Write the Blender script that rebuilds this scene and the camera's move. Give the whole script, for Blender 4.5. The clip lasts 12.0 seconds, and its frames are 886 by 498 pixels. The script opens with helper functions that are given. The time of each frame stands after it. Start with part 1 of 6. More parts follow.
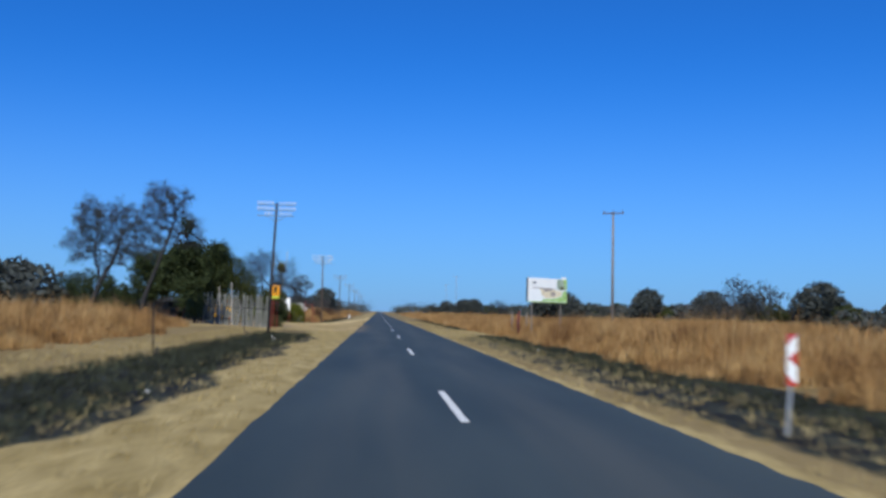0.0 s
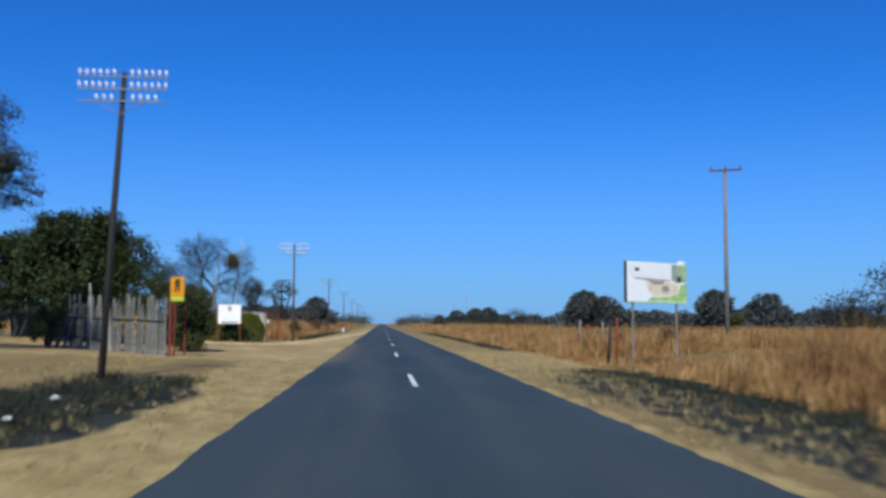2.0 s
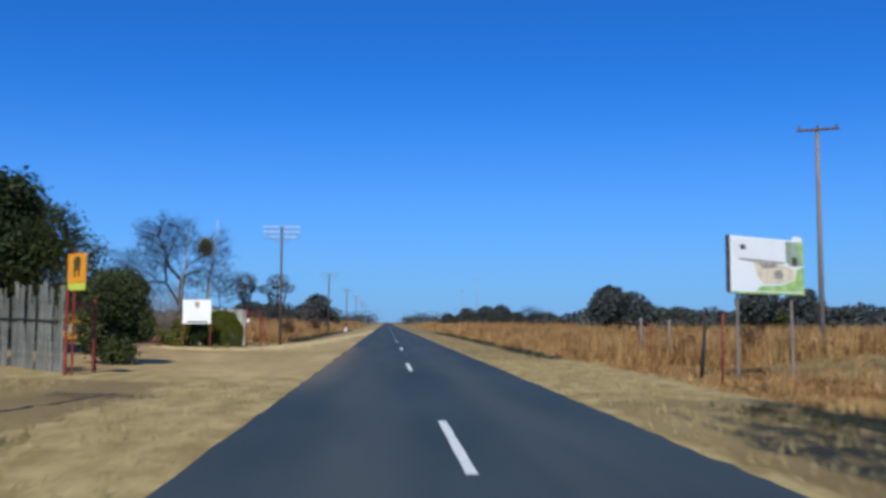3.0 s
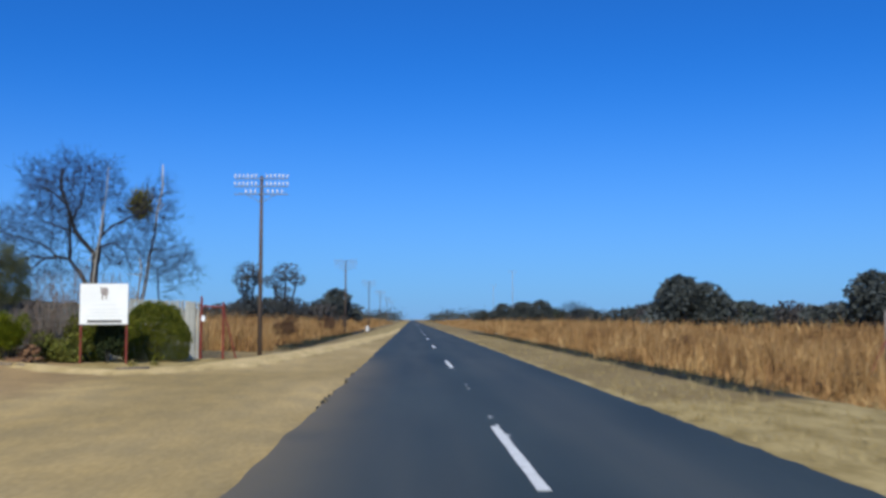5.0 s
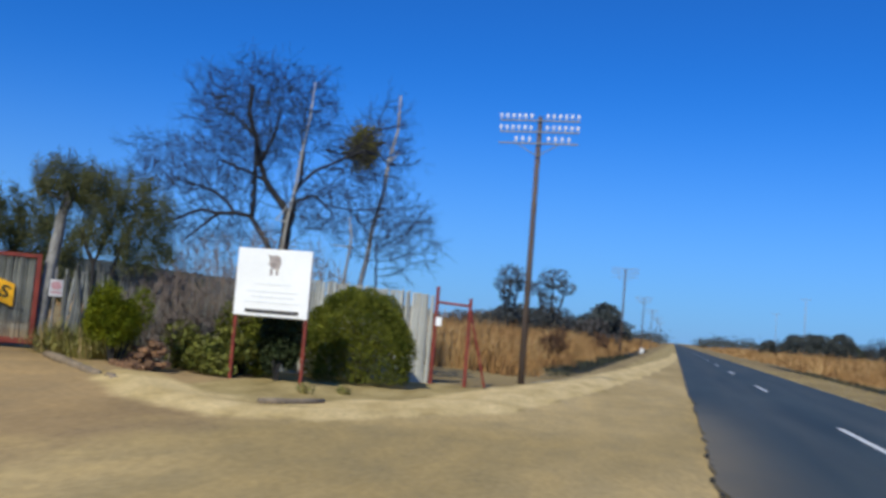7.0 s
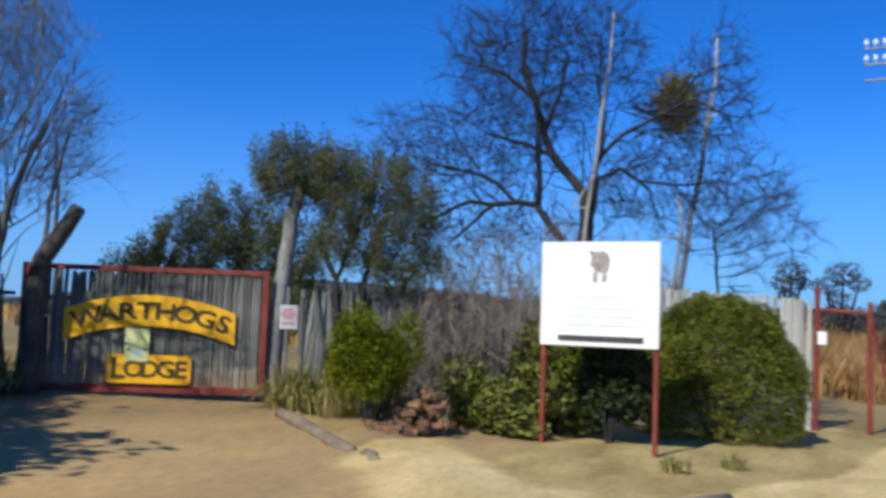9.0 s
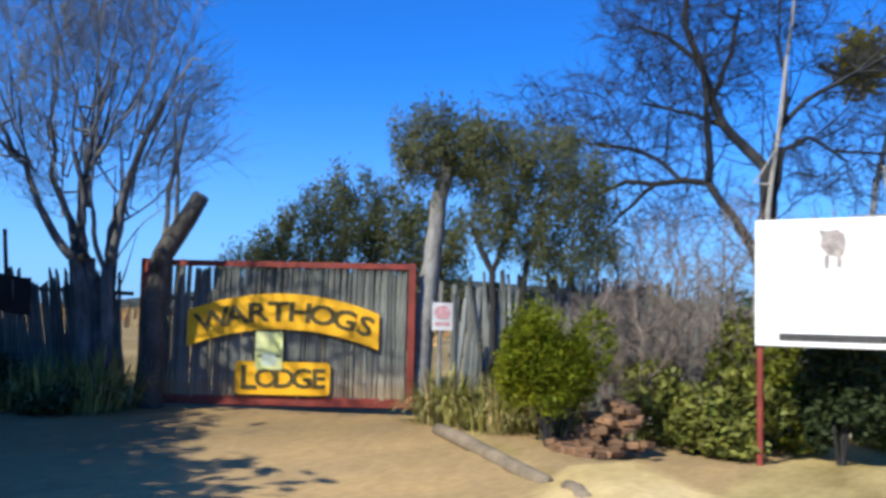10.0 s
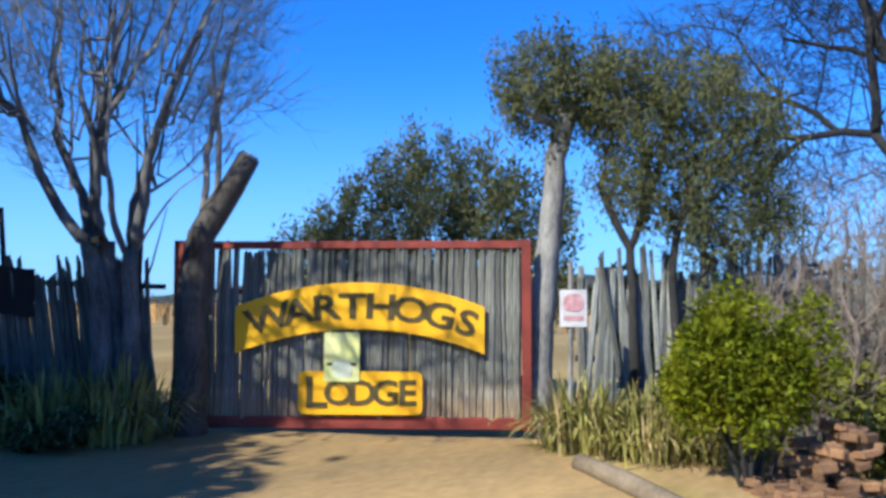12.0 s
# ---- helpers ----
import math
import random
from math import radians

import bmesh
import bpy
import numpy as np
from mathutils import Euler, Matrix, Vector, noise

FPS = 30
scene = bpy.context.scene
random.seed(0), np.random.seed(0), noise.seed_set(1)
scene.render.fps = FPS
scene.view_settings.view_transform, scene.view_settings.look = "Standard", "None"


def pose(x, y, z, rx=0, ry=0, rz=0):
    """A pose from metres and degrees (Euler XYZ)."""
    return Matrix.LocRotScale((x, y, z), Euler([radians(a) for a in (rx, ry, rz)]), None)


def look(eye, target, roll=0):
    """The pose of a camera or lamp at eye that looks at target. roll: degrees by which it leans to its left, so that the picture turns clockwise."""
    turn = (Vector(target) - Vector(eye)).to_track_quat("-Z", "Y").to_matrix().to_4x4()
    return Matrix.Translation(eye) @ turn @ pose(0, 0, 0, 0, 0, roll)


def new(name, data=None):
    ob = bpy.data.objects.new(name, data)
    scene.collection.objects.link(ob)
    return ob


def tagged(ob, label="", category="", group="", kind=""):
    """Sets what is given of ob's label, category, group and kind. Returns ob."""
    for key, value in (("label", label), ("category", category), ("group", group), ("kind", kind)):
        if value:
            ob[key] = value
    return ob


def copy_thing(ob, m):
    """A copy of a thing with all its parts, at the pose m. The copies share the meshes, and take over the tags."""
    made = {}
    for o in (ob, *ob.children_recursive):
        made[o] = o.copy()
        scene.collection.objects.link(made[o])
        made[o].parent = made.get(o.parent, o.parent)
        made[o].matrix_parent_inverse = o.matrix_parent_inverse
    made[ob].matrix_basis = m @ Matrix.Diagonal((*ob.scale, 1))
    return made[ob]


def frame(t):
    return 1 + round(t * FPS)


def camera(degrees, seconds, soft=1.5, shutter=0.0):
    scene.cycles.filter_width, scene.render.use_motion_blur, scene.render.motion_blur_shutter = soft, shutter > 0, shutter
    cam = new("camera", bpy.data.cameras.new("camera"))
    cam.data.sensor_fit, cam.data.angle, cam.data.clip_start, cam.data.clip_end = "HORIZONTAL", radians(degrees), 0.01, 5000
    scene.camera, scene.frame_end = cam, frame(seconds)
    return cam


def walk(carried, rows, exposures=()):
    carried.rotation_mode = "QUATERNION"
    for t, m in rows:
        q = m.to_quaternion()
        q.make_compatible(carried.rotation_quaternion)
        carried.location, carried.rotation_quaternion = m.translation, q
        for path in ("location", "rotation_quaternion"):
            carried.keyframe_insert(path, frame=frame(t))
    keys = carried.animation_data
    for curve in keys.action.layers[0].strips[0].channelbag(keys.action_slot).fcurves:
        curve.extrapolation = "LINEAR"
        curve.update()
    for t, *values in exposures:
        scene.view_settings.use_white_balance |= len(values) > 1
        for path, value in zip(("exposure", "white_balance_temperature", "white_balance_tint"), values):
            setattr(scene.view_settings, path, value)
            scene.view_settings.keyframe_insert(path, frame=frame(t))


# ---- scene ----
SOFT = 3.2
cam = camera(49.98, 12.0, soft=SOFT, shutter=0.4)
# seconds, x, y, z, pitch, roll, yaw
PATH = [
    (0.0, -1.330, -14.180, 1.638, 3.82, -1.18, -3.91),
    (0.5, -1.345, -4.787, 1.618, 4.33, -0.75, -4.19),
    (1.0, -1.215, 3.804, 1.615, 4.49, -0.70, -4.28),
    (1.5, -0.999, 12.198, 1.570, 4.36, -0.36, -4.04),
    (2.0, -0.864, 20.178, 1.577, 4.49, -0.31, -3.75),
    (2.5, -0.941, 27.242, 1.584, 4.30, -0.00, -3.64),
    (3.0, -0.884, 33.923, 1.613, 4.40, -0.15, -3.41),
    (5.0, -1.323, 56.117, 1.639, 4.23, 0.11, -1.90),
    (5.5, -1.539, 60.687, 1.669, 4.18, 0.47, 0.77),
    (6.0, -1.972, 64.635, 1.653, 3.90, 0.37, 4.76),
    (6.5, -2.879, 68.116, 1.649, 2.99, -2.73, 9.44),
    (7.0, -3.696, 70.355, 1.629, 4.52, -4.65, 13.62),
    (9.0, -7.465, 76.154, 1.763, 4.26, -2.09, 28.08),
    (9.5, -8.373, 76.819, 1.729, 4.88, -2.41, 31.79),
    (10.0, -9.337, 77.413, 1.759, 3.88, -1.24, 33.65),
    (10.5, -10.092, 77.994, 1.751, 3.46, -0.12, 35.44),
    (11.0, -10.726, 78.547, 1.769, 2.84, -0.36, 36.07),
    (11.5, -11.201, 78.953, 1.769, 3.10, -0.22, 36.04),
    (12.0, -11.658, 79.338, 1.765, 3.27, -0.06, 35.83),
]
EXPOSURES = [(0.0, -0.06), (7.2, -0.06), (8.8, 0.1), (9.0, 0.14), (9.5, 0.58), (10.5, 0.61), (12.0, 0.84)]
walk(cam, [(t, pose(x, y, z, 90 + pitch, roll, yaw)) for t, x, y, z, pitch, roll, yaw in PATH], EXPOSURES)

# ---- world and sun ----
SUN_AZ, SUN_EL = 187.0, 42.0          # clockwise from +y, degrees
world = bpy.data.worlds.new("sky")
scene.world = world
world.use_nodes = True
wn = world.node_tree.nodes
wl = world.node_tree.links
sky = wn.new("ShaderNodeTexSky")
sky.sky_type = "NISHITA"
sky.sun_disc = False
sky.sun_elevation, sky.sun_rotation = radians(SUN_EL), radians(SUN_AZ)
sky.altitude, sky.air_density, sky.dust_density, sky.ozone_density = 1200, 1.0, 1.0, 3.0
sat = wn.new("ShaderNodeHueSaturation")
sat.inputs["Saturation"].default_value = 1.1
tint = wn.new("ShaderNodeMix")
tint.data_type, tint.blend_type = "RGBA", "MULTIPLY"
tint.inputs[0].default_value = 1.0
tint.inputs[7].default_value = (0.12, 0.55, 1.12, 1)
wl.new(sky.outputs[0], sat.inputs["Color"])
wl.new(sat.outputs[0], tint.inputs[6])
aim = wn.new("ShaderNodeTexCoord")
sep = wn.new("ShaderNodeSeparateXYZ")
wl.new(aim.outputs["Generated"], sep.inputs[0])
low = wn.new("ShaderNodeMapRange")
low.interpolation_type = "SMOOTHERSTEP"
low.inputs["From Min"].default_value, low.inputs["From Max"].default_value = 0.30, -0.16
low.inputs["To Max"].default_value = 0.95
wl.new(sep.outputs[2], low.inputs["Value"])
haze = wn.new("ShaderNodeMix")
haze.data_type = "RGBA"
haze.inputs[7].default_value = (2.0, 3.45, 6.3, 1)
wl.new(low.outputs[0], haze.inputs[0])
wl.new(tint.outputs[2], haze.inputs[6])
wl.new(haze.outputs[2], wn["Background"].inputs[0])
wn["Background"].inputs[1].default_value = 0.127
sun_data = bpy.data.lights.new("sun", "SUN")
sun_data.energy, sun_data.angle, sun_data.color = 4.4, radians(0.6), (0.96, 0.935, 0.80)
sun = new("sun", sun_data)
sa, se = radians(SUN_AZ), radians(SUN_EL)
sun.matrix_world = look((80 * math.sin(sa) * math.cos(se), 80 * math.cos(sa) * math.cos(se), 80 * math.sin(se)), (0, 0, 0))

# ---- materials ----
def surface(name, colours, scale=4.0, rough=0.8, bump=0.3, bump_scale=30.0, metal=0.0, stretch=(1, 1, 1), island=0.0, objrand=0.0, spec=0.5, depth=0.02, world_space=False):
    """A worn surface: two scales of noise between two or three colours, fine relief, and a shade of its own for each piece."""
    m = bpy.data.materials.new(name)
    m.use_nodes = True
    n, l = m.node_tree.nodes, m.node_tree.links
    p = n["Principled BSDF"]
    p.inputs["Roughness"].default_value, p.inputs["Metallic"].default_value = rough, metal
    p.inputs["Specular IOR Level"].default_value = spec
    if world_space:
        co = n.new("ShaderNodeNewGeometry").outputs["Position"]
    else:
        co = n.new("ShaderNodeTexCoord").outputs["Object"]
    mp = n.new("ShaderNodeMapping")
    mp.inputs["Scale"].default_value = stretch
    l.new(co, mp.inputs["Vector"])
    big = n.new("ShaderNodeTexNoise")
    big.inputs["Scale"].default_value, big.inputs["Detail"].default_value = scale, 4
    l.new(mp.outputs[0], big.inputs["Vector"])
    fine = n.new("ShaderNodeTexNoise")
    fine.inputs["Scale"].default_value, fine.inputs["Detail"].default_value = bump_scale, 5
    l.new(mp.outputs[0], fine.inputs["Vector"])
    ramp = n.new("ShaderNodeValToRGB")
    e = ramp.color_ramp.elements
    e[0].position, e[1].position = 0.34, 0.66
    e[0].color, e[1].color = (*colours[0], 1), (*colours[-1], 1)
    if len(colours) == 3:
        k = e.new(0.5)
        k.color = (*colours[1], 1)
    mixn = n.new("ShaderNodeMath")
    mixn.operation = "MULTIPLY_ADD"
    l.new(fine.outputs["Fac"], mixn.inputs[0])
    mixn.inputs[1].default_value = 0.45
    add = n.new("ShaderNodeMath")
    add.operation = "MULTIPLY_ADD"
    l.new(big.outputs["Fac"], add.inputs[0])
    add.inputs[1].default_value, add.inputs[2].default_value = 0.8, -0.125
    l.new(add.outputs[0], mixn.inputs[2])
    l.new(mixn.outputs[0], ramp.inputs[0])
    colour = ramp.outputs[0]
    for kind, amount in (("island", island), ("object", objrand)):
        if amount:
            r = n.new("ShaderNodeNewGeometry").outputs["Random Per Island"] if kind == "island" else n.new("ShaderNodeObjectInfo").outputs["Random"]
            mr = n.new("ShaderNodeMapRange")
            mr.inputs["To Min"].default_value, mr.inputs["To Max"].default_value = 1 - amount, 1 + amount
            l.new(r, mr.inputs["Value"])
            hs = n.new("ShaderNodeHueSaturation")
            l.new(mr.outputs[0], hs.inputs["Value"])
            l.new(colour, hs.inputs["Color"])
            colour = hs.outputs[0]
    l.new(colour, p.inputs["Base Color"])
    if bump:
        b = n.new("ShaderNodeBump")
        b.inputs["Strength"].default_value, b.inputs["Distance"].default_value = bump, depth
        l.new(fine.outputs["Fac"], b.inputs["Height"])
        l.new(b.outputs[0], p.inputs["Normal"])
    return m


BARK_DARK = surface("dark bark", [(0.014, 0.0138, 0.0142), (0.036, 0.0345, 0.0345)], 6, 0.95, 0.6, 40, stretch=(1, 1, 0.3))
BARK_GREY = surface("grey bark", [(0.13, 0.125, 0.12), (0.34, 0.33, 0.31)], 5, 0.9, 0.6, 40, stretch=(1, 1, 0.3))
BARK_MID = surface("rough brown-grey bark", [(0.028, 0.025, 0.022), (0.105, 0.092, 0.08)], 7, 0.95, 0.8, 35, stretch=(1, 1, 0.35))
BARK_PALE = surface("pale dead wood", [(0.28, 0.26, 0.23), (0.50, 0.475, 0.43)], 5, 0.9, 0.4, 40, stretch=(1, 1, 0.2))
BARK_ASH = surface("ash-grey bark", [(0.05, 0.05, 0.05), (0.16, 0.16, 0.162)], 7, 0.95, 0.8, 35, stretch=(1, 1, 0.35))
TWIG = surface("twigs", [(0.015, 0.016, 0.019), (0.038, 0.039, 0.044)], 6, 0.95, 0, 20, island=0.35)
TWIG_PALE = surface("pale grey branches", [(0.088, 0.096, 0.108), (0.185, 0.196, 0.215)], 6, 0.9, 0, 20, island=0.3)
TWIG_DRY = surface("dry brush twigs", [(0.115, 0.09, 0.075), (0.235, 0.185, 0.152)], 6, 0.95, 0, 20, island=0.3)
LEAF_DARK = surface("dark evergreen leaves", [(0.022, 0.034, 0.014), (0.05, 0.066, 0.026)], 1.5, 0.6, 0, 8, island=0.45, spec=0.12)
LEAF_OLIVE = surface("olive leaves", [(0.04, 0.054, 0.017), (0.10, 0.112, 0.036)], 1.5, 0.6, 0, 8, island=0.2, spec=0.12)
LEAF_FINE = surface("fine grey-green leaves", [(0.08, 0.094, 0.037), (0.188, 0.193, 0.09)], 1.5, 0.6, 0, 8, island=0.14, spec=0.1)
LEAF_GREY = surface("grey-green winter leaves", [(0.035, 0.043, 0.045), (0.075, 0.08, 0.078)], 1.2, 0.7, 0, 8, island=0.4, spec=0.12)
# Far leaves: the air's haze is mixed into these two base colours.
LEAF_BUSHVELD_HAZED = surface("dull winter bushveld leaves lifted by distance haze", [(0.04, 0.048, 0.047), (0.085, 0.094, 0.087)], 0.8, 0.7, 0, 8, island=0.4, spec=0.1)
LEAF_THORN_HAZED = surface("grey-green thorn leaves with distance haze in the colour", [(0.045, 0.052, 0.055), (0.09, 0.098, 0.098)], 1.0, 0.8, 0, 8, island=0.4, spec=0.1)
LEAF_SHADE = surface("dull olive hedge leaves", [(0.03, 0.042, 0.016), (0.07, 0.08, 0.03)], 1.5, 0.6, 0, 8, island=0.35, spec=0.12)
LEAF_RUST = surface("rusty withered leaves", [(0.075, 0.042, 0.026), (0.165, 0.092, 0.05)], 1.0, 0.8, 0, 8, island=0.4, spec=0.1)
LEAF_WINTER = surface("withered winter leaves", [(0.045, 0.042, 0.042), (0.095, 0.085, 0.08)], 1.0, 0.75, 0, 8, island=0.4, spec=0.1)
LEAF_BRIGHT = surface("bright shrub leaves", [(0.085, 0.125, 0.008), (0.23, 0.245, 0.016)], 3, 0.5, 0, 10, island=0.4, spec=0.12)
LEAF_YELLOW = surface("broad yellow-green leaves", [(0.06, 0.075, 0.014), (0.19, 0.19, 0.04)], 3, 0.5, 0, 10, island=0.5, spec=0.15)
LEAF_BUSH = surface("garden bush leaves", [(0.075, 0.098, 0.014), (0.225, 0.235, 0.034)], 2.5, 0.5, 0, 10, island=0.5, spec=0.12)
LEAF_NEST = surface("mistletoe leaves", [(0.15, 0.14, 0.018), (0.28, 0.24, 0.03)], 3, 0.6, 0, 10, island=0.4, spec=0.12)
GRASS_TALL = surface("tall dry grass", [(0.12, 0.06, 0.028), (0.32, 0.18, 0.072), (0.47, 0.31, 0.14)], 0.4, 0.9, 0, 2.2, island=0.4, spec=0.1)
GRASS_SHORT = surface("short straw", [(0.24, 0.18, 0.08), (0.42, 0.33, 0.165)], 0.6, 0.9, 0, 4, island=0.3, spec=0.1)
GRASS_BURNT = surface("scorched regrowth", [(0.013, 0.0144, 0.0115), (0.0612, 0.0684, 0.0432)], 0.8, 0.9, 0, 4, island=0.5, spec=0.1)
GRASS_GREEN = surface("garden grass", [(0.10, 0.115, 0.028), (0.33, 0.30, 0.09)], 1.5, 0.7, 0, 6, island=0.35, spec=0.2)
PAINT_WHITE = surface("road paint", [(0.55, 0.55, 0.52), (0.82, 0.82, 0.80)], 6, 0.7, 0.2, 60, depth=0.003)
RED_STEEL = surface("red oxide paint", [(0.15, 0.021, 0.014), (0.26, 0.041, 0.026)], 5, 0.65, 0.2, 50, depth=0.003)
SLAB = surface("weathered grey slab wood", [(0.06, 0.062, 0.056), (0.135, 0.138, 0.124), (0.25, 0.252, 0.228)], 2.2, 0.92, 0.5, 18, stretch=(3, 3, 0.35), objrand=0.25, depth=0.01)
GATE_SLAT = surface("weathered gate slats", [(0.07, 0.074, 0.066), (0.16, 0.166, 0.148), (0.32, 0.33, 0.30)], 2.2, 0.92, 0.5, 18, stretch=(3, 3, 0.35), objrand=0.32, depth=0.01)


def let_through(m, part_through):
    """Thin leaves pass some of the light on to their other side."""
    n, l = m.node_tree.nodes, m.node_tree.links
    p = n["Principled BSDF"]
    t = n.new("ShaderNodeBsdfTranslucent")
    l.new(p.inputs["Base Color"].links[0].from_socket, t.inputs["Color"])
    mix = n.new("ShaderNodeMixShader")
    mix.inputs[0].default_value = part_through
    l.new(p.outputs[0], mix.inputs[1])
    l.new(t.outputs[0], mix.inputs[2])
    l.new(mix.outputs[0], n["Material Output"].inputs["Surface"])


for leaf_mat in (LEAF_FINE, LEAF_BRIGHT, LEAF_BUSH, LEAF_OLIVE, LEAF_NEST):
    let_through(leaf_mat, 0.4)


def splash(m):
    """Reddish dust splashed on the foot of a board."""
    n, l = m.node_tree.nodes, m.node_tree.links
    p = n["Principled BSDF"]
    old = p.inputs["Base Color"].links[0].from_socket
    sep = n.new("ShaderNodeSeparateXYZ")
    co = n.new("ShaderNodeTexCoord")
    l.new(co.outputs["Object"], sep.inputs[0])
    ns = n.new("ShaderNodeTexNoise")
    ns.inputs["Scale"].default_value = 9
    l.new(co.outputs["Object"], ns.inputs["Vector"])
    ad = n.new("ShaderNodeMath")
    ad.operation = "MULTIPLY_ADD"
    l.new(ns.outputs["Fac"], ad.inputs[0])
    ad.inputs[1].default_value = 0.5
    l.new(sep.outputs[2], ad.inputs[2])
    mr = n.new("ShaderNodeMapRange")
    mr.inputs["From Min"].default_value, mr.inputs["From Max"].default_value = 0.75, 0.2
    mr.inputs["To Max"].default_value = 0.75
    l.new(ad.outputs[0], mr.inputs["Value"])
    x = n.new("ShaderNodeMix")
    x.data_type = "RGBA"
    l.new(mr.outputs[0], x.inputs[0])
    l.new(old, x.inputs[6])
    x.inputs[7].default_value = (0.27, 0.165, 0.075, 1)
    l.new(x.outputs[2], p.inputs["Base Color"])


splash(GATE_SLAT)
POLE_SPLIT = surface("split garden poles", [(0.08, 0.083, 0.08), (0.20, 0.21, 0.20), (0.38, 0.39, 0.37)], 2.0, 0.92, 0.5, 18, stretch=(3, 3, 0.35), objrand=0.5, depth=0.01)
SLAB_PALE = surface("pale grey board", [(0.40, 0.40, 0.35), (0.60, 0.59, 0.52)], 2, 0.9, 0.4, 18, stretch=(3, 3, 0.3), objrand=0.15, depth=0.008)
POLE_WOOD = surface("creosoted pole", [(0.06, 0.042, 0.035), (0.13, 0.095, 0.075)], 3, 0.85, 0.4, 30, stretch=(4, 4, 0.3), objrand=0.2)
POLE_TAR = surface("tarred pole", [(0.014, 0.012, 0.012), (0.035, 0.029, 0.026)], 3, 0.8, 0.4, 30, stretch=(4, 4, 0.3))
POLE_GREY = surface("weathered pole", [(0.15, 0.13, 0.12), (0.27, 0.24, 0.21)], 3, 0.85, 0.4, 30, stretch=(4, 4, 0.3))
ARM_STEEL = surface("galvanised arm", [(0.15, 0.155, 0.16), (0.27, 0.275, 0.28)], 5, 0.55, 0.1, 40, metal=0.3)
# Haze painted in: blue-grey near the sky's tone, so distant poles fade.
POLE_HAZED = surface("distant pole and arm paled by haze", [(0.2, 0.25, 0.31), (0.3, 0.35, 0.42)], 5, 0.7, 0.1, 40)
PORCELAIN = surface("white porcelain", [(0.72, 0.73, 0.72), (0.85, 0.85, 0.84)], 8, 0.2, 0, 20)
BOARD_WHITE = surface("white sign board", [(0.82, 0.84, 0.84), (0.90, 0.91, 0.91)], 1.2, 0.5, 0.05, 20)
PRINT_GREY = surface("faded grey print", [(0.70, 0.73, 0.75), (0.78, 0.81, 0.82)], 10, 0.6, 0, 20)
PRINT_DARK = surface("dark print", [(0.03, 0.03, 0.032), (0.07, 0.065, 0.065)], 10, 0.6, 0, 20)
PRINT_BROWN = surface("brown print", [(0.20, 0.17, 0.165), (0.46, 0.40, 0.37)], 9, 0.6, 0, 20)
YELLOW = surface("golden yellow paint", [(0.82, 0.40, 0.004), (0.93, 0.49, 0.008)], 3, 0.5, 0.1, 40)
ORANGE = surface("orange sign paint", [(0.80, 0.30, 0.004), (0.92, 0.38, 0.01)], 3, 0.5, 0.05, 40)
LETTER = surface("dark brown lettering", [(0.045, 0.035, 0.012), (0.10, 0.075, 0.022)], 8, 0.8, 0.1, 40)
LIME = surface("yellow-green strip", [(0.55, 0.62, 0.05), (0.68, 0.72, 0.10)], 4, 0.5, 0, 40)
NOTICE = surface("pale yellow laminated notice", [(0.62, 0.66, 0.22), (0.78, 0.78, 0.38)], 4, 0.35, 0.1, 20)
NOTICE_PALE = surface("pale notice patch", [(0.55, 0.62, 0.45), (0.72, 0.76, 0.62)], 6, 0.4, 0, 20)
SIGN_RED = surface("red reflective sheet", [(0.44, 0.035, 0.03), (0.56, 0.05, 0.04)], 5, 0.45, 0, 30)
PRINT_FADED = surface("faded red print", [(0.38, 0.15, 0.17), (0.55, 0.34, 0.36)], 16, 0.6, 0, 30)
GALV = surface("galvanised post", [(0.33, 0.35, 0.37), (0.45, 0.47, 0.49)], 6, 0.5, 0.1, 40, metal=0.4)
PLATE_GREY = surface("dulled white plate", [(0.42, 0.42, 0.44), (0.62, 0.62, 0.63)], 5, 0.6, 0.05, 30)
BRICK = surface("broken red brick", [(0.125, 0.066, 0.036), (0.265, 0.145, 0.075)], 5, 0.92, 0.5, 30, objrand=0.35)
STONE = surface("grey stone", [(0.20, 0.20, 0.19), (0.36, 0.35, 0.33)], 5, 0.9, 0.5, 20)
LOG = surface("dry log", [(0.14, 0.108, 0.075), (0.27, 0.21, 0.145)], 4, 0.9, 0.5, 30, stretch=(1, 1, 1))
NET = surface("dark shade cloth", [(0.006, 0.007, 0.009), (0.014, 0.015, 0.018)], 4, 0.9, 0.3, 80)
BILL_SKY = surface("billboard pale sky print", [(0.84, 0.88, 0.90), (0.92, 0.93, 0.93)], 0.8, 0.5, 0, 20)
BILL_GREEN = surface("billboard green print", [(0.22, 0.42, 0.10), (0.50, 0.70, 0.28)], 2.5, 0.5, 0, 20)
BILL_DUSK = surface("billboard grey-green print", [(0.20, 0.28, 0.20), (0.42, 0.50, 0.38)], 2.5, 0.5, 0, 20)
BILL_TAN = surface("billboard tan print", [(0.66, 0.55, 0.36), (0.86, 0.78, 0.60)], 2.5, 0.5, 0, 20)
HILL_MAT = surface("wooded hillside", [(0.018, 0.024, 0.02), (0.05, 0.055, 0.04)], 0.06, 0.95, 1.0, 0.4, depth=3.0, world_space=True)


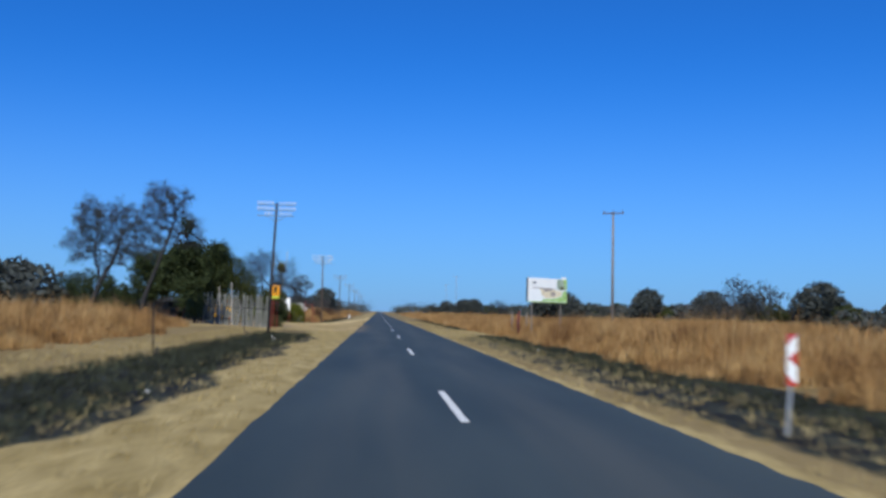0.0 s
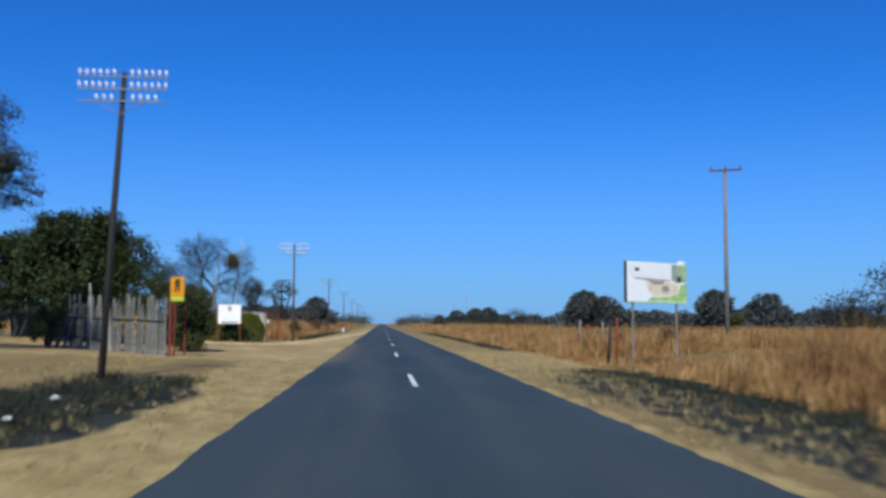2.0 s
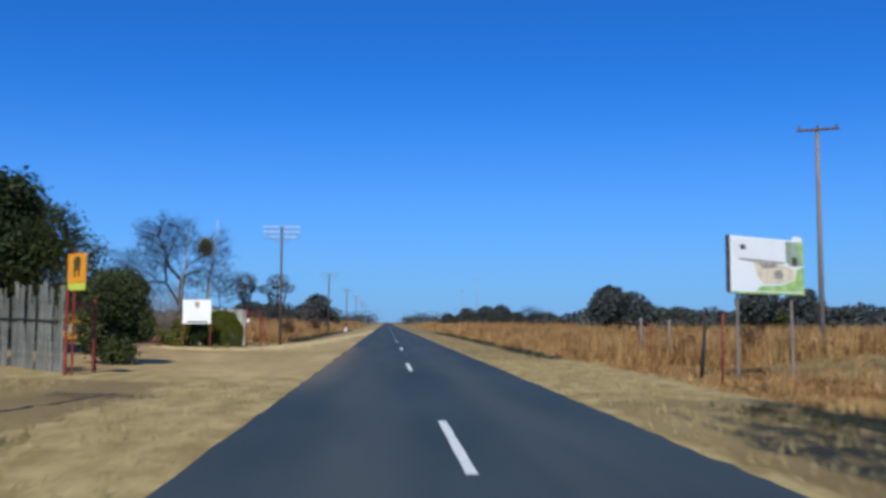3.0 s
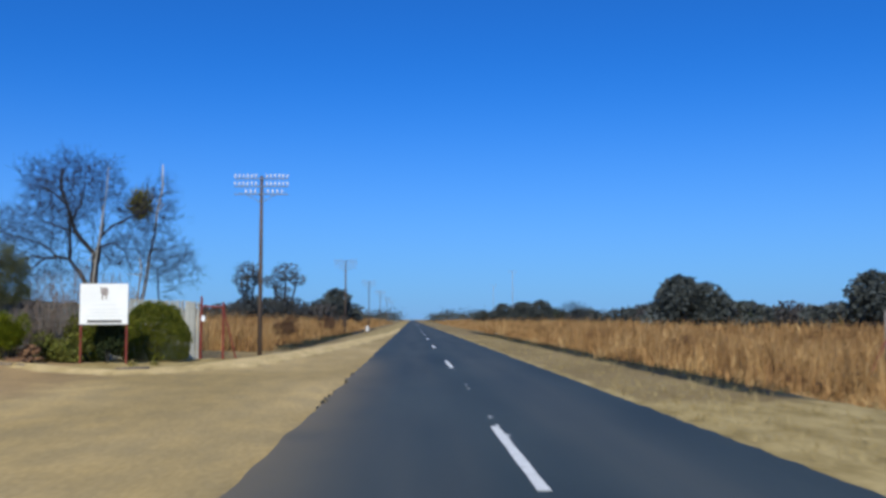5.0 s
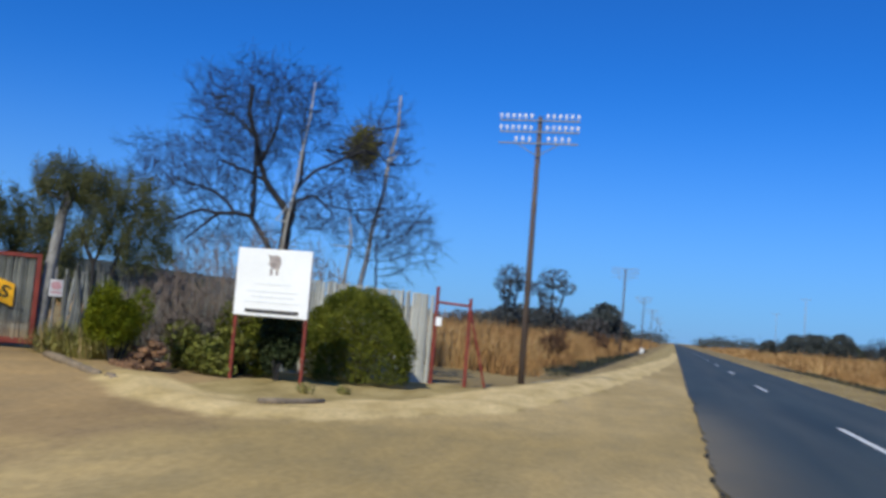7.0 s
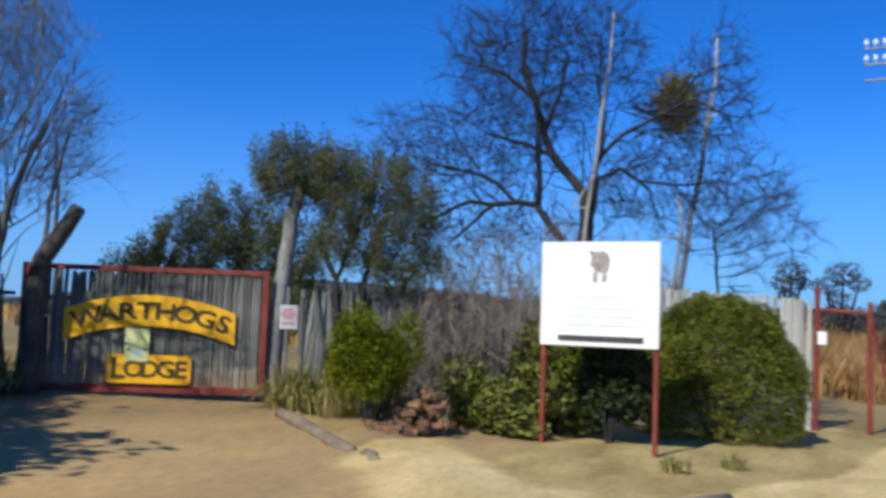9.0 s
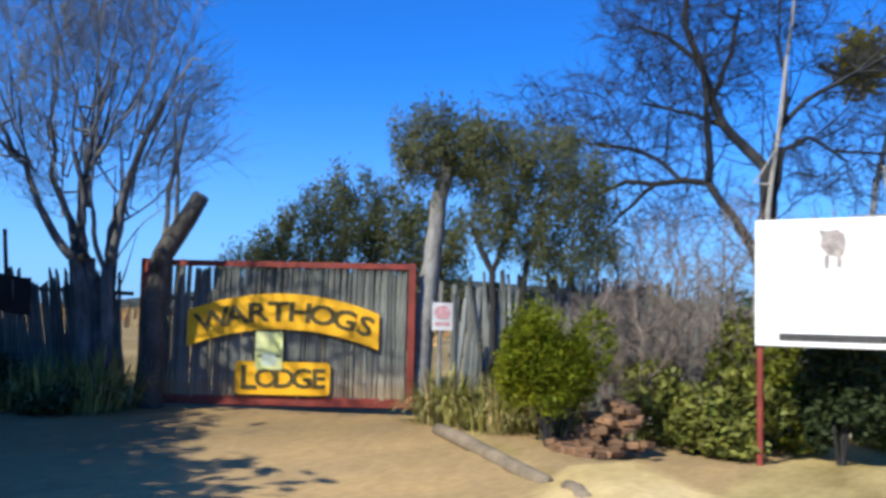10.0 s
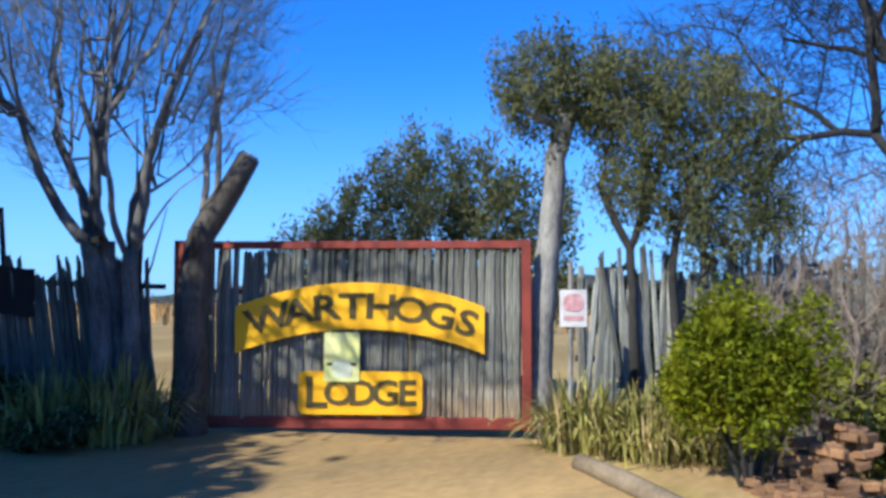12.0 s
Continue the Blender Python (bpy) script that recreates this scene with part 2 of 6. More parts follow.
def ground_material():
    """Straw, pale sand, driven dirt and scorched ground, by the zones that are kept with the sheet."""
    m = bpy.data.materials.new("dry ground")
    m.use_nodes = True
    n, l = m.node_tree.nodes, m.node_tree.links
    p = n["Principled BSDF"]
    p.inputs["Roughness"].default_value, p.inputs["Specular IOR Level"].default_value = 0.95, 0.15
    along = n.new("ShaderNodeMapping")
    along.inputs["Scale"].default_value = (1, 0.4, 1)
    l.new(n.new("ShaderNodeNewGeometry").outputs["Position"], along.inputs["Vector"])
    pos = along.outputs[0]

    def tex(scale, detail=5):
        t = n.new("ShaderNodeTexNoise")
        t.inputs["Scale"].default_value, t.inputs["Detail"].default_value = scale, detail
        l.new(pos, t.inputs["Vector"])
        return t.outputs["Fac"]

    wide, mid, fine = tex(0.22), tex(1.7), tex(14, 6)

    def two(c1, c2, fac, lo=0.35, hi=0.65):
        r = n.new("ShaderNodeValToRGB")
        r.color_ramp.elements[0].position, r.color_ramp.elements[1].position = lo, hi
        r.color_ramp.elements[0].color, r.color_ramp.elements[1].color = (*c1, 1), (*c2, 1)
        l.new(fac, r.inputs[0])
        return r.outputs[0]

    def mix(fac, c1, c2, kind="MIX"):
        x = n.new("ShaderNodeMix")
        x.data_type, x.blend_type = "RGBA", kind
        if isinstance(fac, float):
            x.inputs[0].default_value = fac
        else:
            l.new(fac, x.inputs[0])
        l.new(c1, x.inputs[6])
        l.new(c2, x.inputs[7])
        return x.outputs[2]

    def zone(name, amount=0.55):
        at = n.new("ShaderNodeAttribute")
        at.attribute_name = name
        s1 = n.new("ShaderNodeMath")
        s1.operation = "MULTIPLY_ADD"
        l.new(mid, s1.inputs[0])
        s1.inputs[1].default_value, s1.inputs[2].default_value = amount, -amount / 2
        s2 = n.new("ShaderNodeMath")
        s2.operation = "ADD"
        l.new(s1.outputs[0], s2.inputs[0])
        l.new(at.outputs["Fac"], s2.inputs[1])
        r = n.new("ShaderNodeMapRange")
        r.inputs["From Min"].default_value, r.inputs["From Max"].default_value = 0.38, 0.62
        l.new(s2.outputs[0], r.inputs["Value"])
        return r.outputs[0]

    straw = two((0.22, 0.155, 0.066), (0.36, 0.265, 0.12), wide)
    sand = two((0.31, 0.228, 0.088), (0.50, 0.38, 0.168), mid)
    drive = two((0.315, 0.218, 0.108), (0.485, 0.33, 0.158), wide, 0.4, 0.62)
    burnt = two((0.016, 0.016, 0.013), (0.052, 0.056, 0.039), mid, 0.4, 0.7)
    c = mix(zone("sand"), straw, sand)
    worn = two((0.84, 0.86, 0.9), (1.1, 1.07, 1.0), mid, 0.3, 0.7)
    drive = mix(zone("dust", 0.6), drive, two((0.40, 0.292, 0.127), (0.545, 0.40, 0.188), wide, 0.4, 0.62))
    c = mix(zone("drive", 0.3), c, mix(1.0, drive, worn, "MULTIPLY"))
    c = mix(zone("bank", 0.5), c, two((0.54, 0.395, 0.17), (0.74, 0.56, 0.275), mid))
    c = mix(zone("burnt", 0.8), c, burnt)
    grain = two((0.62, 0.62, 0.62), (1.0, 1.0, 1.0), fine, 0.25, 0.7)
    c = mix(0.7, c, grain, "MULTIPLY")
    l.new(c, p.inputs["Base Color"])
    b = n.new("ShaderNodeBump")
    b.inputs["Strength"].default_value, b.inputs["Distance"].default_value = 0.5, 0.03
    l.new(fine, b.inputs["Height"])
    l.new(b.outputs[0], p.inputs["Normal"])
    return m


GROUND = ground_material()


def tar_material():
    """Asphalt with worn wheel tracks, and dust carried onto it at the driveway."""
    m = surface("worn asphalt", [(0.028, 0.040, 0.041), (0.052, 0.066, 0.063)], 0.3, 0.7, 0.35, 60, spec=0.3, depth=0.006, world_space=True, stretch=(1.6, 0.3, 1))
    n, l = m.node_tree.nodes, m.node_tree.links
    p = n["Principled BSDF"]
    old = p.inputs["Base Color"].links[0].from_socket
    sep = n.new("ShaderNodeSeparateXYZ")
    l.new(n.new("ShaderNodeNewGeometry").outputs["Position"], sep.inputs[0])

    def span(socket, a, z):
        r = n.new("ShaderNodeMapRange")
        r.interpolation_type = "SMOOTHSTEP"
        r.inputs["From Min"].default_value, r.inputs["From Max"].default_value = a, z
        l.new(socket, r.inputs["Value"])
        return r.outputs[0]

    def times(s1, s2, kind="MULTIPLY"):
        t = n.new("ShaderNodeMath")
        t.operation = kind
        l.new(s1, t.inputs[0])
        if isinstance(s2, float):
            t.inputs[1].default_value = s2
        else:
            l.new(s2, t.inputs[1])
        return t.outputs[0]

    blot = n.new("ShaderNodeTexNoise")
    blot.inputs["Scale"].default_value, blot.inputs["Detail"].default_value = 0.9, 4
    squash = n.new("ShaderNodeMapping")
    squash.inputs["Scale"].default_value = (1.0, 0.45, 1.0)
    l.new(n.new("ShaderNodeNewGeometry").outputs["Position"], squash.inputs["Vector"])
    l.new(squash.outputs[0], blot.inputs["Vector"])
    near = times(times(span(sep.outputs[1], 52.0, 66.0), span(sep.outputs[1], 104.0, 84.0)), span(sep.outputs[0], -1.5, -3.5))
    dust = times(near, span(blot.outputs["Fac"], -0.35, 0.7))
    dust = times(dust, 0.6)
    streak = n.new("ShaderNodeTexNoise")
    streak.inputs["Scale"].default_value, streak.inputs["Detail"].default_value = 1.0, 3
    drawn = n.new("ShaderNodeMapping")
    drawn.inputs["Scale"].default_value = (1.1, 0.06, 1.0)
    l.new(n.new("ShaderNodeNewGeometry").outputs["Position"], drawn.inputs["Vector"])
    l.new(drawn.outputs[0], streak.inputs["Vector"])
    right_lane = times(span(sep.outputs[0], 0.3, 0.9), span(sep.outputs[0], 2.6, 1.7))
    left_lane = times(span(sep.outputs[0], -2.4, -1.6), span(sep.outputs[0], -0.3, -0.9))
    track = times(times(times(right_lane, left_lane, "MAXIMUM"), span(streak.outputs["Fac"], 0.25, 0.75)), 0.55)
    y = n.new("ShaderNodeMix")
    y.data_type = "RGBA"
    l.new(track, y.inputs[0])
    l.new(old, y.inputs[6])
    y.inputs[7].default_value = (0.083, 0.086, 0.074, 1)
    x = n.new("ShaderNodeMix")
    x.data_type = "RGBA"
    l.new(dust, x.inputs[0])
    l.new(y.outputs[2], x.inputs[6])
    x.inputs[7].default_value = (0.27, 0.205, 0.11, 1)
    l.new(x.outputs[2], p.inputs["Base Color"])
    return m


TAR = tar_material()
# darker than the tar: the shade of the edge's holes as a colour
EDGE_HOLE = surface("shadowed holes in the asphalt edge", [(0.012, 0.013, 0.014), (0.03, 0.031, 0.03)], 6, 0.85, 0.6, 40)

# ---- mesh helpers ----
class Mesh:
    """Collects vertices and faces of one part."""

    def __init__(self):
        self.v, self.f, self.n = [], [], 0

    def add(self, verts, faces):
        verts = np.asarray(verts, float).reshape(-1, 3)
        self.v.append(verts)
        self.f.extend(tuple(i + self.n for i in f) for f in faces)
        self.n += len(verts)
        return self

    def box(self, c, size, rz=0.0, bevel=0.0, m=None):
        bm = bmesh.new()
        bmesh.ops.create_cube(bm, size=1.0)
        bmesh.ops.scale(bm, vec=size, verts=bm.verts)
        if bevel:
            bmesh.ops.bevel(bm, geom=bm.edges[:], offset=bevel, segments=1, affect="EDGES")
        t = m if m is not None else pose(*c, 0, 0, rz)
        bm.transform(t)
        bm.verts.index_update()
        self.add([v.co[:] for v in bm.verts], [[v.index for v in f.verts] for f in bm.faces])
        bm.free()
        return self

    def tube(self, pts, radii, sides=6, cap=True):
        pts = np.asarray(pts, float)
        k = len(pts)
        tang = np.gradient(pts, axis=0)
        tang /= np.linalg.norm(tang, axis=1, keepdims=True) + 1e-9
        ref = np.array([1.0, 0, 0]) if abs(tang[0][2]) > 0.7 else np.array([0, 0, 1.0])
        a = np.cross(tang, ref)
        a /= np.linalg.norm(a, axis=1, keepdims=True) + 1e-9
        b = np.cross(tang, a)
        ang = np.arange(sides) * 2 * np.pi / sides
        ring = pts[:, None] + np.asarray(radii, float)[:, None, None] * (a[:, None] * np.cos(ang)[None, :, None] + b[:, None] * np.sin(ang)[None, :, None])
        faces = []
        for i in range(k - 1):
            for j in range(sides):
                j2 = (j + 1) % sides
                faces.append((i * sides + j, i * sides + j2, (i + 1) * sides + j2, (i + 1) * sides + j))
        if cap:
            faces.append(tuple(range(sides))[::-1])
            faces.append(tuple((k - 1) * sides + j for j in range(sides)))
        return self.add(ring.reshape(-1, 3), faces)

    def prism(self, outline, y0, y1):
        """An outline in x and z, extruded from y0 to y1."""
        k = len(outline)
        vs = [(x, y0, z) for x, z in outline] + [(x, y1, z) for x, z in outline]
        fs = [tuple(range(k)), tuple(range(2 * k - 1, k - 1, -1))]
        fs += [(i, i + k, (i + 1) % k + k, (i + 1) % k) for i in range(k)]
        return self.add(vs, fs)

    def data(self, name, smooth=False):
        me = bpy.data.meshes.new(name)
        me.from_pydata(np.concatenate(self.v).tolist(), [], self.f)
        if smooth:
            me.polygons.foreach_set("use_smooth", [True] * len(me.polygons))
        me.update()
        return me


def tri_mesh(name, verts, tris):
    """A mesh from an array of vertices and one of triangles."""
    me = bpy.data.meshes.new(name)
    me.vertices.add(len(verts))
    me.vertices.foreach_set("co", np.asarray(verts, np.float32).ravel())
    me.loops.add(tris.size)
    me.loops.foreach_set("vertex_index", tris.astype(np.int32).ravel())
    me.polygons.add(len(tris))
    me.polygons.foreach_set("loop_start", np.arange(0, tris.size, 3, dtype=np.int32))
    me.update()
    me.validate()
    return me


def part(name, mesh, material, parent, label="", smooth=False):
    me = mesh.data(name, smooth) if isinstance(mesh, Mesh) else mesh
    if not me.materials:
        me.materials.append(material)
    ob = new(name, me)
    ob.parent = parent
    if label:
        tagged(ob, label)
    return ob


def thing(name, where, label, category, group="", rz=0.0):
    ob = new(name)
    ob.empty_display_size = 0.2
    ob.matrix_basis = pose(*where, 0, 0, rz)
    return tagged(ob, label, category, group)


def structure(name, mesh, material, label, category):
    ob = part(name, mesh, material, None)
    return tagged(ob, label, category, kind="structure")


# ---- the lie of the land ----
def smooth01(x, a, b):
    t = np.clip((x - a) / (b - a), 0, 1)
    return t * t * (3 - 2 * t)


def land(x, y):
    """Height of the ground: level at the road, rising gently towards the lodge, low beside the farm track."""
    x, y = np.asarray(x, float), np.asarray(y, float)
    rise = 0.03 * np.logaddexp(0, (-np.maximum(x, -24) - 4.9) * 3) / 3
    dip = -0.58 * smooth01(x, 6.6, 10.3) * (1 - smooth01(x, 16, 22)) * smooth01(y, 44, 57) * (1 - smooth01(y, 94, 130))
    knoll = 0.09 * smooth01(-x, 13.5, 16.5) * smooth01(y, 74, 82) * (1 - smooth01(y, 96, 110))
    return rise + knoll + dip


def h(x, y):
    return float(land(x, y))


ROAD_L, ROAD_R = -3.08, 3.02
DRIVE_EDGE = [(-26, 88.0), (-17.4, 88.0), (-15.7, 87.0), (-13.6, 85.3), (-11.3, 82.9), (-9.5, 82.3), (-8.5, 83.4), (-7.7, 85.5), (-6.6, 88.4), (-5.7, 98.4), (-4.7, 118.0), (-3.6, 150.0), (-3.0, 190.0)]


def drive_far(x):
    return np.interp(x, [p[0] for p in DRIVE_EDGE], [p[1] for p in DRIVE_EDGE])


def axis(lo, hi, step, out):
    """Even steps from lo to hi, then ever longer ones out to a distance."""
    xs = list(np.arange(lo, hi + 1e-6, step))
    d, left, right = step, xs[0], xs[-1]
    more_l, more_r = [], []
    while right < out:
        d *= 1.22
        right += d
        left -= d
        more_r.append(right)
        more_l.append(left)
    return np.array(more_l[::-1] + xs + more_r)


gx, gy = axis(-27, 14, 0.3, 3500), axis(-20, 125, 0.4, 3500)
GX, GY = np.meshgrid(gx, gy)
GZ = land(GX, GY)
rough = np.random.default_rng(5).normal(0, 0.012, GX.shape)
on_road = (GX > ROAD_L - 0.5) & (GX < ROAD_R + 0.5)
in_drive = (GX < ROAD_L) & (GX > -20) & (GY > 62) & (GY < drive_far(GX))
GZ = GZ + np.where(on_road, -0.055 * smooth01(GX, ROAD_L - 0.5, ROAD_L - 0.1), np.where(in_drive, rough * 0.35, rough)) * (np.abs(GX) < 60)
kerb_bank = 0.11 * np.exp(-((GY - drive_far(GX) - 0.7) / 0.7) ** 2) * ((GX < -5.0) & (GX > -14.5))
curve_edge = np.interp(GY, [p[1] for p in DRIVE_EDGE[5:]], [p[0] for p in DRIVE_EDGE[5:]])
kerb_bank = np.maximum(kerb_bank, 0.13 * np.exp(-((curve_edge - 0.9 - GX) / 0.6) ** 2) * smooth01(GY, 84, 88) * (1 - smooth01(GY, 140, 180)))
GZ = GZ + kerb_bank
nx, ny = len(gx), len(gy)
idx = np.arange(nx * ny).reshape(ny, nx)
quads = np.stack([idx[:-1, :-1], idx[:-1, 1:], idx[1:, 1:], idx[1:, :-1]], -1).reshape(-1, 4)
ground_me = bpy.data.meshes.new("ground")
ground_me.from_pydata(np.stack([GX, GY, GZ], -1).reshape(-1, 3).tolist(), [], quads.tolist())
wander = 0.3 * np.sin(GY * 0.37) + 0.2 * np.sin(GY * 0.91 + 2) + 0.06 * np.sin(GY * 2.3)
burnt_l = smooth01(GX + wander, -9.2, -7.9) * (1 - smooth01(GX - wander, -5.8, -4.4)) * (1 - smooth01(GY, 42, 51))
inner = np.interp(GY, [-10, 5, 25, 42], [3.6, 4.0, 5.2, 6.0])
# real scorch, widened towards the road to carry the lens's corner darkening too
burnt_dim_r = (0.62 * smooth01(GX, 3.4, 4.2) + 0.38 * smooth01(GX + wander * 0.6, inner, inner + 1.3)) * (1 - smooth01(GX, 7.6, 8.6)) * (1 - smooth01(GY, 44, 62))
burnt_r2 = smooth01(GX, 5.6, 6.3) * (1 - smooth01(GX, 6.9, 7.6)) * smooth01(GY, 72, 80) * (1 - smooth01(GY, 150, 220))
ditch = np.interp(GY, [48, 54, 58, 66, 72], [7.6, 8.4, 8.8, 10.9, 12.6])
burnt_r3 = 0.85 * np.exp(-((GX - ditch + 0.4 * wander) / 0.55) ** 2) * smooth01(GY, 46, 52) * (1 - smooth01(GY, 66, 74))
burnt_l2 = 0.8 * smooth01(GX, -9.2, -8.4) * (1 - smooth01(GX, -7.4, -6.9)) * smooth01(GY, 104, 112) * (1 - smooth01(GY, 200, 260))
sandy = np.maximum(smooth01(GX, -7.2, -5.2) * (1 - smooth01(GX, 2.9, 3.9)), smooth01(GY, 56, 62) * (1 - smooth01(GY, 92, 96)) * smooth01(GX, -24, -21) * (GX < 0))
sandy = np.maximum(sandy, (GX > 0) * smooth01(GY, 50, 58) * (1 - smooth01(GY, 72, 78)) * (1 - smooth01(GX, 8.0, 10.0)))
drive = smooth01(GY, 58, 66) * (1 - smooth01(GY - drive_far(GX), -0.5, 0.3)) * (1 - smooth01(GX, -2.9, -2.7)) * smooth01(GX, -21.5, -20.0) * (1 - 0.2 * smooth01(-GX, 11.5, 15.5))
drive = np.maximum(drive, 0.46 * smooth01(GY, 48, 60) * smooth01(GX, -5.4, -4.4) * (GX < -2.8) * (GY < 66))
garden = 0.85 * smooth01(GX + GY, 71.2, 72.4) * (1 - smooth01(GX, -12.6, -11.4)) * smooth01(GX, -18, -17) * smooth01(GY, 83.5, 85.5) * (1 - smooth01(GY, 89.5, 91))
drive = np.maximum(drive, garden)
bank = np.exp(-((GY - drive_far(GX) - 0.9) / 1.35) ** 2) * ((GX < -4.0) & (GX > -13.2))
beside = (curve_edge - GX) / np.interp(GY, [84, 100, 112, 150, 190], [1.9, 2.1, 1.5, 1.3, 0.9])
bank = np.maximum(bank, smooth01(GY, 83.5, 86) * smooth01(beside, -0.08, 0.12) * (1 - smooth01(beside, 0.8, 1.25)) * (GY < 230))
for name, z in (("burnt", np.maximum.reduce([burnt_l, burnt_dim_r, burnt_r2, burnt_r3, burnt_l2])), ("sand", sandy), ("drive", drive), ("bank", bank), ("dust", smooth01(GX, -13.5, -5.5))):
    ground_me.attributes.new(name, "FLOAT", "POINT").data.foreach_set("value", z.astype(np.float32).ravel())
ground_me.polygons.foreach_set("use_smooth", [True] * len(ground_me.polygons))
structure("ground", ground_me, GROUND, "dry sandy ground with straw, driven dirt and scorched strips", "ground")

# the tarred road, with ragged edges
rng = np.random.default_rng(11)
ry = np.concatenate([np.arange(-60, 160, 0.22), np.geomspace(160, 3400, 60)])
edge_l = ROAD_L + (np.convolve(rng.normal(0, 0.05, len(ry)), np.hanning(11) / 5, "same") + 0.07 * np.convolve(rng.uniform(0, 1, len(ry)) > 0.93, [0.35, 0.8, 1, 0.9, 0.3], "same").clip(0, 1.3) * smooth01(ry, 66, 72) * (1 - smooth01(ry, 96, 104))) * (ry < 165)
edge_r = ROAD_R + np.convolve(rng.normal(0, 0.035, len(ry)), [0.25, 0.5, 0.25], "same") * (ry < 165)
lip = smooth01(ry, 64, 70) * (1 - smooth01(ry, 98, 106))
cols = [edge_l - 0.06 + 0.045 * lip, edge_l, np.full(len(ry), -1.5), np.zeros(len(ry)), np.full(len(ry), 1.5), edge_r, edge_r + 0.06]
heights = [-0.06, 0.008, 0.018, 0.022, 0.018, 0.008, -0.03]
rv = np.stack([np.stack([c, ry, np.full(len(ry), z)], -1) for c, z in zip(cols, heights)], 1).reshape(-1, 3)
k = len(cols)
rf = [(i * k + j, i * k + j + 1, (i + 1) * k + j + 1, (i + 1) * k + j) for i in range(len(ry) - 1) for j in range(k - 1)]
structure("road", Mesh().add(rv, rf), TAR, "worn dark grey asphalt road with ragged edges", "road")

# centre line dashes
dash = Mesh()
zig = [(-0.066, 0.0), (-0.06, 0.9), (-0.069, 1.9), (-0.06, 3.1), (-0.067, 4.2), (-0.061, 5.4)]
outline = zig + [(-x + 0.003, y) for x, y in zig[::-1]]
dash.add([(x, y, 0.0) for x, y in outline] + [(x, y, -0.006) for x, y in outline],
         [tuple(range(len(outline)))[::-1]] + [(i, (i + 1) % 12, (i + 1) % 12 + 12, i + 12) for i in range(12)])
dash_me = dash.data("road_marking")
dash_me.materials.append(PAINT_WHITE)
DASH_SHIFT = {2: (0.05, 0.0), 3: (-0.07, -0.8)}      # dashes painted a little out of step
for i in range(-2, 26):
    ob = new("road_marking", dash_me)
    ob.location = (0.03 * math.sin(i * 2.1) + DASH_SHIFT.get(i, (0, 0))[0], 22 * i + DASH_SHIFT.get(i, (0, 0))[1], 0.029)
    tagged(ob, "worn white centre line dash on the asphalt", "road marking", "centre line dashes", "structure")
scrap = Mesh()
for i in range(5):
    scrap.box((rng.uniform(-0.05, 0.05), 69.5 + i * 1.25 + 5.2 * (i > 2), 0.024), (0.05, 0.12, 0.006), rng.uniform(-30, 30))
structure("paint_scraps", scrap, PAINT_WHITE, "scraps of worn white paint along the centre line", "road marking")


# added dark lumps in place of shadowed holes along the broken tar edge
edge_holes = Mesh()
for i in range(12):
    cy = 73 + 14 * rng.uniform(0, 1)
    ln, wd = rng.uniform(0.1, 0.34), rng.uniform(0.02, 0.045)
    ring = [(0.5 * ln * math.cos(a) * rng.uniform(0.75, 1.1), wd * math.sin(a) * rng.uniform(0.7, 1.1)) for a in np.arange(7) * 2 * math.pi / 7]
    at = (ROAD_L - rng.uniform(-0.02, 0.05), cy)
    edge_holes.add([(at[0] + v, at[1] + u, -0.03) for u, v in ring] + [(at[0] + v * 0.7, at[1] + u * 0.75, 0.012 + rng.uniform(-0.008, 0.01)) for u, v in ring],
               [tuple(range(7, 14))] + [(j, j + 7, (j + 1) % 7 + 7, (j + 1) % 7) for j in range(7)])
structure("broken_edge", edge_holes, EDGE_HOLE, "dark lumps drawn for the shadowed holes in the road's broken edge", "asphalt")

# ---- grass ----
def blades(name, xy, tall, wide, material, label, seed, lean=0.25, category="grass"):
    """Blades of grass, each a bent strip of three triangles."""
    r = np.random.default_rng(seed)
    count = len(xy)
    base = np.column_stack([xy, land(xy[:, 0], xy[:, 1]) - 0.02])
    ang = r.uniform(0, 2 * np.pi, count)
    side = np.column_stack([np.cos(ang), np.sin(ang), np.zeros(count)]) * (wide / 2)[:, None]
    la = r.uniform(0, 2 * np.pi, count)
    amount = np.abs(r.normal(0, lean, count)) * tall
    tip = base + np.column_stack([np.cos(la) * amount + 0.06 * tall, np.sin(la) * amount, tall])
    midp = base * 0.45 + tip * 0.55 - np.column_stack([np.cos(la) * amount, np.sin(la) * amount, np.zeros(count)]) * 0.22
    v = np.stack([base - side, base + side, midp - side * 0.85, midp + side * 0.85, tip], 1).reshape(-1, 3)
    o = np.arange(count)[:, None] * 5
    t = np.stack([o + [0, 1, 3], o + [0, 3, 2], o + [2, 3, 4]], 1).reshape(-1, 3)
    ob = new(name, tri_mesh(name, v, t))
    ob.data.materials.append(material)
    return tagged(ob, label, category, kind="stuff")


def tufts(r, count, x0, x1, y0, y1, per, spread):
    c = np.column_stack([r.uniform(x0, x1, count), r.uniform(y0, y1, count)])
    return np.repeat(c, per, 0) + r.normal(0, spread, (count * per, 2))


def right_edge(y):
    """Where the tall grass begins beyond the right verge."""
    return 7.4 + 0.5 * np.sin(y * 0.31) + 0.4 * np.sin(y * 0.83 + 1) + 1.2 * np.exp(-((y - 64) / 9) ** 2) + 0.006 * np.maximum(y - 90, 0)


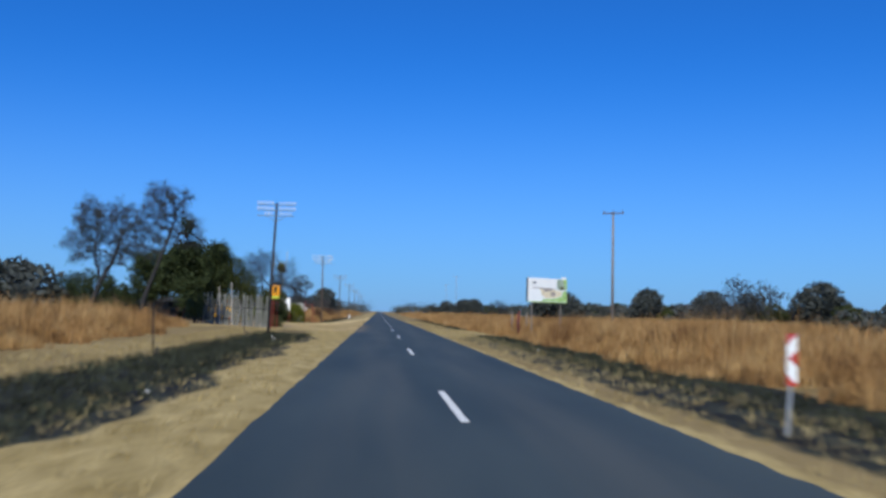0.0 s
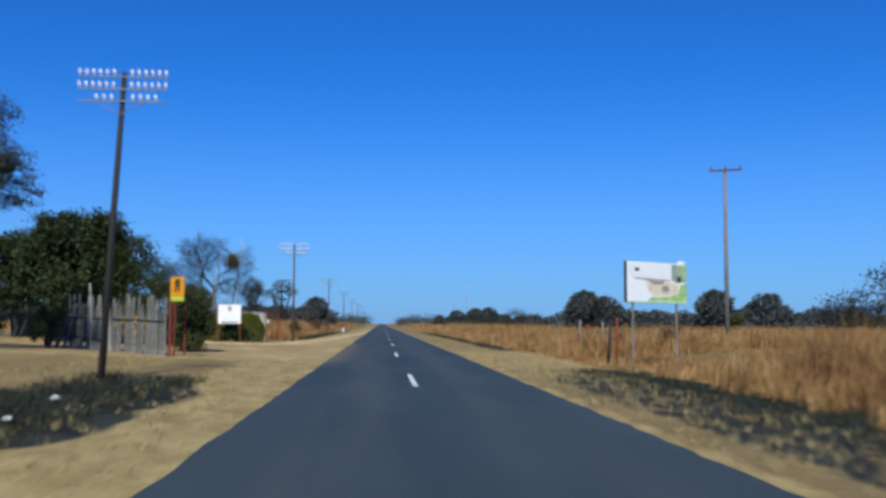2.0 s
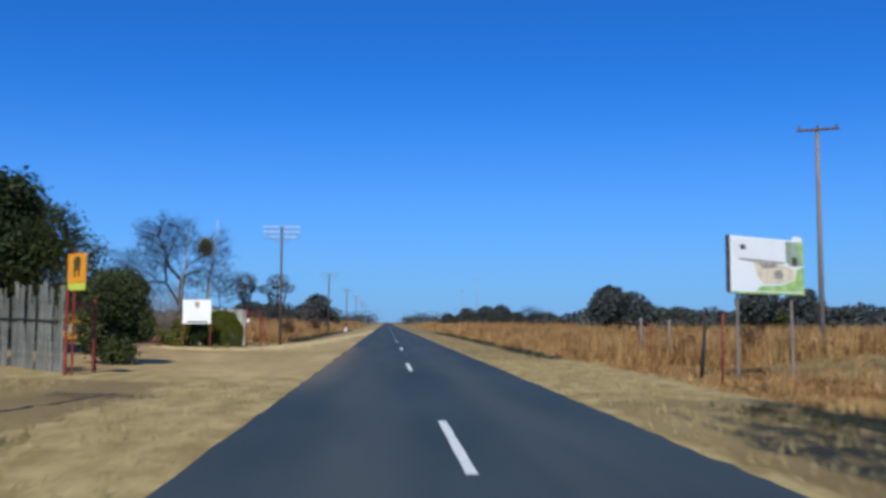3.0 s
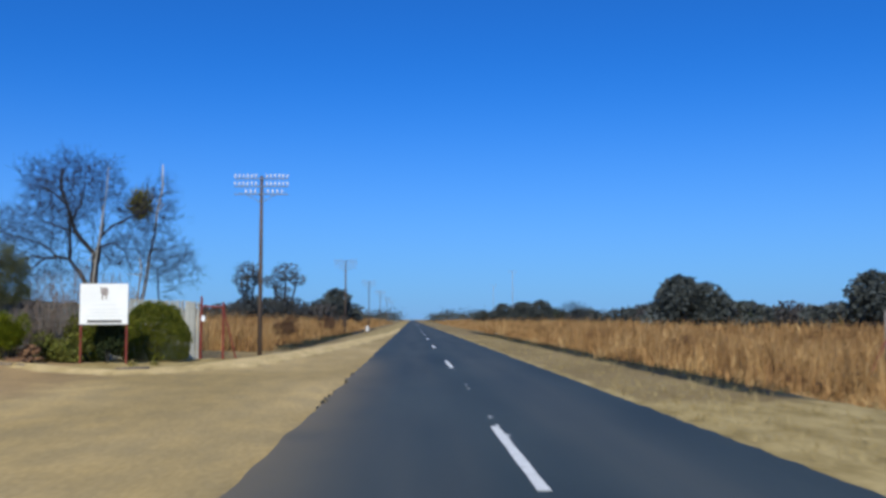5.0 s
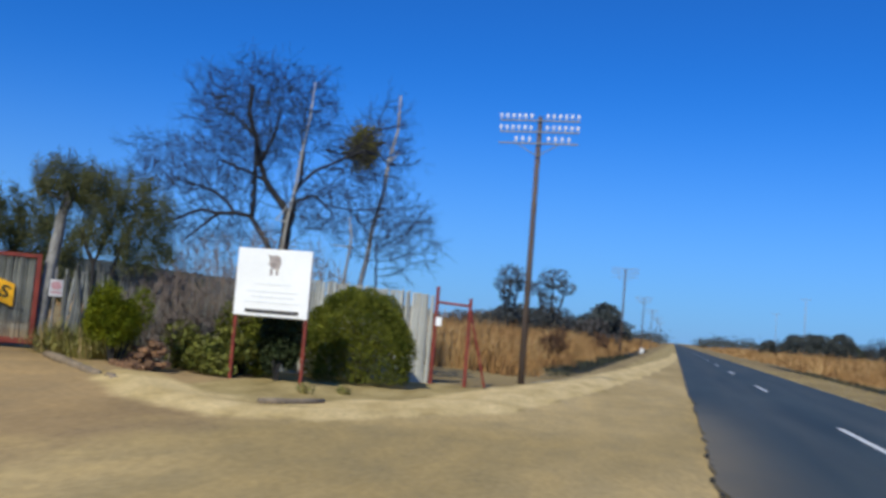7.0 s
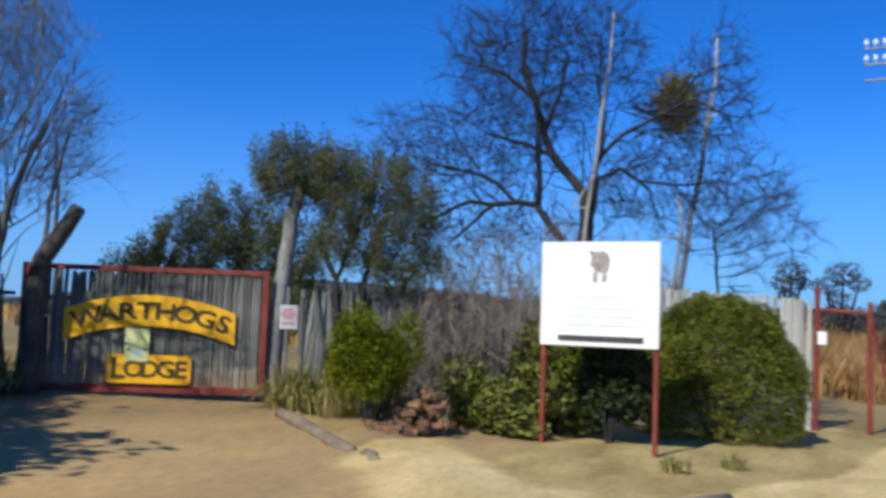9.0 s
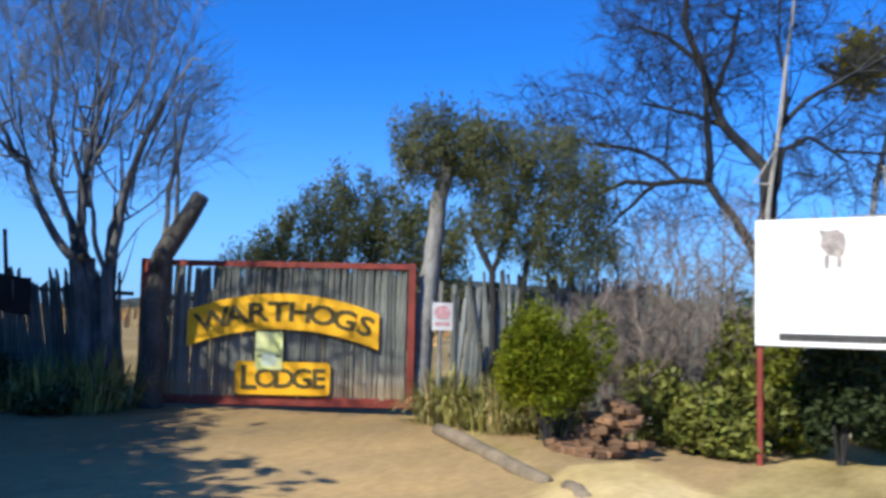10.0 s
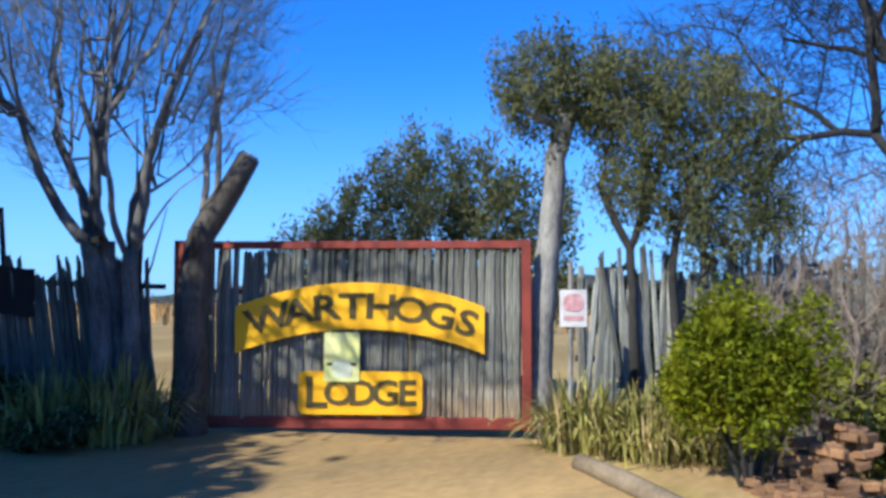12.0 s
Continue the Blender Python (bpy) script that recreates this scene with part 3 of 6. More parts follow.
def left_edge(y):
    near = -12.3 - 2.6 * smooth01(y, 30, 52) + 0.5 * np.sin(y * 0.4)
    far = -8.9 + 0.3 * np.sin(y * 0.45) + 0.3 * np.sin(y * 1.1)
    return np.where(y < 60, near, far)


def field(name, seed, side, y0, y1, count, deep, tall, wide, label):
    r = np.random.default_rng(seed)
    y = r.uniform(y0, y1, count)
    d = deep * r.beta(0.9, 1.8, count)
    d = np.where((d < 2.5) & (np.sin(y * 1.3 + seed) + np.sin(y * 0.47 + 1.7) < -0.55), d + 2.5, d)
    x = right_edge(y) + d if side > 0 else left_edge(y) - d
    per = 7
    xy = np.repeat(np.column_stack([x, y]), per, 0) + r.normal(0, 0.13 if wide < 0.03 else 0.3, (count * per, 2))
    patch = 1 + 0.20 * np.sin(xy[:, 1] * 0.27 + xy[:, 0] * 0.2) + 0.18 * np.sin(xy[:, 1] * 0.9 + 2 + 0.5 * xy[:, 0]) + 0.16 * np.sin(xy[:, 1] * 2.1 + xy[:, 0] * 1.7)
    front = 0.45 + 0.55 * smooth01(np.repeat(d, per), 0.0, 2.2)
    t = tall * patch * front * r.uniform(0.45, 1.12, len(xy)) * np.repeat(r.uniform(0.7, 1.15, count), per)
    if side > 0:
        t = t * (1 - 0.74 * smooth01(xy[:, 1], 44, 54) * (1 - smooth01(xy[:, 1], 77.5, 80.5)) * (1 - smooth01(xy[:, 0], 36, 40)))
    return blades(name, xy, t, np.full(len(xy), wide) * r.uniform(0.7, 1.55, len(xy)), GRASS_TALL, label, seed + 1, 0.34)


TALL = "tall dry reddish-tan thatching grass beside the road"
field("tall_grass", 21, 1, -16, 60, 8800, 12, 1.3, 0.022, TALL)
field("tall_grass", 22, 1, 60, 150, 5200, 16, 1.22, 0.04, TALL)
field("tall_grass", 23, 1, 150, 420, 4000, 40, 1.4, 0.10, TALL)
field("tall_grass", 24, -1, -16, 57, 6800, 16, 1.3, 0.024, TALL)
field("tall_grass", 25, -1, 101, 170, 5000, 16, 1.35, 0.04, TALL)
field("tall_grass", 26, -1, 170, 420, 3400, 30, 1.35, 0.10, TALL)
for side, y0, y1, x0, x1, seed in ((1, -40, 700, 12, 420, 31), (-1, 104, 700, 16, 420, 32), (-1, -40, 58, 24, 420, 33)):
    r = np.random.default_rng(seed)
    c = 3800
    y = r.uniform(y0, y1, c)
    x = x0 + (x1 - x0) * r.beta(0.8, 2.2, c)
    xy = np.repeat(np.column_stack([side * x, y]), 4, 0) + r.normal(0, 0.8, (c * 4, 2))
    xy = xy[~((xy[:, 0] > 0) & (xy[:, 0] < 38) & (xy[:, 1] > 46) & (xy[:, 1] < 79))]
    blades("far_grass", xy, 1.25 * r.uniform(0.7, 1.15, len(xy)), r.uniform(0.12, 0.4, len(xy)), GRASS_TALL, "field of tall dry grass stretching to the bush", seed + 1, 0.15)

r = np.random.default_rng(36)
xy = tufts(r, 3600, 9, 48, 79.5, 112, 5, 0.25)
blades("field_grass", xy, r.uniform(0.8, 1.7, len(xy)), r.uniform(0.03, 0.07, len(xy)), GRASS_TALL, "tall dry grass at the edge of the low field", 37, 0.3)
r = np.random.default_rng(41)
xy = np.concatenate([tufts(r, 2600, -11.5, -8.2, -16, 58, 7, 0.09), tufts(r, 900, -6.4, -3.3, -16, 58, 6, 0.06), tufts(r, 2000, 3.3, 6.2, -16, 80, 6, 0.07),
                     tufts(r, 2600, 7.0, 34, 48, 80, 7, 0.14), tufts(r, 700, 3.3, 6.2, 80, 150, 6, 0.08)])
blades("verge_grass", xy, r.uniform(0.05, 0.2, len(xy)), r.uniform(0.008, 0.018, len(xy)), GRASS_SHORT, "short dry straw on the sandy verge", 42, 0.6)
xy = np.concatenate([tufts(r, 2600, -8.7, -5.5, -16, 47, 8, 0.12), tufts(r, 1500, 5.2, 7.5, -16, 52, 7, 0.1), tufts(r, 500, -9.0, -7.3, 104, 160, 7, 0.15), tufts(r, 500, 6.0, 7.3, 76, 160, 7, 0.12)])
blades("scorched_grass", xy, r.uniform(0.06, 0.26, len(xy)), r.uniform(0.012, 0.03, len(xy)), GRASS_BURNT, "scorched dark grass with grey-green regrowth", 43, 0.55)


# ---- trees and bushes ----
def grow(r, out, tips, start, way, length, radius, level, last, kids, angle, up, wobble, shrink=0.68, bias=(0, 0, 0)):
    """One limb as a bent tapering line, and the limbs that leave it."""
    n = 7 if level == 0 else 5 if level < last else 4
    pts = [np.array(start, float)]
    d = np.array(way, float)
    d /= np.linalg.norm(d)
    for i in range(n - 1):
        d = d + r.normal(0, wobble, 3) + np.array([0, 0, up]) + (np.array(bias) if level else 0)
        d /= np.linalg.norm(d)
        pts.append(pts[-1] + d * length / (n - 1))
    pts = np.array(pts)
    out.append((level, pts, np.linspace(radius, radius * (0.5 if level < last else 0.25), n)))
    if level == last:
        tips.append(pts[-1])
        tips.append(pts[-2])
        return
    for j in range(kids[level]):
        f = 1.0 if j == 0 else r.uniform(0.35, 0.98)
        p = pts[-1] if f == 1.0 else pts[int(f * (n - 1))] * (1 - (f * (n - 1)) % 1) + pts[min(n - 1, int(f * (n - 1)) + 1)] * ((f * (n - 1)) % 1)
        side = np.cross(d, r.normal(0, 1, 3))
        side /= np.linalg.norm(side) + 1e-9
        a = radians(r.normal(angle, angle * 0.3)) * (0.5 if j == 0 else 1)
        way2 = d * math.cos(a) + side * math.sin(a)
        grow(r, out, tips, p, way2, length * shrink * r.uniform(0.75, 1.2), radius * (0.62 if j == 0 else r.uniform(0.38, 0.55)), level + 1, last, kids, angle, up, wobble, shrink, bias)


def leaf_mesh(name, r, centres, spread, size, per, flat=0.6, slim=0.45, rise=0.0):
    """Small leaves scattered about the given places."""
    c = np.repeat(np.asarray(centres), per, 0) + r.normal(0, 1, (len(centres) * per, 3)) * spread * np.array([1, 1, flat])
    count = len(c)
    a = r.normal(0, 1, (count, 3)) + np.array([0, 0, rise])
    a /= np.linalg.norm(a, axis=1, keepdims=True)
    b = np.cross(a, r.normal(0, 1, (count, 3)))
    b /= np.linalg.norm(b, axis=1, keepdims=True)
    s = (size * r.uniform(0.6, 1.4, count))[:, None]
    v = np.stack([c - a * s, c + b * s * slim, c + a * s, c - b * s * slim], 1).reshape(-1, 3)
    o = np.arange(count)[:, None] * 4
    t = np.stack([o + [0, 1, 2], o + [0, 2, 3]], 1).reshape(-1, 3)
    return tri_mesh(name, v, t)


def limbs(out, keep, sides):
    m = Mesh()
    for level, pts, rad in out:
        if keep(level):
            m.tube(pts, np.maximum(rad, 0.004), sides if level < 2 else max(3, sides - 3), cap=level < 2)
    return m


def tree(name, where, label, seed, stems, last, kids, angle, up, wobble, bark, twig, leaf=None, leaf_spread=0.3, leaf_size=0.06, per=20, shrink=0.68, sides=8, thick=2, twiggy=True, category="tree", group="", min_z=None, flat=0.6, bias=(0, 0, 0)):
    """A tree from its stems: (offset x, y, direction, length, radius) each."""
    r = np.random.default_rng(seed)
    root = thing(name, where, label, category, group)
    out, tips = [], []
    for ox, oy, way, length, radius in stems:
        grow(r, out, tips, (ox, oy, -0.1), way, length, radius, 0, last, kids, angle, up, wobble, shrink, bias)
    part("trunk", limbs(out, lambda l: l < thick, sides), bark, root, smooth=True)
    if last >= thick and twiggy:
        part("branchwork", limbs(out, lambda l: l >= thick, 6), twig, root, "bare fine twigs" if leaf is None else "")
    if leaf is not None:
        tips = [t for t in tips if min_z is None or t[2] > min_z]
        part("crown", leaf_mesh("crown", r, tips, leaf_spread, leaf_size, per, flat), leaf, root)
    return root


def clump_bush(name, where, label, seed, size, leaf, leaf_size, count, category="bush", stems=6, lumps=9, bark=None, group="", low=0.0):
    """A bush: stems and a crown of many leaves gathered in uneven lumps."""
    r = np.random.default_rng(seed)
    root = thing(name, where, label, category, group)
    sx, sy, sz = size
    cs, st = [], Mesh()
    for i in range(lumps):
        a, e = r.uniform(0, 2 * np.pi), r.uniform(low, 1.0)
        cs.append((sx * 0.55 * math.cos(a) * r.uniform(0.3, 1), sy * 0.55 * math.sin(a) * r.uniform(0.3, 1), sz * (0.28 + 0.52 * e)))
    for i in range(stems):
        c = cs[i % lumps]
        mid = (c[0] * 0.45 + r.normal(0, 0.05), c[1] * 0.45 + r.normal(0, 0.05), c[2] * 0.5)
        st.tube([(c[0] * 0.12, c[1] * 0.12, -0.05), mid, c], [0.035 * sz / 2, 0.026 * sz / 2, 0.01], 5)
    part("stem", st, bark or BARK_DARK, root)
    cs = np.array(cs)
    pick = r.integers(0, lumps, count)
    d = r.normal(0, 1, (count, 3))
    d /= np.linalg.norm(d, axis=1, keepdims=True)
    pts = cs[pick] + d * np.array([sx, sy, sz]) * 0.24 * (r.uniform(0.25, 1, count) ** 0.5)[:, None] * r.uniform(0.75, 1.25, lumps)[pick][:, None]
    pts = pts[pts[:, 2] > 0.03]
    part("crown", leaf_mesh("crown", r, pts, 0.03, leaf_size, 1), leaf, root)
    return root


def dome_bush(name, where, label, seed, size, leaf, leaf_size, count, category="bush"):
    """A clipped bush: a leafy shell over an uneven dome, on a few stems."""
    r = np.random.default_rng(seed)
    root = thing(name, where, label, category)
    d = r.normal(0, 1, (count, 3))
    d[:, 2] = np.abs(d[:, 2]) * np.where(r.uniform(0, 1, count) < 0.3, -0.8, 1)
    d /= np.linalg.norm(d, axis=1, keepdims=True)
    uneven = 1 + 0.05 * np.sin(5 * d[:, 0] + 1) * np.sin(4 * d[:, 2]) + 0.045 * np.sin(9 * d[:, 1] + 7 * d[:, 2]) + 0.03 * np.sin(17 * d[:, 0] + 13 * d[:, 1] + 11 * d[:, 2])
    shell = uneven * (1 - 0.22 * r.uniform(0, 1, count) ** 2.2) + r.normal(0, 0.012, count)
    lift = 0.34
    pts = d * np.array([size[0], size[1], size[2] * (1 - lift)]) * shell[:, None] + np.array([0, 0, size[2] * lift])
    pts = pts[pts[:, 2] > 0.06]
    st = Mesh()
    for i in range(8):
        a = i * 0.785 + r.uniform(-0.2, 0.2)
        q = np.array([math.cos(a) * size[0], math.sin(a) * size[1], 0]) * r.uniform(0.4, 0.75)
        st.tube([q * 0.15 + [0, 0, -0.05], q * 0.5 + [0, 0, size[2] * 0.3], q + [0, 0, size[2] * 0.62]], [0.035, 0.025, 0.01], 5)
    part("stem", st, BARK_DARK, root)
    part("crown", leaf_mesh("crown", r, pts, 0.02, leaf_size, 1), leaf, root)
    return root


def place(x, y, dz=0.0):
    return (x, y, h(x, y) + dz)


def reach_out(r, pts, parent, goals, step, far, near, up):
    """Lets limbs grow step by step towards scattered goals in the crown until each is met."""
    pts, parent = np.array(pts), list(parent)
    gap = np.linalg.norm(goals[:, None] - pts[None], axis=2)
    who, dist = gap.argmin(1), gap.min(1)
    born = np.zeros(len(pts), int)
    for turn in range(80):
        act = (dist > near) & (dist < far)
        if not act.any():
            break
        pull = np.zeros((len(pts), 3))
        np.add.at(pull, who[act], (goals[act] - pts[who[act]]) / dist[act][:, None])
        src = np.where((np.abs(pull).sum(1) > 1e-6) & (born < 3))[0]
        if not len(src):
            break
        born[src] += 1
        d = pull[src] / (np.linalg.norm(pull[src], axis=1, keepdims=True) + 1e-9) + r.normal(0, 0.22, (len(src), 3)) + np.array([0, 0, up])
        fresh = pts[src] + step * d / np.linalg.norm(d, axis=1, keepdims=True)
        first = len(pts)
        pts = np.concatenate([pts, fresh])
        parent += src.tolist()
        born = np.concatenate([born, np.zeros(len(src), int)])
        gap = np.linalg.norm(goals[:, None] - fresh[None], axis=2)
        k, g = gap.argmin(1), gap.min(1)
        closer = g < dist
        who = np.where(closer, k + first, who)
        dist = np.where(closer, g, dist)
    return pts, np.array(parent)


def crown_tree(name, base, label, seed, stems, lobes, count, bark, twig, leaf=None, step=0.26, near=0.4, up=0.03, tip=0.006, power=2.2, twigs=2, twig_len=0.4, droop=0.0, leaf_spread=0.2, leaf_size=0.05, per=20, flat=0.7, category="tree", split=0.035, hollow=0.35, limit=3.5, forked=False, slim=0.45, rise=0.0):
    """A tree of given stems (first and last radius, points) whose limbs fill the lobes (centre, radii) of its crown."""
    r = np.random.default_rng(seed)
    where = place(*base)
    root = thing(name, where, label, category)
    pts, parent, least = [], [], []
    for r0, r1, line in stems:
        line = np.array(line, float)
        seg = np.linalg.norm(np.diff(line, axis=0), axis=1)
        run = np.concatenate([[0], np.cumsum(seg)])
        s = np.linspace(0, run[-1], max(3, int(run[-1] / step)))
        fine = np.column_stack([np.interp(s, run, line[:, i]) for i in range(3)])
        fine[1:] += r.normal(0, 0.05 * step, (len(fine) - 1, 3))
        last = -1
        if pts and line[0][2] > where[2] + 0.8:
            last = int(np.linalg.norm(np.array(pts) - line[0], axis=1).argmin())
        for j, p in enumerate(fine):
            pts.append(p)
            parent.append(last)
            least.append(r0 + (r1 - r0) * j / (len(fine) - 1))
            last = len(pts) - 1
    vol = np.array([l[3] * l[4] * l[5] for l in lobes])
    pick = r.choice(len(lobes), count, p=vol / vol.sum())
    d = r.normal(0, 1, (count, 3))
    d = d / np.linalg.norm(d, axis=1, keepdims=True) * (r.uniform(hollow ** 3, 1, (count, 1)) ** (1 / 3))
    L = np.array(lobes, float)
    ph = r.uniform(0, 6.28, 6)
    bump = 0.86 + 0.16 * np.sin(d[:, 0] * 5 + ph[0]) * np.sin(d[:, 2] * 4 + ph[1]) + 0.14 * np.sin(d[:, 1] * 7 + ph[2] + 3 * d[:, 2]) + 0.1 * np.sin(d[:, 0] * 11 + ph[3] + d[:, 2] * 9)
    goals = L[pick, :3] + d * L[pick, 3:] * bump[:, None] * r.uniform(0.94, 1.1, (count, 1))
    pts, parent = reach_out(r, pts, parent, goals, step, 30.0, near, up)
    n = len(pts)
    load = np.zeros(n)
    kids = [[] for _ in range(n)]
    for i in range(n - 1, -1, -1):
        if load[i] == 0:
            load[i] = tip ** power
        if parent[i] >= 0:
            load[parent[i]] += load[i]
            kids[parent[i]].append(i)
    rad = load ** (1 / power)
    rad[:len(least)] = np.maximum(rad[:len(least)], least)
    pts = pts - np.array(where)
    wood, fine = Mesh(), Mesh()
    for i in range(n):
        if parent[i] >= 0 and kids[parent[i]] and i == max(kids[parent[i]], key=lambda q: rad[q]):
            continue
        line = [i] if parent[i] < 0 else [parent[i], i]
        while kids[line[-1]]:
            line.append(max(kids[line[-1]], key=lambda q: rad[q]))
        rr = rad[line].copy()
        if parent[i] >= 0:
            rr[0] = rr[1]
        if len(line) < 2:
            continue
        if len(line) > 2 and rr[0] >= split:
            cut = max(2, int((rr >= split).sum()) + 1)
            wood.tube(pts[line[:cut]], rr[:cut], 8, cap=False)
            if cut < len(line):
                fine.tube(pts[line[cut - 1:]], rr[cut - 1:], 4, cap=False)
        else:
            fine.tube(pts[line], rr, 4, cap=False)
    ends = [i for i in range(n) if rad[i] < tip * limit and i >= len(least)]
    if twigs:
        for i in ends:
            way = pts[i] - pts[parent[i]]
            for j in range(r.poisson(twigs)):
                a = way / step + r.normal(0, 0.5, 3) + np.array([0, 0, up * 3 - droop])
                a /= np.linalg.norm(a)
                b = a + r.normal(0, 0.35, 3) + np.array([0, 0, up - droop * 0.5])
                q = twig_len * r.uniform(0.35, 1.2)
                p1 = pts[i] + a * q * 0.5
                fine.tube([pts[i], p1, p1 + b / np.linalg.norm(b) * q * 0.5], [tip * 0.75, tip * 0.6, tip * 0.3], 3, cap=False)
                if forked:
                    e = a + r.normal(0, 0.6, 3)
                    fine.tube([p1, p1 + e / np.linalg.norm(e) * q * 0.45], [tip * 0.5, tip * 0.3], 3, cap=False)
    part("trunk", wood, bark, root, smooth=True)
    part("branchwork", fine, twig, root, "bare fine twigs" if leaf is None else "")
    if leaf is not None:
        c = pts[ends]
        part("crown", leaf_mesh("crown", r, c, leaf_spread, leaf_size, per, flat, slim, rise), leaf, root)
    return root


# the tall half-bare tree behind the grass, two leaning trunks
crown_tree("thorn_tree", (-20.6, 59.0), "tall half-bare thorn tree with leaning dark trunks", 113,
           [(0.24, 0.10, [(-23.1, 59, 0.3), (-22.9, 59, 1.6), (-22.3, 59.1, 3.4), (-21.4, 59.2, 5.1), (-21.0, 59.2, 6.6)]),
            (0.10, 0.06, [(-22.3, 59.1, 3.6), (-22.7, 58.8, 5.4), (-22.6, 58.8, 7.0)]),
            (0.20, 0.08, [(-19.3, 59, 0.3), (-18.9, 58.9, 2.4), (-18.2, 59, 4.4), (-17.4, 59, 6.6), (-16.9, 59, 8.2)])],
           [(-22.7, 58.8, 7.9, 1.9, 1.8, 2.2), (-20.4, 59.4, 8.0, 1.7, 1.8, 1.9), (-17.4, 59, 9.3, 2.0, 1.8, 1.8), (-15.8, 59, 7.4, 1.3, 1.4, 1.7), (-18.8, 59.5, 7.2, 1.3, 1.5, 1.3), (-23.6, 59.0, 6.2, 1.6, 1.5, 1.6), (-21.6, 59.3, 5.2, 1.5, 1.4, 1.0), (-20.4, 59.4, 6.3, 1.7, 1.5, 1.3), (-18.2, 59.2, 10.3, 1.0, 1.0, 0.9)],
           2000, BARK_DARK, TWIG, LEAF_GREY, step=0.3, near=0.38, tip=0.012, twigs=1.8, twig_len=0.55, leaf_spread=0.2, leaf_size=0.068, per=26)
clump_bush("mistletoe_clump", (-15.9, 58.6, 6.8), "dark leafy mistletoe clump in the thorn tree", 171, (1.0, 1.0, 1.7), LEAF_DARK, 0.06, 1900, "mistletoe", 5, 7)
crown_tree("evergreen_tree", (-17.8, 75.9), "tall dense dark evergreen tree shading the driveway", 104,
           [(0.24, 0.1, [(-17.9, 75.9, 0.4), (-17.7, 75.9, 2.4), (-17.9, 75.9, 4.6)]), (0.16, 0.08, [(-19.3, 76.0, 0.4), (-19.7, 76.0, 4.2)]), (0.14, 0.07, [(-16.7, 75.5, 0.4), (-16.3, 75.5, 4.0)])],
           [(-19.1, 75.9, 6.2, 1.9, 2.0, 1.8), (-16.75, 75.9, 5.0, 1.2, 1.2, 1.0), (-16.0, 72.9, 6.2, 1.4, 1.4, 1.6), (-15.6, 72.8, 4.7, 1.2, 1.3, 1.2), (-19.7, 76.0, 5.6, 1.6, 1.6, 1.6), (-17.8, 74.8, 3.2, 2.3, 1.6, 1.5), (-20.6, 76.8, 4.2, 1.3, 1.4, 1.4), (-20.3, 78.2, 5.7, 1.7, 1.8, 1.5), (-21.0, 78.5, 4.6, 1.4, 1.5, 1.3), (-19.5, 77.3, 4.8, 1.5, 1.4, 1.3), (-18.9, 78.6, 4.2, 1.2, 1.2, 1.0), (-16.4, 77.5, 4.9, 0.95, 0.9, 0.8), (-15.9, 76.6, 4.9, 0.75, 0.8, 0.8), (-17.3, 77.2, 4.6, 0.9, 0.9, 0.9)],
           2300, BARK_DARK, TWIG, LEAF_DARK, step=0.32, near=0.42, tip=0.01, twigs=0, leaf_spread=0.3, leaf_size=0.13, per=56, flat=0.75, hollow=0.4)
crown_tree("evergreen_tree", (-23.2, 80.0), "dark evergreen tree with gnarled trunks in the grass", 105,
           [(0.15, 0.07, [(-23.3, 80.0, 0.4), (-23.0, 80.0, 1.2), (-23.4, 80.0, 2.3)]), (0.12, 0.06, [(-22.9, 80.1, 0.4), (-22.4, 80.1, 2.0)])],
           [(-23.8, 80.0, 3.7, 1.6, 1.5, 1.5), (-22.5, 80.2, 3.8, 1.4, 1.4, 1.6), (-23.6, 79.6, 5.7, 1.9, 1.6, 1.5), (-21.6, 79.6, 5.6, 1.3, 1.5, 1.3), (-20.7, 81.0, 5.1, 1.2, 1.2, 1.1), (-19.6, 81.3, 4.9, 0.75, 0.8, 0.8)],
           900, BARK_DARK, TWIG, LEAF_DARK, step=0.3, near=0.45, tip=0.01, twigs=0, leaf_spread=0.27, leaf_size=0.12, per=50, flat=0.75, hollow=0.5)
crown_tree("olive_tree", (-13.9, 72.6), "pale olive-green tree behind the slab fence", 106,
           [(0.14, 0.07, [(-13.9, 72.6, 0.3), (-13.8, 72.7, 1.6), (-13.9, 72.8, 2.8)]), (0.10, 0.06, [(-14.4, 72.8, 0.3), (-14.6, 72.9, 2.6)])],
           [(-14.4, 72.8, 5.0, 1.5, 1.4, 1.5), (-13.2, 72.8, 4.2, 1.1, 1.2, 1.3), (-14.8, 72.8, 3.5, 1.3, 1.2, 1.2), (-13.1, 72.8, 2.9, 1.0, 1.1, 1.1)],
           760, BARK_GREY, TWIG, LEAF_OLIVE, step=0.28, near=0.4, tip=0.008, twigs=0.6, leaf_spread=0.24, leaf_size=0.075, per=38, hollow=0.45)
clump_bush("garden_bush", place(-10.35, 67.3), "dark green bush at the end of the slab fence", 172, (2.1, 2.2, 3.5), LEAF_SHADE, 0.07, 16000, "bush", 9, 26, low=-0.5)
clump_bush("garden_bush", place(-16.6, 66.6), "dark bush against the end of the slab fence", 173, (1.6, 1.5, 2.4), LEAF_DARK, 0.06, 4200, "bush", 7, 10)
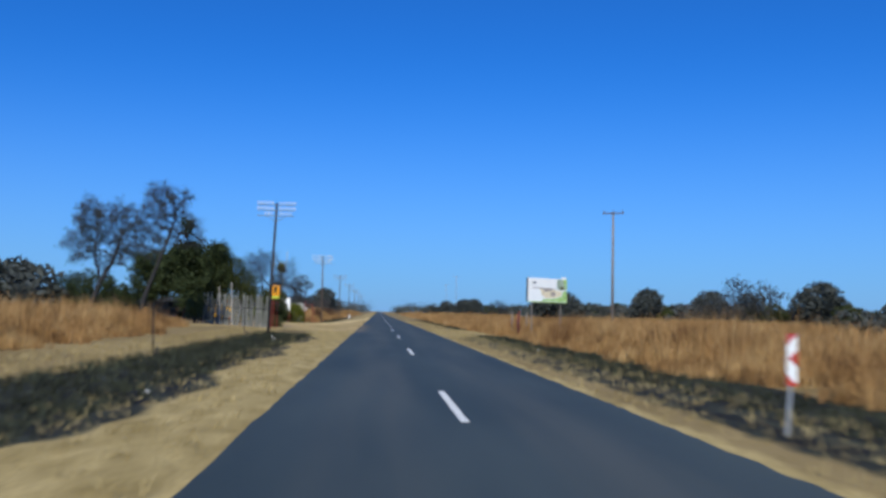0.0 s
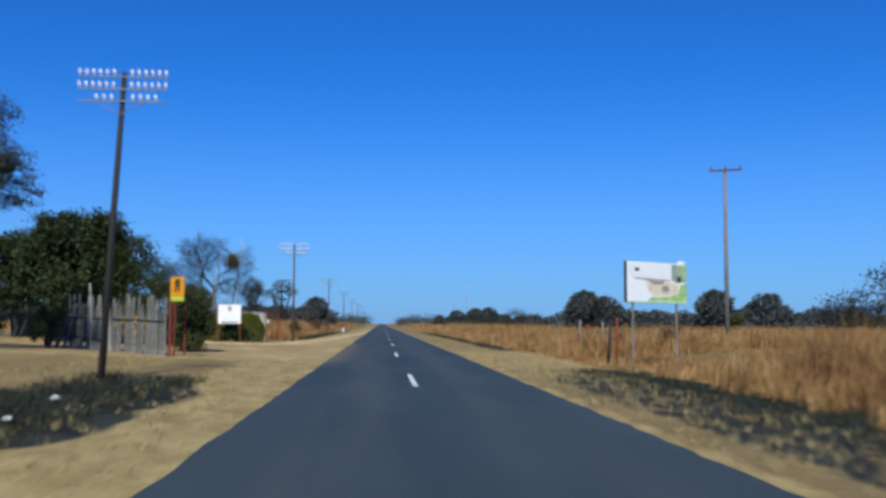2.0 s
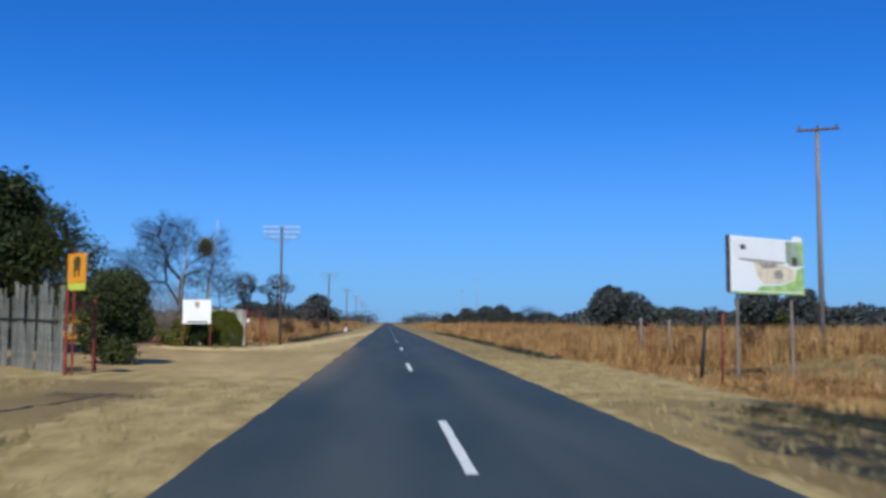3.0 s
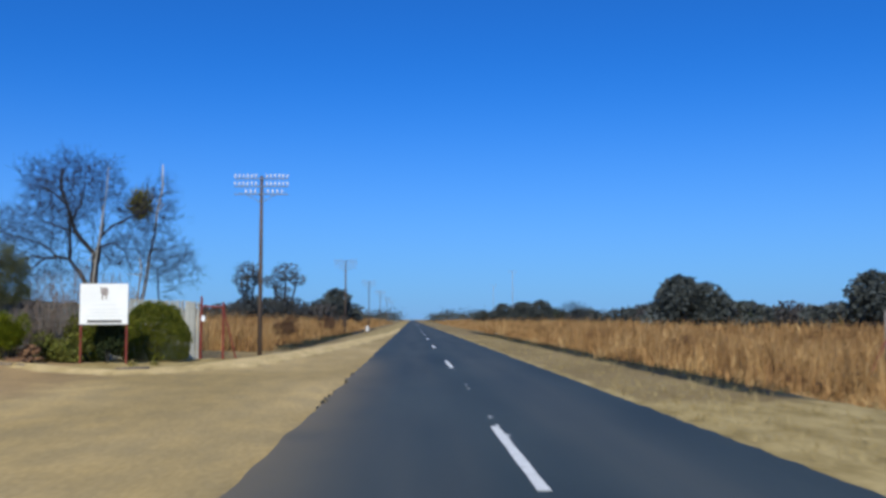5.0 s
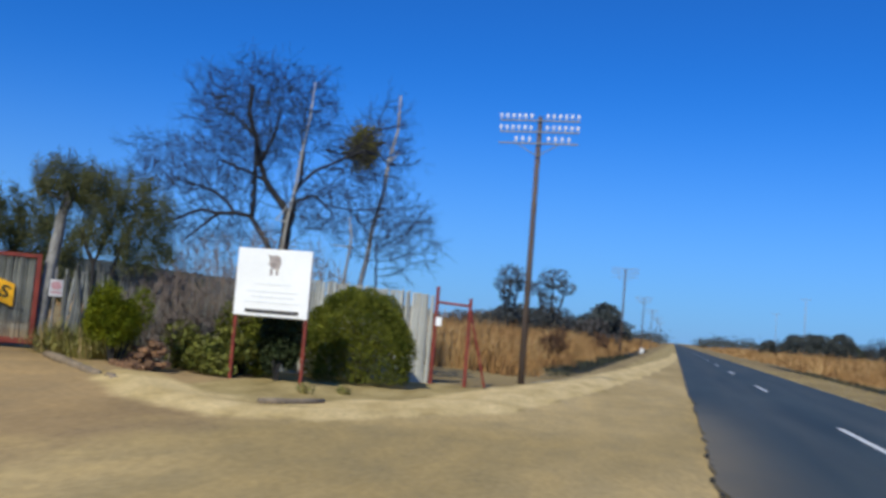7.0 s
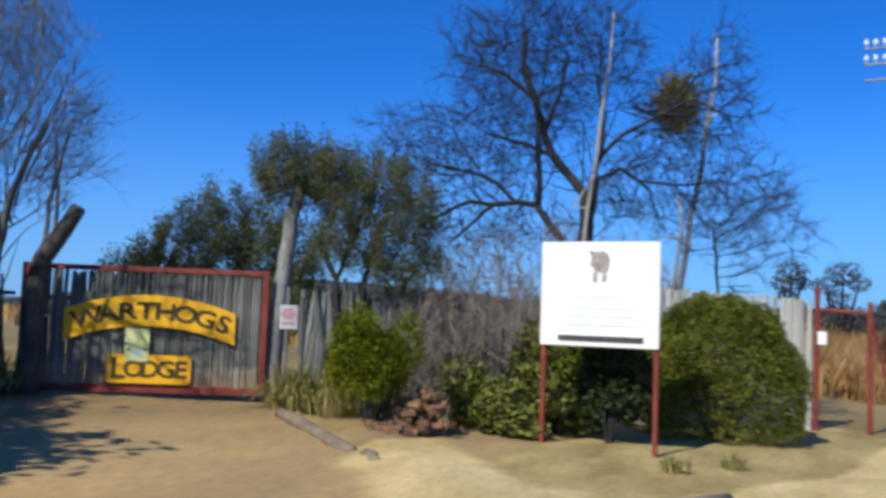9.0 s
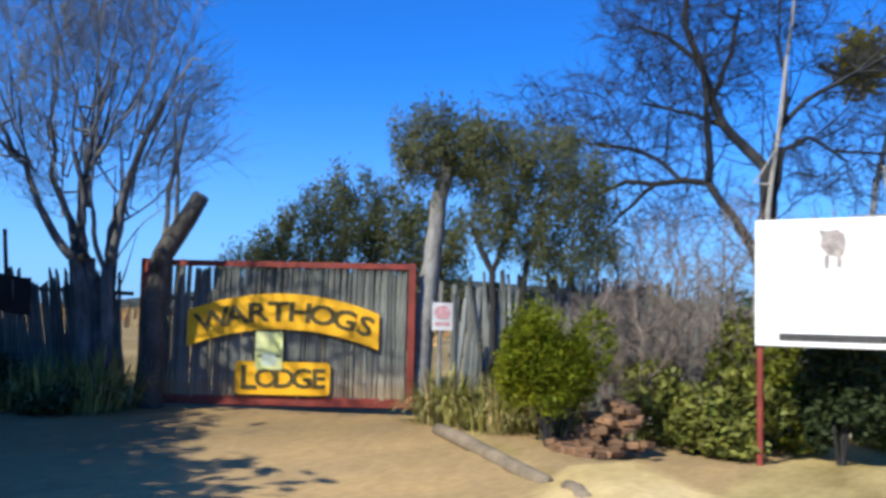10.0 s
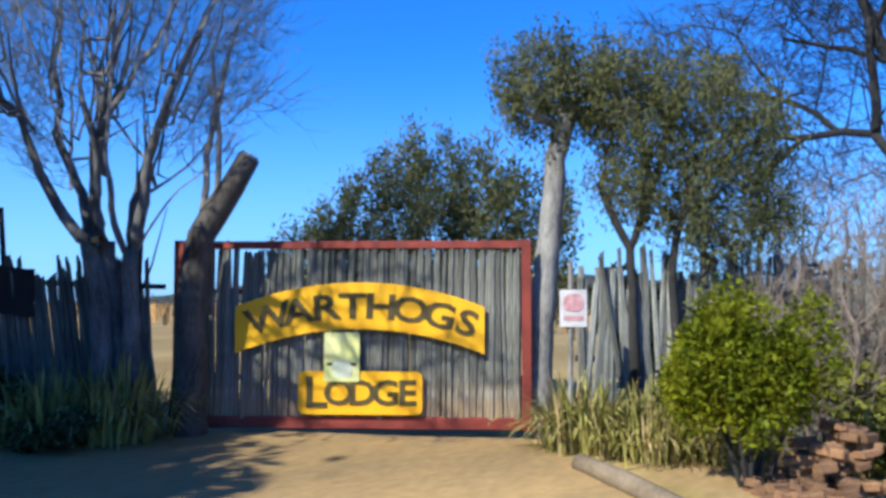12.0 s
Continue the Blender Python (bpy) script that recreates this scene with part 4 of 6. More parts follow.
for k, (sx, sy, size) in enumerate(((-26.4, 81.5, (3.4, 2.6, 4.4)), (-29.6, 82.5, (3.6, 2.6, 4.6)), (-33.0, 84.0, (3.8, 2.8, 4.4)))):
    clump_bush("thicket_bush", place(sx, sy), "dark evergreen thicket bush beyond the dry grass", 181 + k, size, LEAF_DARK, 0.12, 4200, "bush", 8, 16, low=-0.4, group="thicket bushes")
# the big bare tree behind the white board
BARE_LIMBS = [(0.20, 0.13, [(-13.3, 92.6, 0.2), (-13.36, 92.6, 1.6), (-13.42, 92.6, 2.6), (-13.36, 92.6, 3.4), (-13.34, 92.6, 4.1)]),
         (0.075, 0.06, [(-13.34, 92.6, 3.5), (-13.2, 92.55, 3.95), (-13.12, 92.5, 4.45)]),
         (0.098, 0.062, [(-13.42, 92.6, 2.5), (-13.62, 92.55, 3.0), (-13.86, 92.5, 3.38), (-14.25, 92.45, 3.95)]),
         (0.056, 0.028, [(-14.25, 92.45, 3.95), (-14.7, 92.4, 4.02), (-15.1, 92.35, 3.97), (-15.6, 92.3, 4.05), (-16.2, 92.2, 3.78), (-16.6, 92.1, 3.5)]),
         (0.07, 0.042, [(-14.25, 92.45, 3.95), (-14.24, 92.45, 4.5), (-14.3, 92.5, 5.1), (-14.4, 92.6, 5.9)]),
         (0.045, 0.025, [(-14.7, 92.4, 4.02), (-15.1, 92.5, 4.4), (-15.6, 92.6, 4.62), (-16.3, 92.6, 4.8)]),
         (0.04, 0.02, [(-15.1, 92.35, 3.97), (-15.5, 92.2, 3.6), (-15.9, 92.1, 3.2)]),
         (0.092, 0.05, [(-13.34, 92.6, 4.1), (-13.7, 92.65, 4.5), (-14.07, 92.7, 4.9), (-14.3, 92.75, 5.4), (-14.5, 92.8, 6.05), (-14.78, 92.8, 6.7), (-14.75, 92.8, 7.4)]),
         (0.05, 0.03, [(-14.5, 92.8, 6.05), (-15.0, 92.7, 6.5), (-15.5, 92.6, 6.75)]),
         (0.05, 0.03, [(-14.3, 92.75, 5.4), (-14.0, 92.8, 6.1), (-13.9, 92.9, 6.9)]),
         (0.045, 0.025, [(-14.07, 92.7, 4.9), (-14.7, 92.6, 5.2), (-15.4, 92.5, 5.4)]),
         (0.05, 0.028, [(-13.32, 92.6, 4.05), (-13.2, 92.65, 4.75), (-12.75, 92.75, 5.25), (-12.1, 92.9, 5.6), (-11.6, 93.0, 5.85)]),
         (0.045, 0.025, [(-13.1, 92.65, 4.85), (-13.1, 92.7, 5.6), (-13.3, 92.8, 6.4)]),
         (0.04, 0.025, [(-13.12, 92.5, 4.4), (-12.7, 92.6, 4.6), (-12.2, 92.7, 4.2)]),
         (0.036, 0.026, [(-11.2, 93.6, 0.2), (-11.15, 93.6, 2.2), (-11.3, 93.7, 3.6)])]
r = np.random.default_rng(91)
for _, _, line in BARE_LIMBS[2:-1]:
    for p, q in zip(line, line[1:]):
        for j in range(2):
            f, ln = r.uniform(0, 1), r.uniform(0.45, 1.15)
            a = [p[i] + (q[i] - p[i]) * f for i in range(3)]
            d = Vector(q) - Vector(p)
            d = d.normalized() * 0.7 + Vector((r.normal(0, 0.8), r.normal(0, 0.6), r.normal(0.15, 0.6)))
            d.normalize()
            BARE_LIMBS.append((0.016, 0.007, [a, [a[i] + d[i] * ln * 0.5 for i in range(3)], [a[i] + d[i] * ln + (0.12 if i == 2 else 0) for i in range(3)]]))
crown_tree("bare_tree", (-13.45, 92.6), "large bare winter tree with dark spreading limbs behind the board", 109,
           BARE_LIMBS,
           [(-14.6, 92.6, 6.5, 1.75, 1.7, 1.75), (-13.4, 92.8, 6.85, 1.15, 1.2, 1.2), (-12.3, 94.0, 6.0, 0.8, 1.0, 0.9), (-16.4, 92.3, 5.1, 1.4, 1.3, 1.0), (-15.2, 92.4, 4.7, 1.3, 1.1, 0.9), (-15.6, 92.3, 3.5, 1.4, 1.0, 0.7), (-14.4, 92.4, 3.6, 1.0, 0.9, 0.6), (-12.3, 92.9, 4.4, 1.4, 1.1, 1.1), (-11.2, 93.5, 6.0, 0.8, 1.0, 1.4), (-10.9, 93.6, 3.9, 1.3, 1.1, 1.1)],
           7800, BARK_DARK, TWIG, step=0.17, near=0.19, up=0.02, tip=0.0056, power=2.9, twigs=2.8, twig_len=0.5, droop=0.05, limit=5, forked=True)
crown_tree("bare_tree", (-20.2, 82.0), "bare winter tree whose twigs shade the gate", 119,
           [(0.13, 0.07, [(-20.2, 82.0, 0.4), (-20.0, 82.0, 2.0), (-19.7, 82.0, 3.6)])],
           [(-19.1, 82.0, 5.7, 1.4, 1.2, 1.1), (-17.9, 82.1, 5.5, 0.8, 1.0, 0.8), (-20.2, 81.8, 5.2, 1.1, 1.2, 1.1)],
           900, BARK_DARK, TWIG, step=0.22, near=0.22, up=0.05, tip=0.011, power=2.4, twigs=1.2, twig_len=0.4)
mist = thing("mistletoe_clump", (-12.45, 95.4, 5.75), "round yellow-green mistletoe clump hanging in the bare tree", "mistletoe")
r = np.random.default_rng(71)
d = r.normal(0, 1, (2600, 3))
d = d / np.linalg.norm(d, axis=1, keepdims=True) * np.minimum(np.abs(r.normal(0.55, 0.3, (2600, 1))), 1.25) * np.array([0.54, 0.54, 0.74]) + np.array([0, 0, 0.6])
part("crown", leaf_mesh("crown", r, d, 0.03, 0.06, 1), LEAF_NEST, mist)
ms = Mesh()
for i in range(14):
    a = r.normal(0, 1, 3)
    a = a / np.linalg.norm(a) * np.array([0.4, 0.4, 0.6])
    ms.tube([(0, 0, 0.6), a * 0.5 + [0, 0, 0.62], a + [0, 0, 0.6]], [0.02, 0.014, 0.006], 4)
ms.tube([(-0.3, -2.0, 0.15), (-0.25, -1.2, 0.2), (0, 0, 0.6)], [0.04, 0.03, 0.02], 5)
part("stem", ms, BARK_DARK, mist)


def dead_stem(where, top, radius, seed, label, stubs=(4, 6)):
    r = np.random.default_rng(seed)
    root = thing("dead_stem", where, label, "dead tree", "pale dead stems")
    top = np.array(top) - np.array(where)
    ts = np.linspace(0, 1, 9)
    pts = ts[:, None] * top + r.normal(0, 0.05, (9, 3)) * np.array([1, 1, 0.2])
    pts[0] = (0, 0, -0.1)
    m = Mesh().tube(pts, radius * (1 - 0.72 * ts), 7)
    part("trunk", m, BARK_PALE, root, smooth=True)
    for i in stubs:
        b = Mesh().tube([pts[i], pts[i] + r.normal(0, 0.12, 3) + [0, 0, 0.18], pts[i] + r.normal(0, 0.2, 3) + [0, 0, 0.5]], [radius * 0.4, radius * 0.3, 0.008], 5)
        part("branch_stub", b, BARK_PALE, root)


dead_stem(place(-13.0, 96.6), (-11.9, 97.2, 8.3), 0.10, 1, "tall pale dead stem leaning among the bare branches")
dead_stem(place(-13.6, 92.3), (-12.85, 92.5, 7.45), 0.062, 2, "pale dead stem beside the dark bare trunk", (4,))
dead_stem(place(-12.0, 93.6), (-11.65, 92.5, 4.05), 0.07, 3, "short broken pale dead stem behind the bushes")

# ---- the gate and its fences ----
GATE_Z = 0.53
GATE_R = Vector((-16.415, 87.407, 0))
GATE_YAW = math.degrees(math.atan2(1.88, 2.93))     # the gate's own x runs from its hinge side to the road side
GATE_W, GATE_H = 3.56, 1.86


def slab_mesh(seed, w, tall, t=0.035):
    """A split pole: uneven width, ragged slanting top, rounded face."""
    r = np.random.default_rng(seed)
    m = Mesh()
    zs = [0, tall * 0.35, tall * 0.7, tall]
    rows = []
    for i, z in enumerate(zs):
        ww = w * r.uniform(0.85, 1.05) * (0.8 if i == 3 else 1)
        ox = r.normal(0, w * 0.06)
        dz = r.uniform(-0.05, 0.05) if i == 3 else 0
        rows.append([(ox - ww / 2, 0.0, z), (ox - ww / 4, -t, z + dz * 0.5), (ox + ww / 4, -t, z + dz), (ox + ww / 2, 0.0, z - dz), (ox, t * 0.5, z)])
    v = [p for row in rows for p in row]
    f = [(i * 5 + j, i * 5 + (j + 1) % 5, i * 5 + 5 + (j + 1) % 5, i * 5 + 5 + j) for i in range(3) for j in range(5)]
    f += [tuple(range(15, 20))]
    return m.add(v, f)


def slab_meshes(prefix, count, widths, talls, material, seed):
    r = np.random.default_rng(seed)
    out = []
    for i in range(count):
        me = slab_mesh(seed * 50 + i, r.uniform(*widths), r.uniform(*talls)).data(prefix)
        me.materials.append(material)
        out.append(me)
    return out


gate = thing("gate", (GATE_R.x - GATE_W * math.cos(radians(GATE_YAW)), GATE_R.y - GATE_W * math.sin(radians(GATE_YAW)), GATE_Z),
             "closed slatted wooden gate in a red steel frame with yellow signs", "gate", rz=GATE_YAW)
FR = 0.095
for nm, c, s in (("frame_top", (GATE_W / 2, 0, GATE_H - FR / 2), (GATE_W, 0.05, FR * 0.8)), ("frame_bottom", (GATE_W / 2, 0, 0.065), (GATE_W, 0.05, 0.12)),
                 ("frame_side", (FR / 2, 0, GATE_H / 2), (FR, 0.054, GATE_H)), ("frame_side", (GATE_W - FR / 2, 0, GATE_H / 2), (FR, 0.054, GATE_H))):
    part(nm, Mesh().box(c, s, bevel=0.006), RED_STEEL, gate, "red painted steel frame bar")
slats = slab_meshes("slat", 10, (0.045, 0.11), (1.6, 1.74), GATE_SLAT, 3)
r = np.random.default_rng(8)
x = FR + 0.03
while x < GATE_W - FR - 0.02:
    ob = part("slat", slats[r.integers(0, 10)], GATE_SLAT, gate)
    ob.matrix_basis = pose(x, 0.02 + r.uniform(-0.012, 0.012), 0.1, 0, r.normal(0, 0.6), 0)
    x += r.uniform(0.042, 0.066)
part("rail", Mesh().box((GATE_W / 2, 0.06, 0.5), (GATE_W - 0.1, 0.03, 0.05)), RED_STEEL, gate)
part("rail", Mesh().box((GATE_W / 2, 0.06, 1.35), (GATE_W - 0.1, 0.03, 0.05)), RED_STEEL, gate)


def glyph(ch, size, bold=0.009):
    cu = bpy.data.curves.new("letter", "FONT")
    cu.body, cu.size, cu.align_x, cu.align_y = ch, size, "CENTER", "CENTER"
    cu.extrude, cu.offset = 0.004, bold
    cu.resolution_u = 3
    tmp = bpy.data.objects.new("letter", cu)
    scene.collection.objects.link(tmp)
    dg = bpy.context.evaluated_depsgraph_get()
    me = bpy.data.meshes.new_from_object(tmp.evaluated_get(dg))
    bpy.data.objects.remove(tmp)
    me.materials.clear()
    me.materials.append(LETTER)
    return me


# arched banner: middle of the arc, half chord, rise, band height
BX, BHALF, BRISE, BAND = GATE_W - 1.69, 1.23, 0.24, 0.46
BR = (BHALF ** 2 + BRISE ** 2) / (2 * BRISE)
BZ = 1.27 - GATE_Z + BRISE - BR          # the circle's centre above the gate's foot
amax = math.asin(BHALF / BR)
arc = [(BX + BR * math.sin(a), BZ + BR * math.cos(a)) for a in np.linspace(-amax, amax, 25)]
arc2 = [(x, z + BAND) for x, z in arc[::-1]]
banner = part("banner", Mesh().prism(arc + arc2, -0.075, -0.055), YELLOW, gate, "arched golden yellow name banner")
word = "WARTHOGS"
steps = [1.15, 1.0, 1.0, 0.95, 1.05, 1.05, 1.05, 0.95]
pos = np.cumsum(steps) - np.array(steps) / 2
pos = (pos / sum(steps) - 0.5) * 2 * amax * 0.845 + 0.02
for ch, a, sz in zip(word, pos, [0.39] + [0.40] * 7):
    ob = part("letter", glyph(ch, sz), LETTER, banner)
    rad = BR + BAND * 0.47
    ob.matrix_basis = pose(BX + rad * math.sin(a), -0.08, BZ + rad * math.cos(a), 90, math.degrees(a), 0) @ Matrix.Diagonal((1.12, 0.86, 1, 1))


def rounded(cx, cz, w, hh, rad, n=5):
    pts = []
    for sx, sz, a0 in ((1, 1, 0), (-1, 1, 90), (-1, -1, 180), (1, -1, 270)):
        for i in range(n):
            a = radians(a0 + 90 * i / (n - 1))
            pts.append((cx + sx * (w / 2 - rad) + rad * math.cos(a), cz + sz * (hh / 2 - rad) + rad * math.sin(a)))
    return pts


LX, LZ = GATE_W - 1.675, 0.89 - GATE_Z
plate = part("name_plate", Mesh().prism(rounded(LX, LZ, 1.22, 0.42, 0.06), -0.075, -0.055), YELLOW, gate, "golden yellow plate with rounded corners")
for ch, dx, sz in zip("LODGE", (-0.44, -0.21, 0.02, 0.25, 0.46), (0.46, 0.37, 0.37, 0.37, 0.37)):
    ob = part("letter", glyph(ch, sz, 0.008), LETTER, plate)
    ob.matrix_basis = pose(LX + dx, -0.08, LZ - 0.01, 90, 0, 0) @ Matrix.Diagonal((1.02, 0.92, 1, 1))
NX, NZ = GATE_W - 1.855, 1.24 - GATE_Z
notice = part("notice", Mesh().prism(rounded(NX, NZ, 0.35, 0.48, 0.02), -0.088, -0.084), NOTICE, gate, "pale yellow laminated notice")
part("patch", Mesh().prism(rounded(NX, NZ - 0.12, 0.2, 0.17, 0.07), -0.0915, -0.0895), NOTICE_PALE, notice)
part("print_bar", Mesh().box((NX, -0.0895, NZ - 0.07), (0.29, 0.002, 0.028)), PRINT_DARK, notice)


def slab_fence(name, a, b, step, widths, talls, material, label, seed, rails=(0.7, 1.5), lean=2.0, gap=(), rail_y=-0.06, tilt=0.0):
    """Split poles set side by side from a to b, with a rail or two behind."""
    r = np.random.default_rng(seed)
    ax, ay = a
    length = math.hypot(b[0] - ax, b[1] - ay)
    yaw = math.degrees(math.atan2(b[1] - ay, b[0] - ax))
    root = thing(name, (ax, ay, h(ax, ay)), label, "fence", rz=yaw)
    kinds = slab_meshes("slab", 10, widths, talls, material, seed)
    s = 0.0
    while s < length:
        if not any(g0 < s < g1 for g0, g1 in gap):
            wx, wy = ax + s * math.cos(radians(yaw)), ay + s * math.sin(radians(yaw))
            ob = part("slab", kinds[r.integers(0, 10)], material, root)
            ob.matrix_basis = pose(s, r.uniform(-0.03, 0.03), h(wx, wy) - h(ax, ay) - 0.06, 0, tilt + r.normal(0, lean), r.uniform(-8, 8))
        s += step * r.uniform(0.8, 1.2)
    dz = h(*b) - h(ax, ay)
    for z in rails:
        part("rail", Mesh().tube([(0, rail_y, z), (length / 2, rail_y - 0.005, z + dz / 2 + 0.02), (length, rail_y, z + dz)], [0.035, 0.032, 0.03], 6), BARK_DARK, root)
    return root


gl = (GATE_R.x - (GATE_W + 0.12) * math.cos(radians(GATE_YAW)), GATE_R.y - (GATE_W + 0.12) * math.sin(radians(GATE_YAW)))
fl = (gl[0] - 5.6 * math.cos(radians(GATE_YAW)), gl[1] - 5.6 * math.sin(radians(GATE_YAW)))
slab_fence("slab_fence", fl, gl, 0.026, (0.05, 0.08), (1.5, 1.74), SLAB, "rough fence of upright grey split poles beside the gate", 12, (1.4,), 2.2, gap=((5.1, 5.3),), rail_y=0.07, tilt=-7.0)
slab_fence("slab_fence", (-16.1, 87.75), (-12.6, 90.6), 0.034, (0.05, 0.095), (1.55, 2.0), POLE_SPLIT, "rough fence of upright split poles behind the garden", 13, (0.8, 1.5), 3.5, rail_y=0.07)
for k, (sx, sy, sz) in enumerate(((-15.7, 89.3, 1.7), (-14.4, 90.2, 1.8), (-13.2, 91.2, 1.9))):
    clump_bush("garden_bush", place(sx, sy), "dark bush inside the lodge fence", 191 + k, (1.5, 0.9, sz), LEAF_DARK, 0.07, 5200, "bush", 6, 14, low=-0.3, group="bushes inside the fence")
slab_fence("board_fence", (-12.6, 90.7), (-9.62, 93.42), 0.085, (0.09, 0.11), (2.22, 2.28), SLAB_PALE, "pale grey board fence behind the clipped bush", 14, (0.7, 1.8), 0.3, rail_y=0.07)
slab_fence("slab_fence", (-15.9, 67.6), (-13.55, 65.2), 0.26, (0.22, 0.38), (2.0, 2.7), SLAB, "tall grey slab fence with broad uneven boards", 15, (1.45, 0.5), 4.0, gap=((1.2, 1.5),))
slab_fence("slab_fence", (-13.2, 64.9), (-10.0, 61.4), 0.17, (0.16, 0.27), (1.95, 2.65), SLAB, "tall grey slab fence of uneven boards beside the track", 16, (1.45,), 4.5, gap=((1.0, 1.25), (3.0, 3.2)))

prop = thing("fence_props", place(-16.0, 67.4), "grey boards leaning against the end of the slab fence", "board")
for i, (dx, top, hh) in enumerate(((-0.1, 0.55, 2.2), (-0.45, 0.5, 1.7), (-0.8, 0.6, 1.3))):
    ob = part("board", slab_mesh(900 + i, 0.22, hh), SLAB, prop)
    ob.matrix_basis = pose(dx, -0.1 * i, 0, 0, 16 + 4 * i, 45)
for where, top, nm in (((-13.2, 64.75), 3.5, "pole"), ((-14.4, 66.0), 3.1, "pole")):
    po = thing("fence_pole", place(*where), "thin pale pole standing above the slab fence", "pole", "thin poles")
    part("shaft", Mesh().tube([(0, 0, -0.1), (-0.06, 0, top * 0.5), (-0.16, 0, top)], [0.06, 0.05, 0.04], 7), BARK_PALE, po)

net = thing("shade_cloth", (fl[0] + 1.76, fl[1] + 1.13, h(*fl) + 0.02), "dark shade cloth sagging over the pole fence", "cloth", rz=GATE_YAW)
nv = [(i * 0.14, -0.09 - 0.02 * math.sin(i * 1.3), z + 0.04 * math.sin(i * 0.7)) for z in (0.98, 1.22, 1.46) for i in range(17)]
nf = [(j * 17 + i, j * 17 + i + 1, j * 17 + 18 + i, j * 17 + 17 + i) for j in range(2) for i in range(16)]
cloth = part("cloth", Mesh().add(nv, nf), NET, net)
cloth.modifiers.new("thickness", "SOLIDIFY").thickness = 0.01

# ---- the bare coppice tree, the sawn stump and the evergreen beside the gate ----
GU = Vector((math.cos(radians(GATE_YAW)), math.sin(radians(GATE_YAW)), 0))      # along the gate
GN = Vector((math.sin(radians(GATE_YAW)), -math.cos(radians(GATE_YAW)), 0))     # towards the road


def by_gate(u, off):
    """A place u metres along the gate from its road end, off metres before it."""
    p = GATE_R - GU * u + GN * off
    return place(p.x, p.y)


def along_gate(base, rows, off=0.0, sway=0.0):
    """Points by their place along the gate's direction from base and their height, swaying off that plane as they rise."""
    return [(base[0] + GU.x * u + GN.x * (off + sway * (z - 2.0)), base[1] + GU.y * u + GN.y * (off + sway * (z - 2.0)), z) for u, z in rows]


CB = (-19.4, 84.9)
r = np.random.default_rng(77)
SIDE = []
for u, z, n, way in ((-0.8, 3.1, 3, -0.5), (-1.0, 3.6, 4, -0.6), (-0.6, 3.0, 3, -0.2), (-0.8, 3.6, 4, -0.2), (-0.32, 3.0, 3, 0.1), (-0.26, 3.6, 5, 0.15), (-0.1, 3.6, 3, 0.4), (0.12, 2.9, 3, -0.2), (0.25, 3.1, 4, 0.3), (0.34, 3.4, 4, 0.5), (0.5, 3.8, 3, 0.5), (0.1, 3.9, 3, 0.3)):
    for i in range(n):
        g, ln, z0 = way * 0.6 + r.normal(0, 0.25), r.uniform(0.7, 1.5), z + r.uniform(-0.2, 0.5)
        SIDE.append((0.017, 0.007, along_gate(CB, [(u, z0), (u + g * 0.35 * ln, z0 + 0.38 * ln), (u + g * 0.6 * ln + 0.04, z0 + 0.72 * ln), (u + g * 0.8 * ln, z0 + ln)], 0.0, r.normal(0, 0.3))))
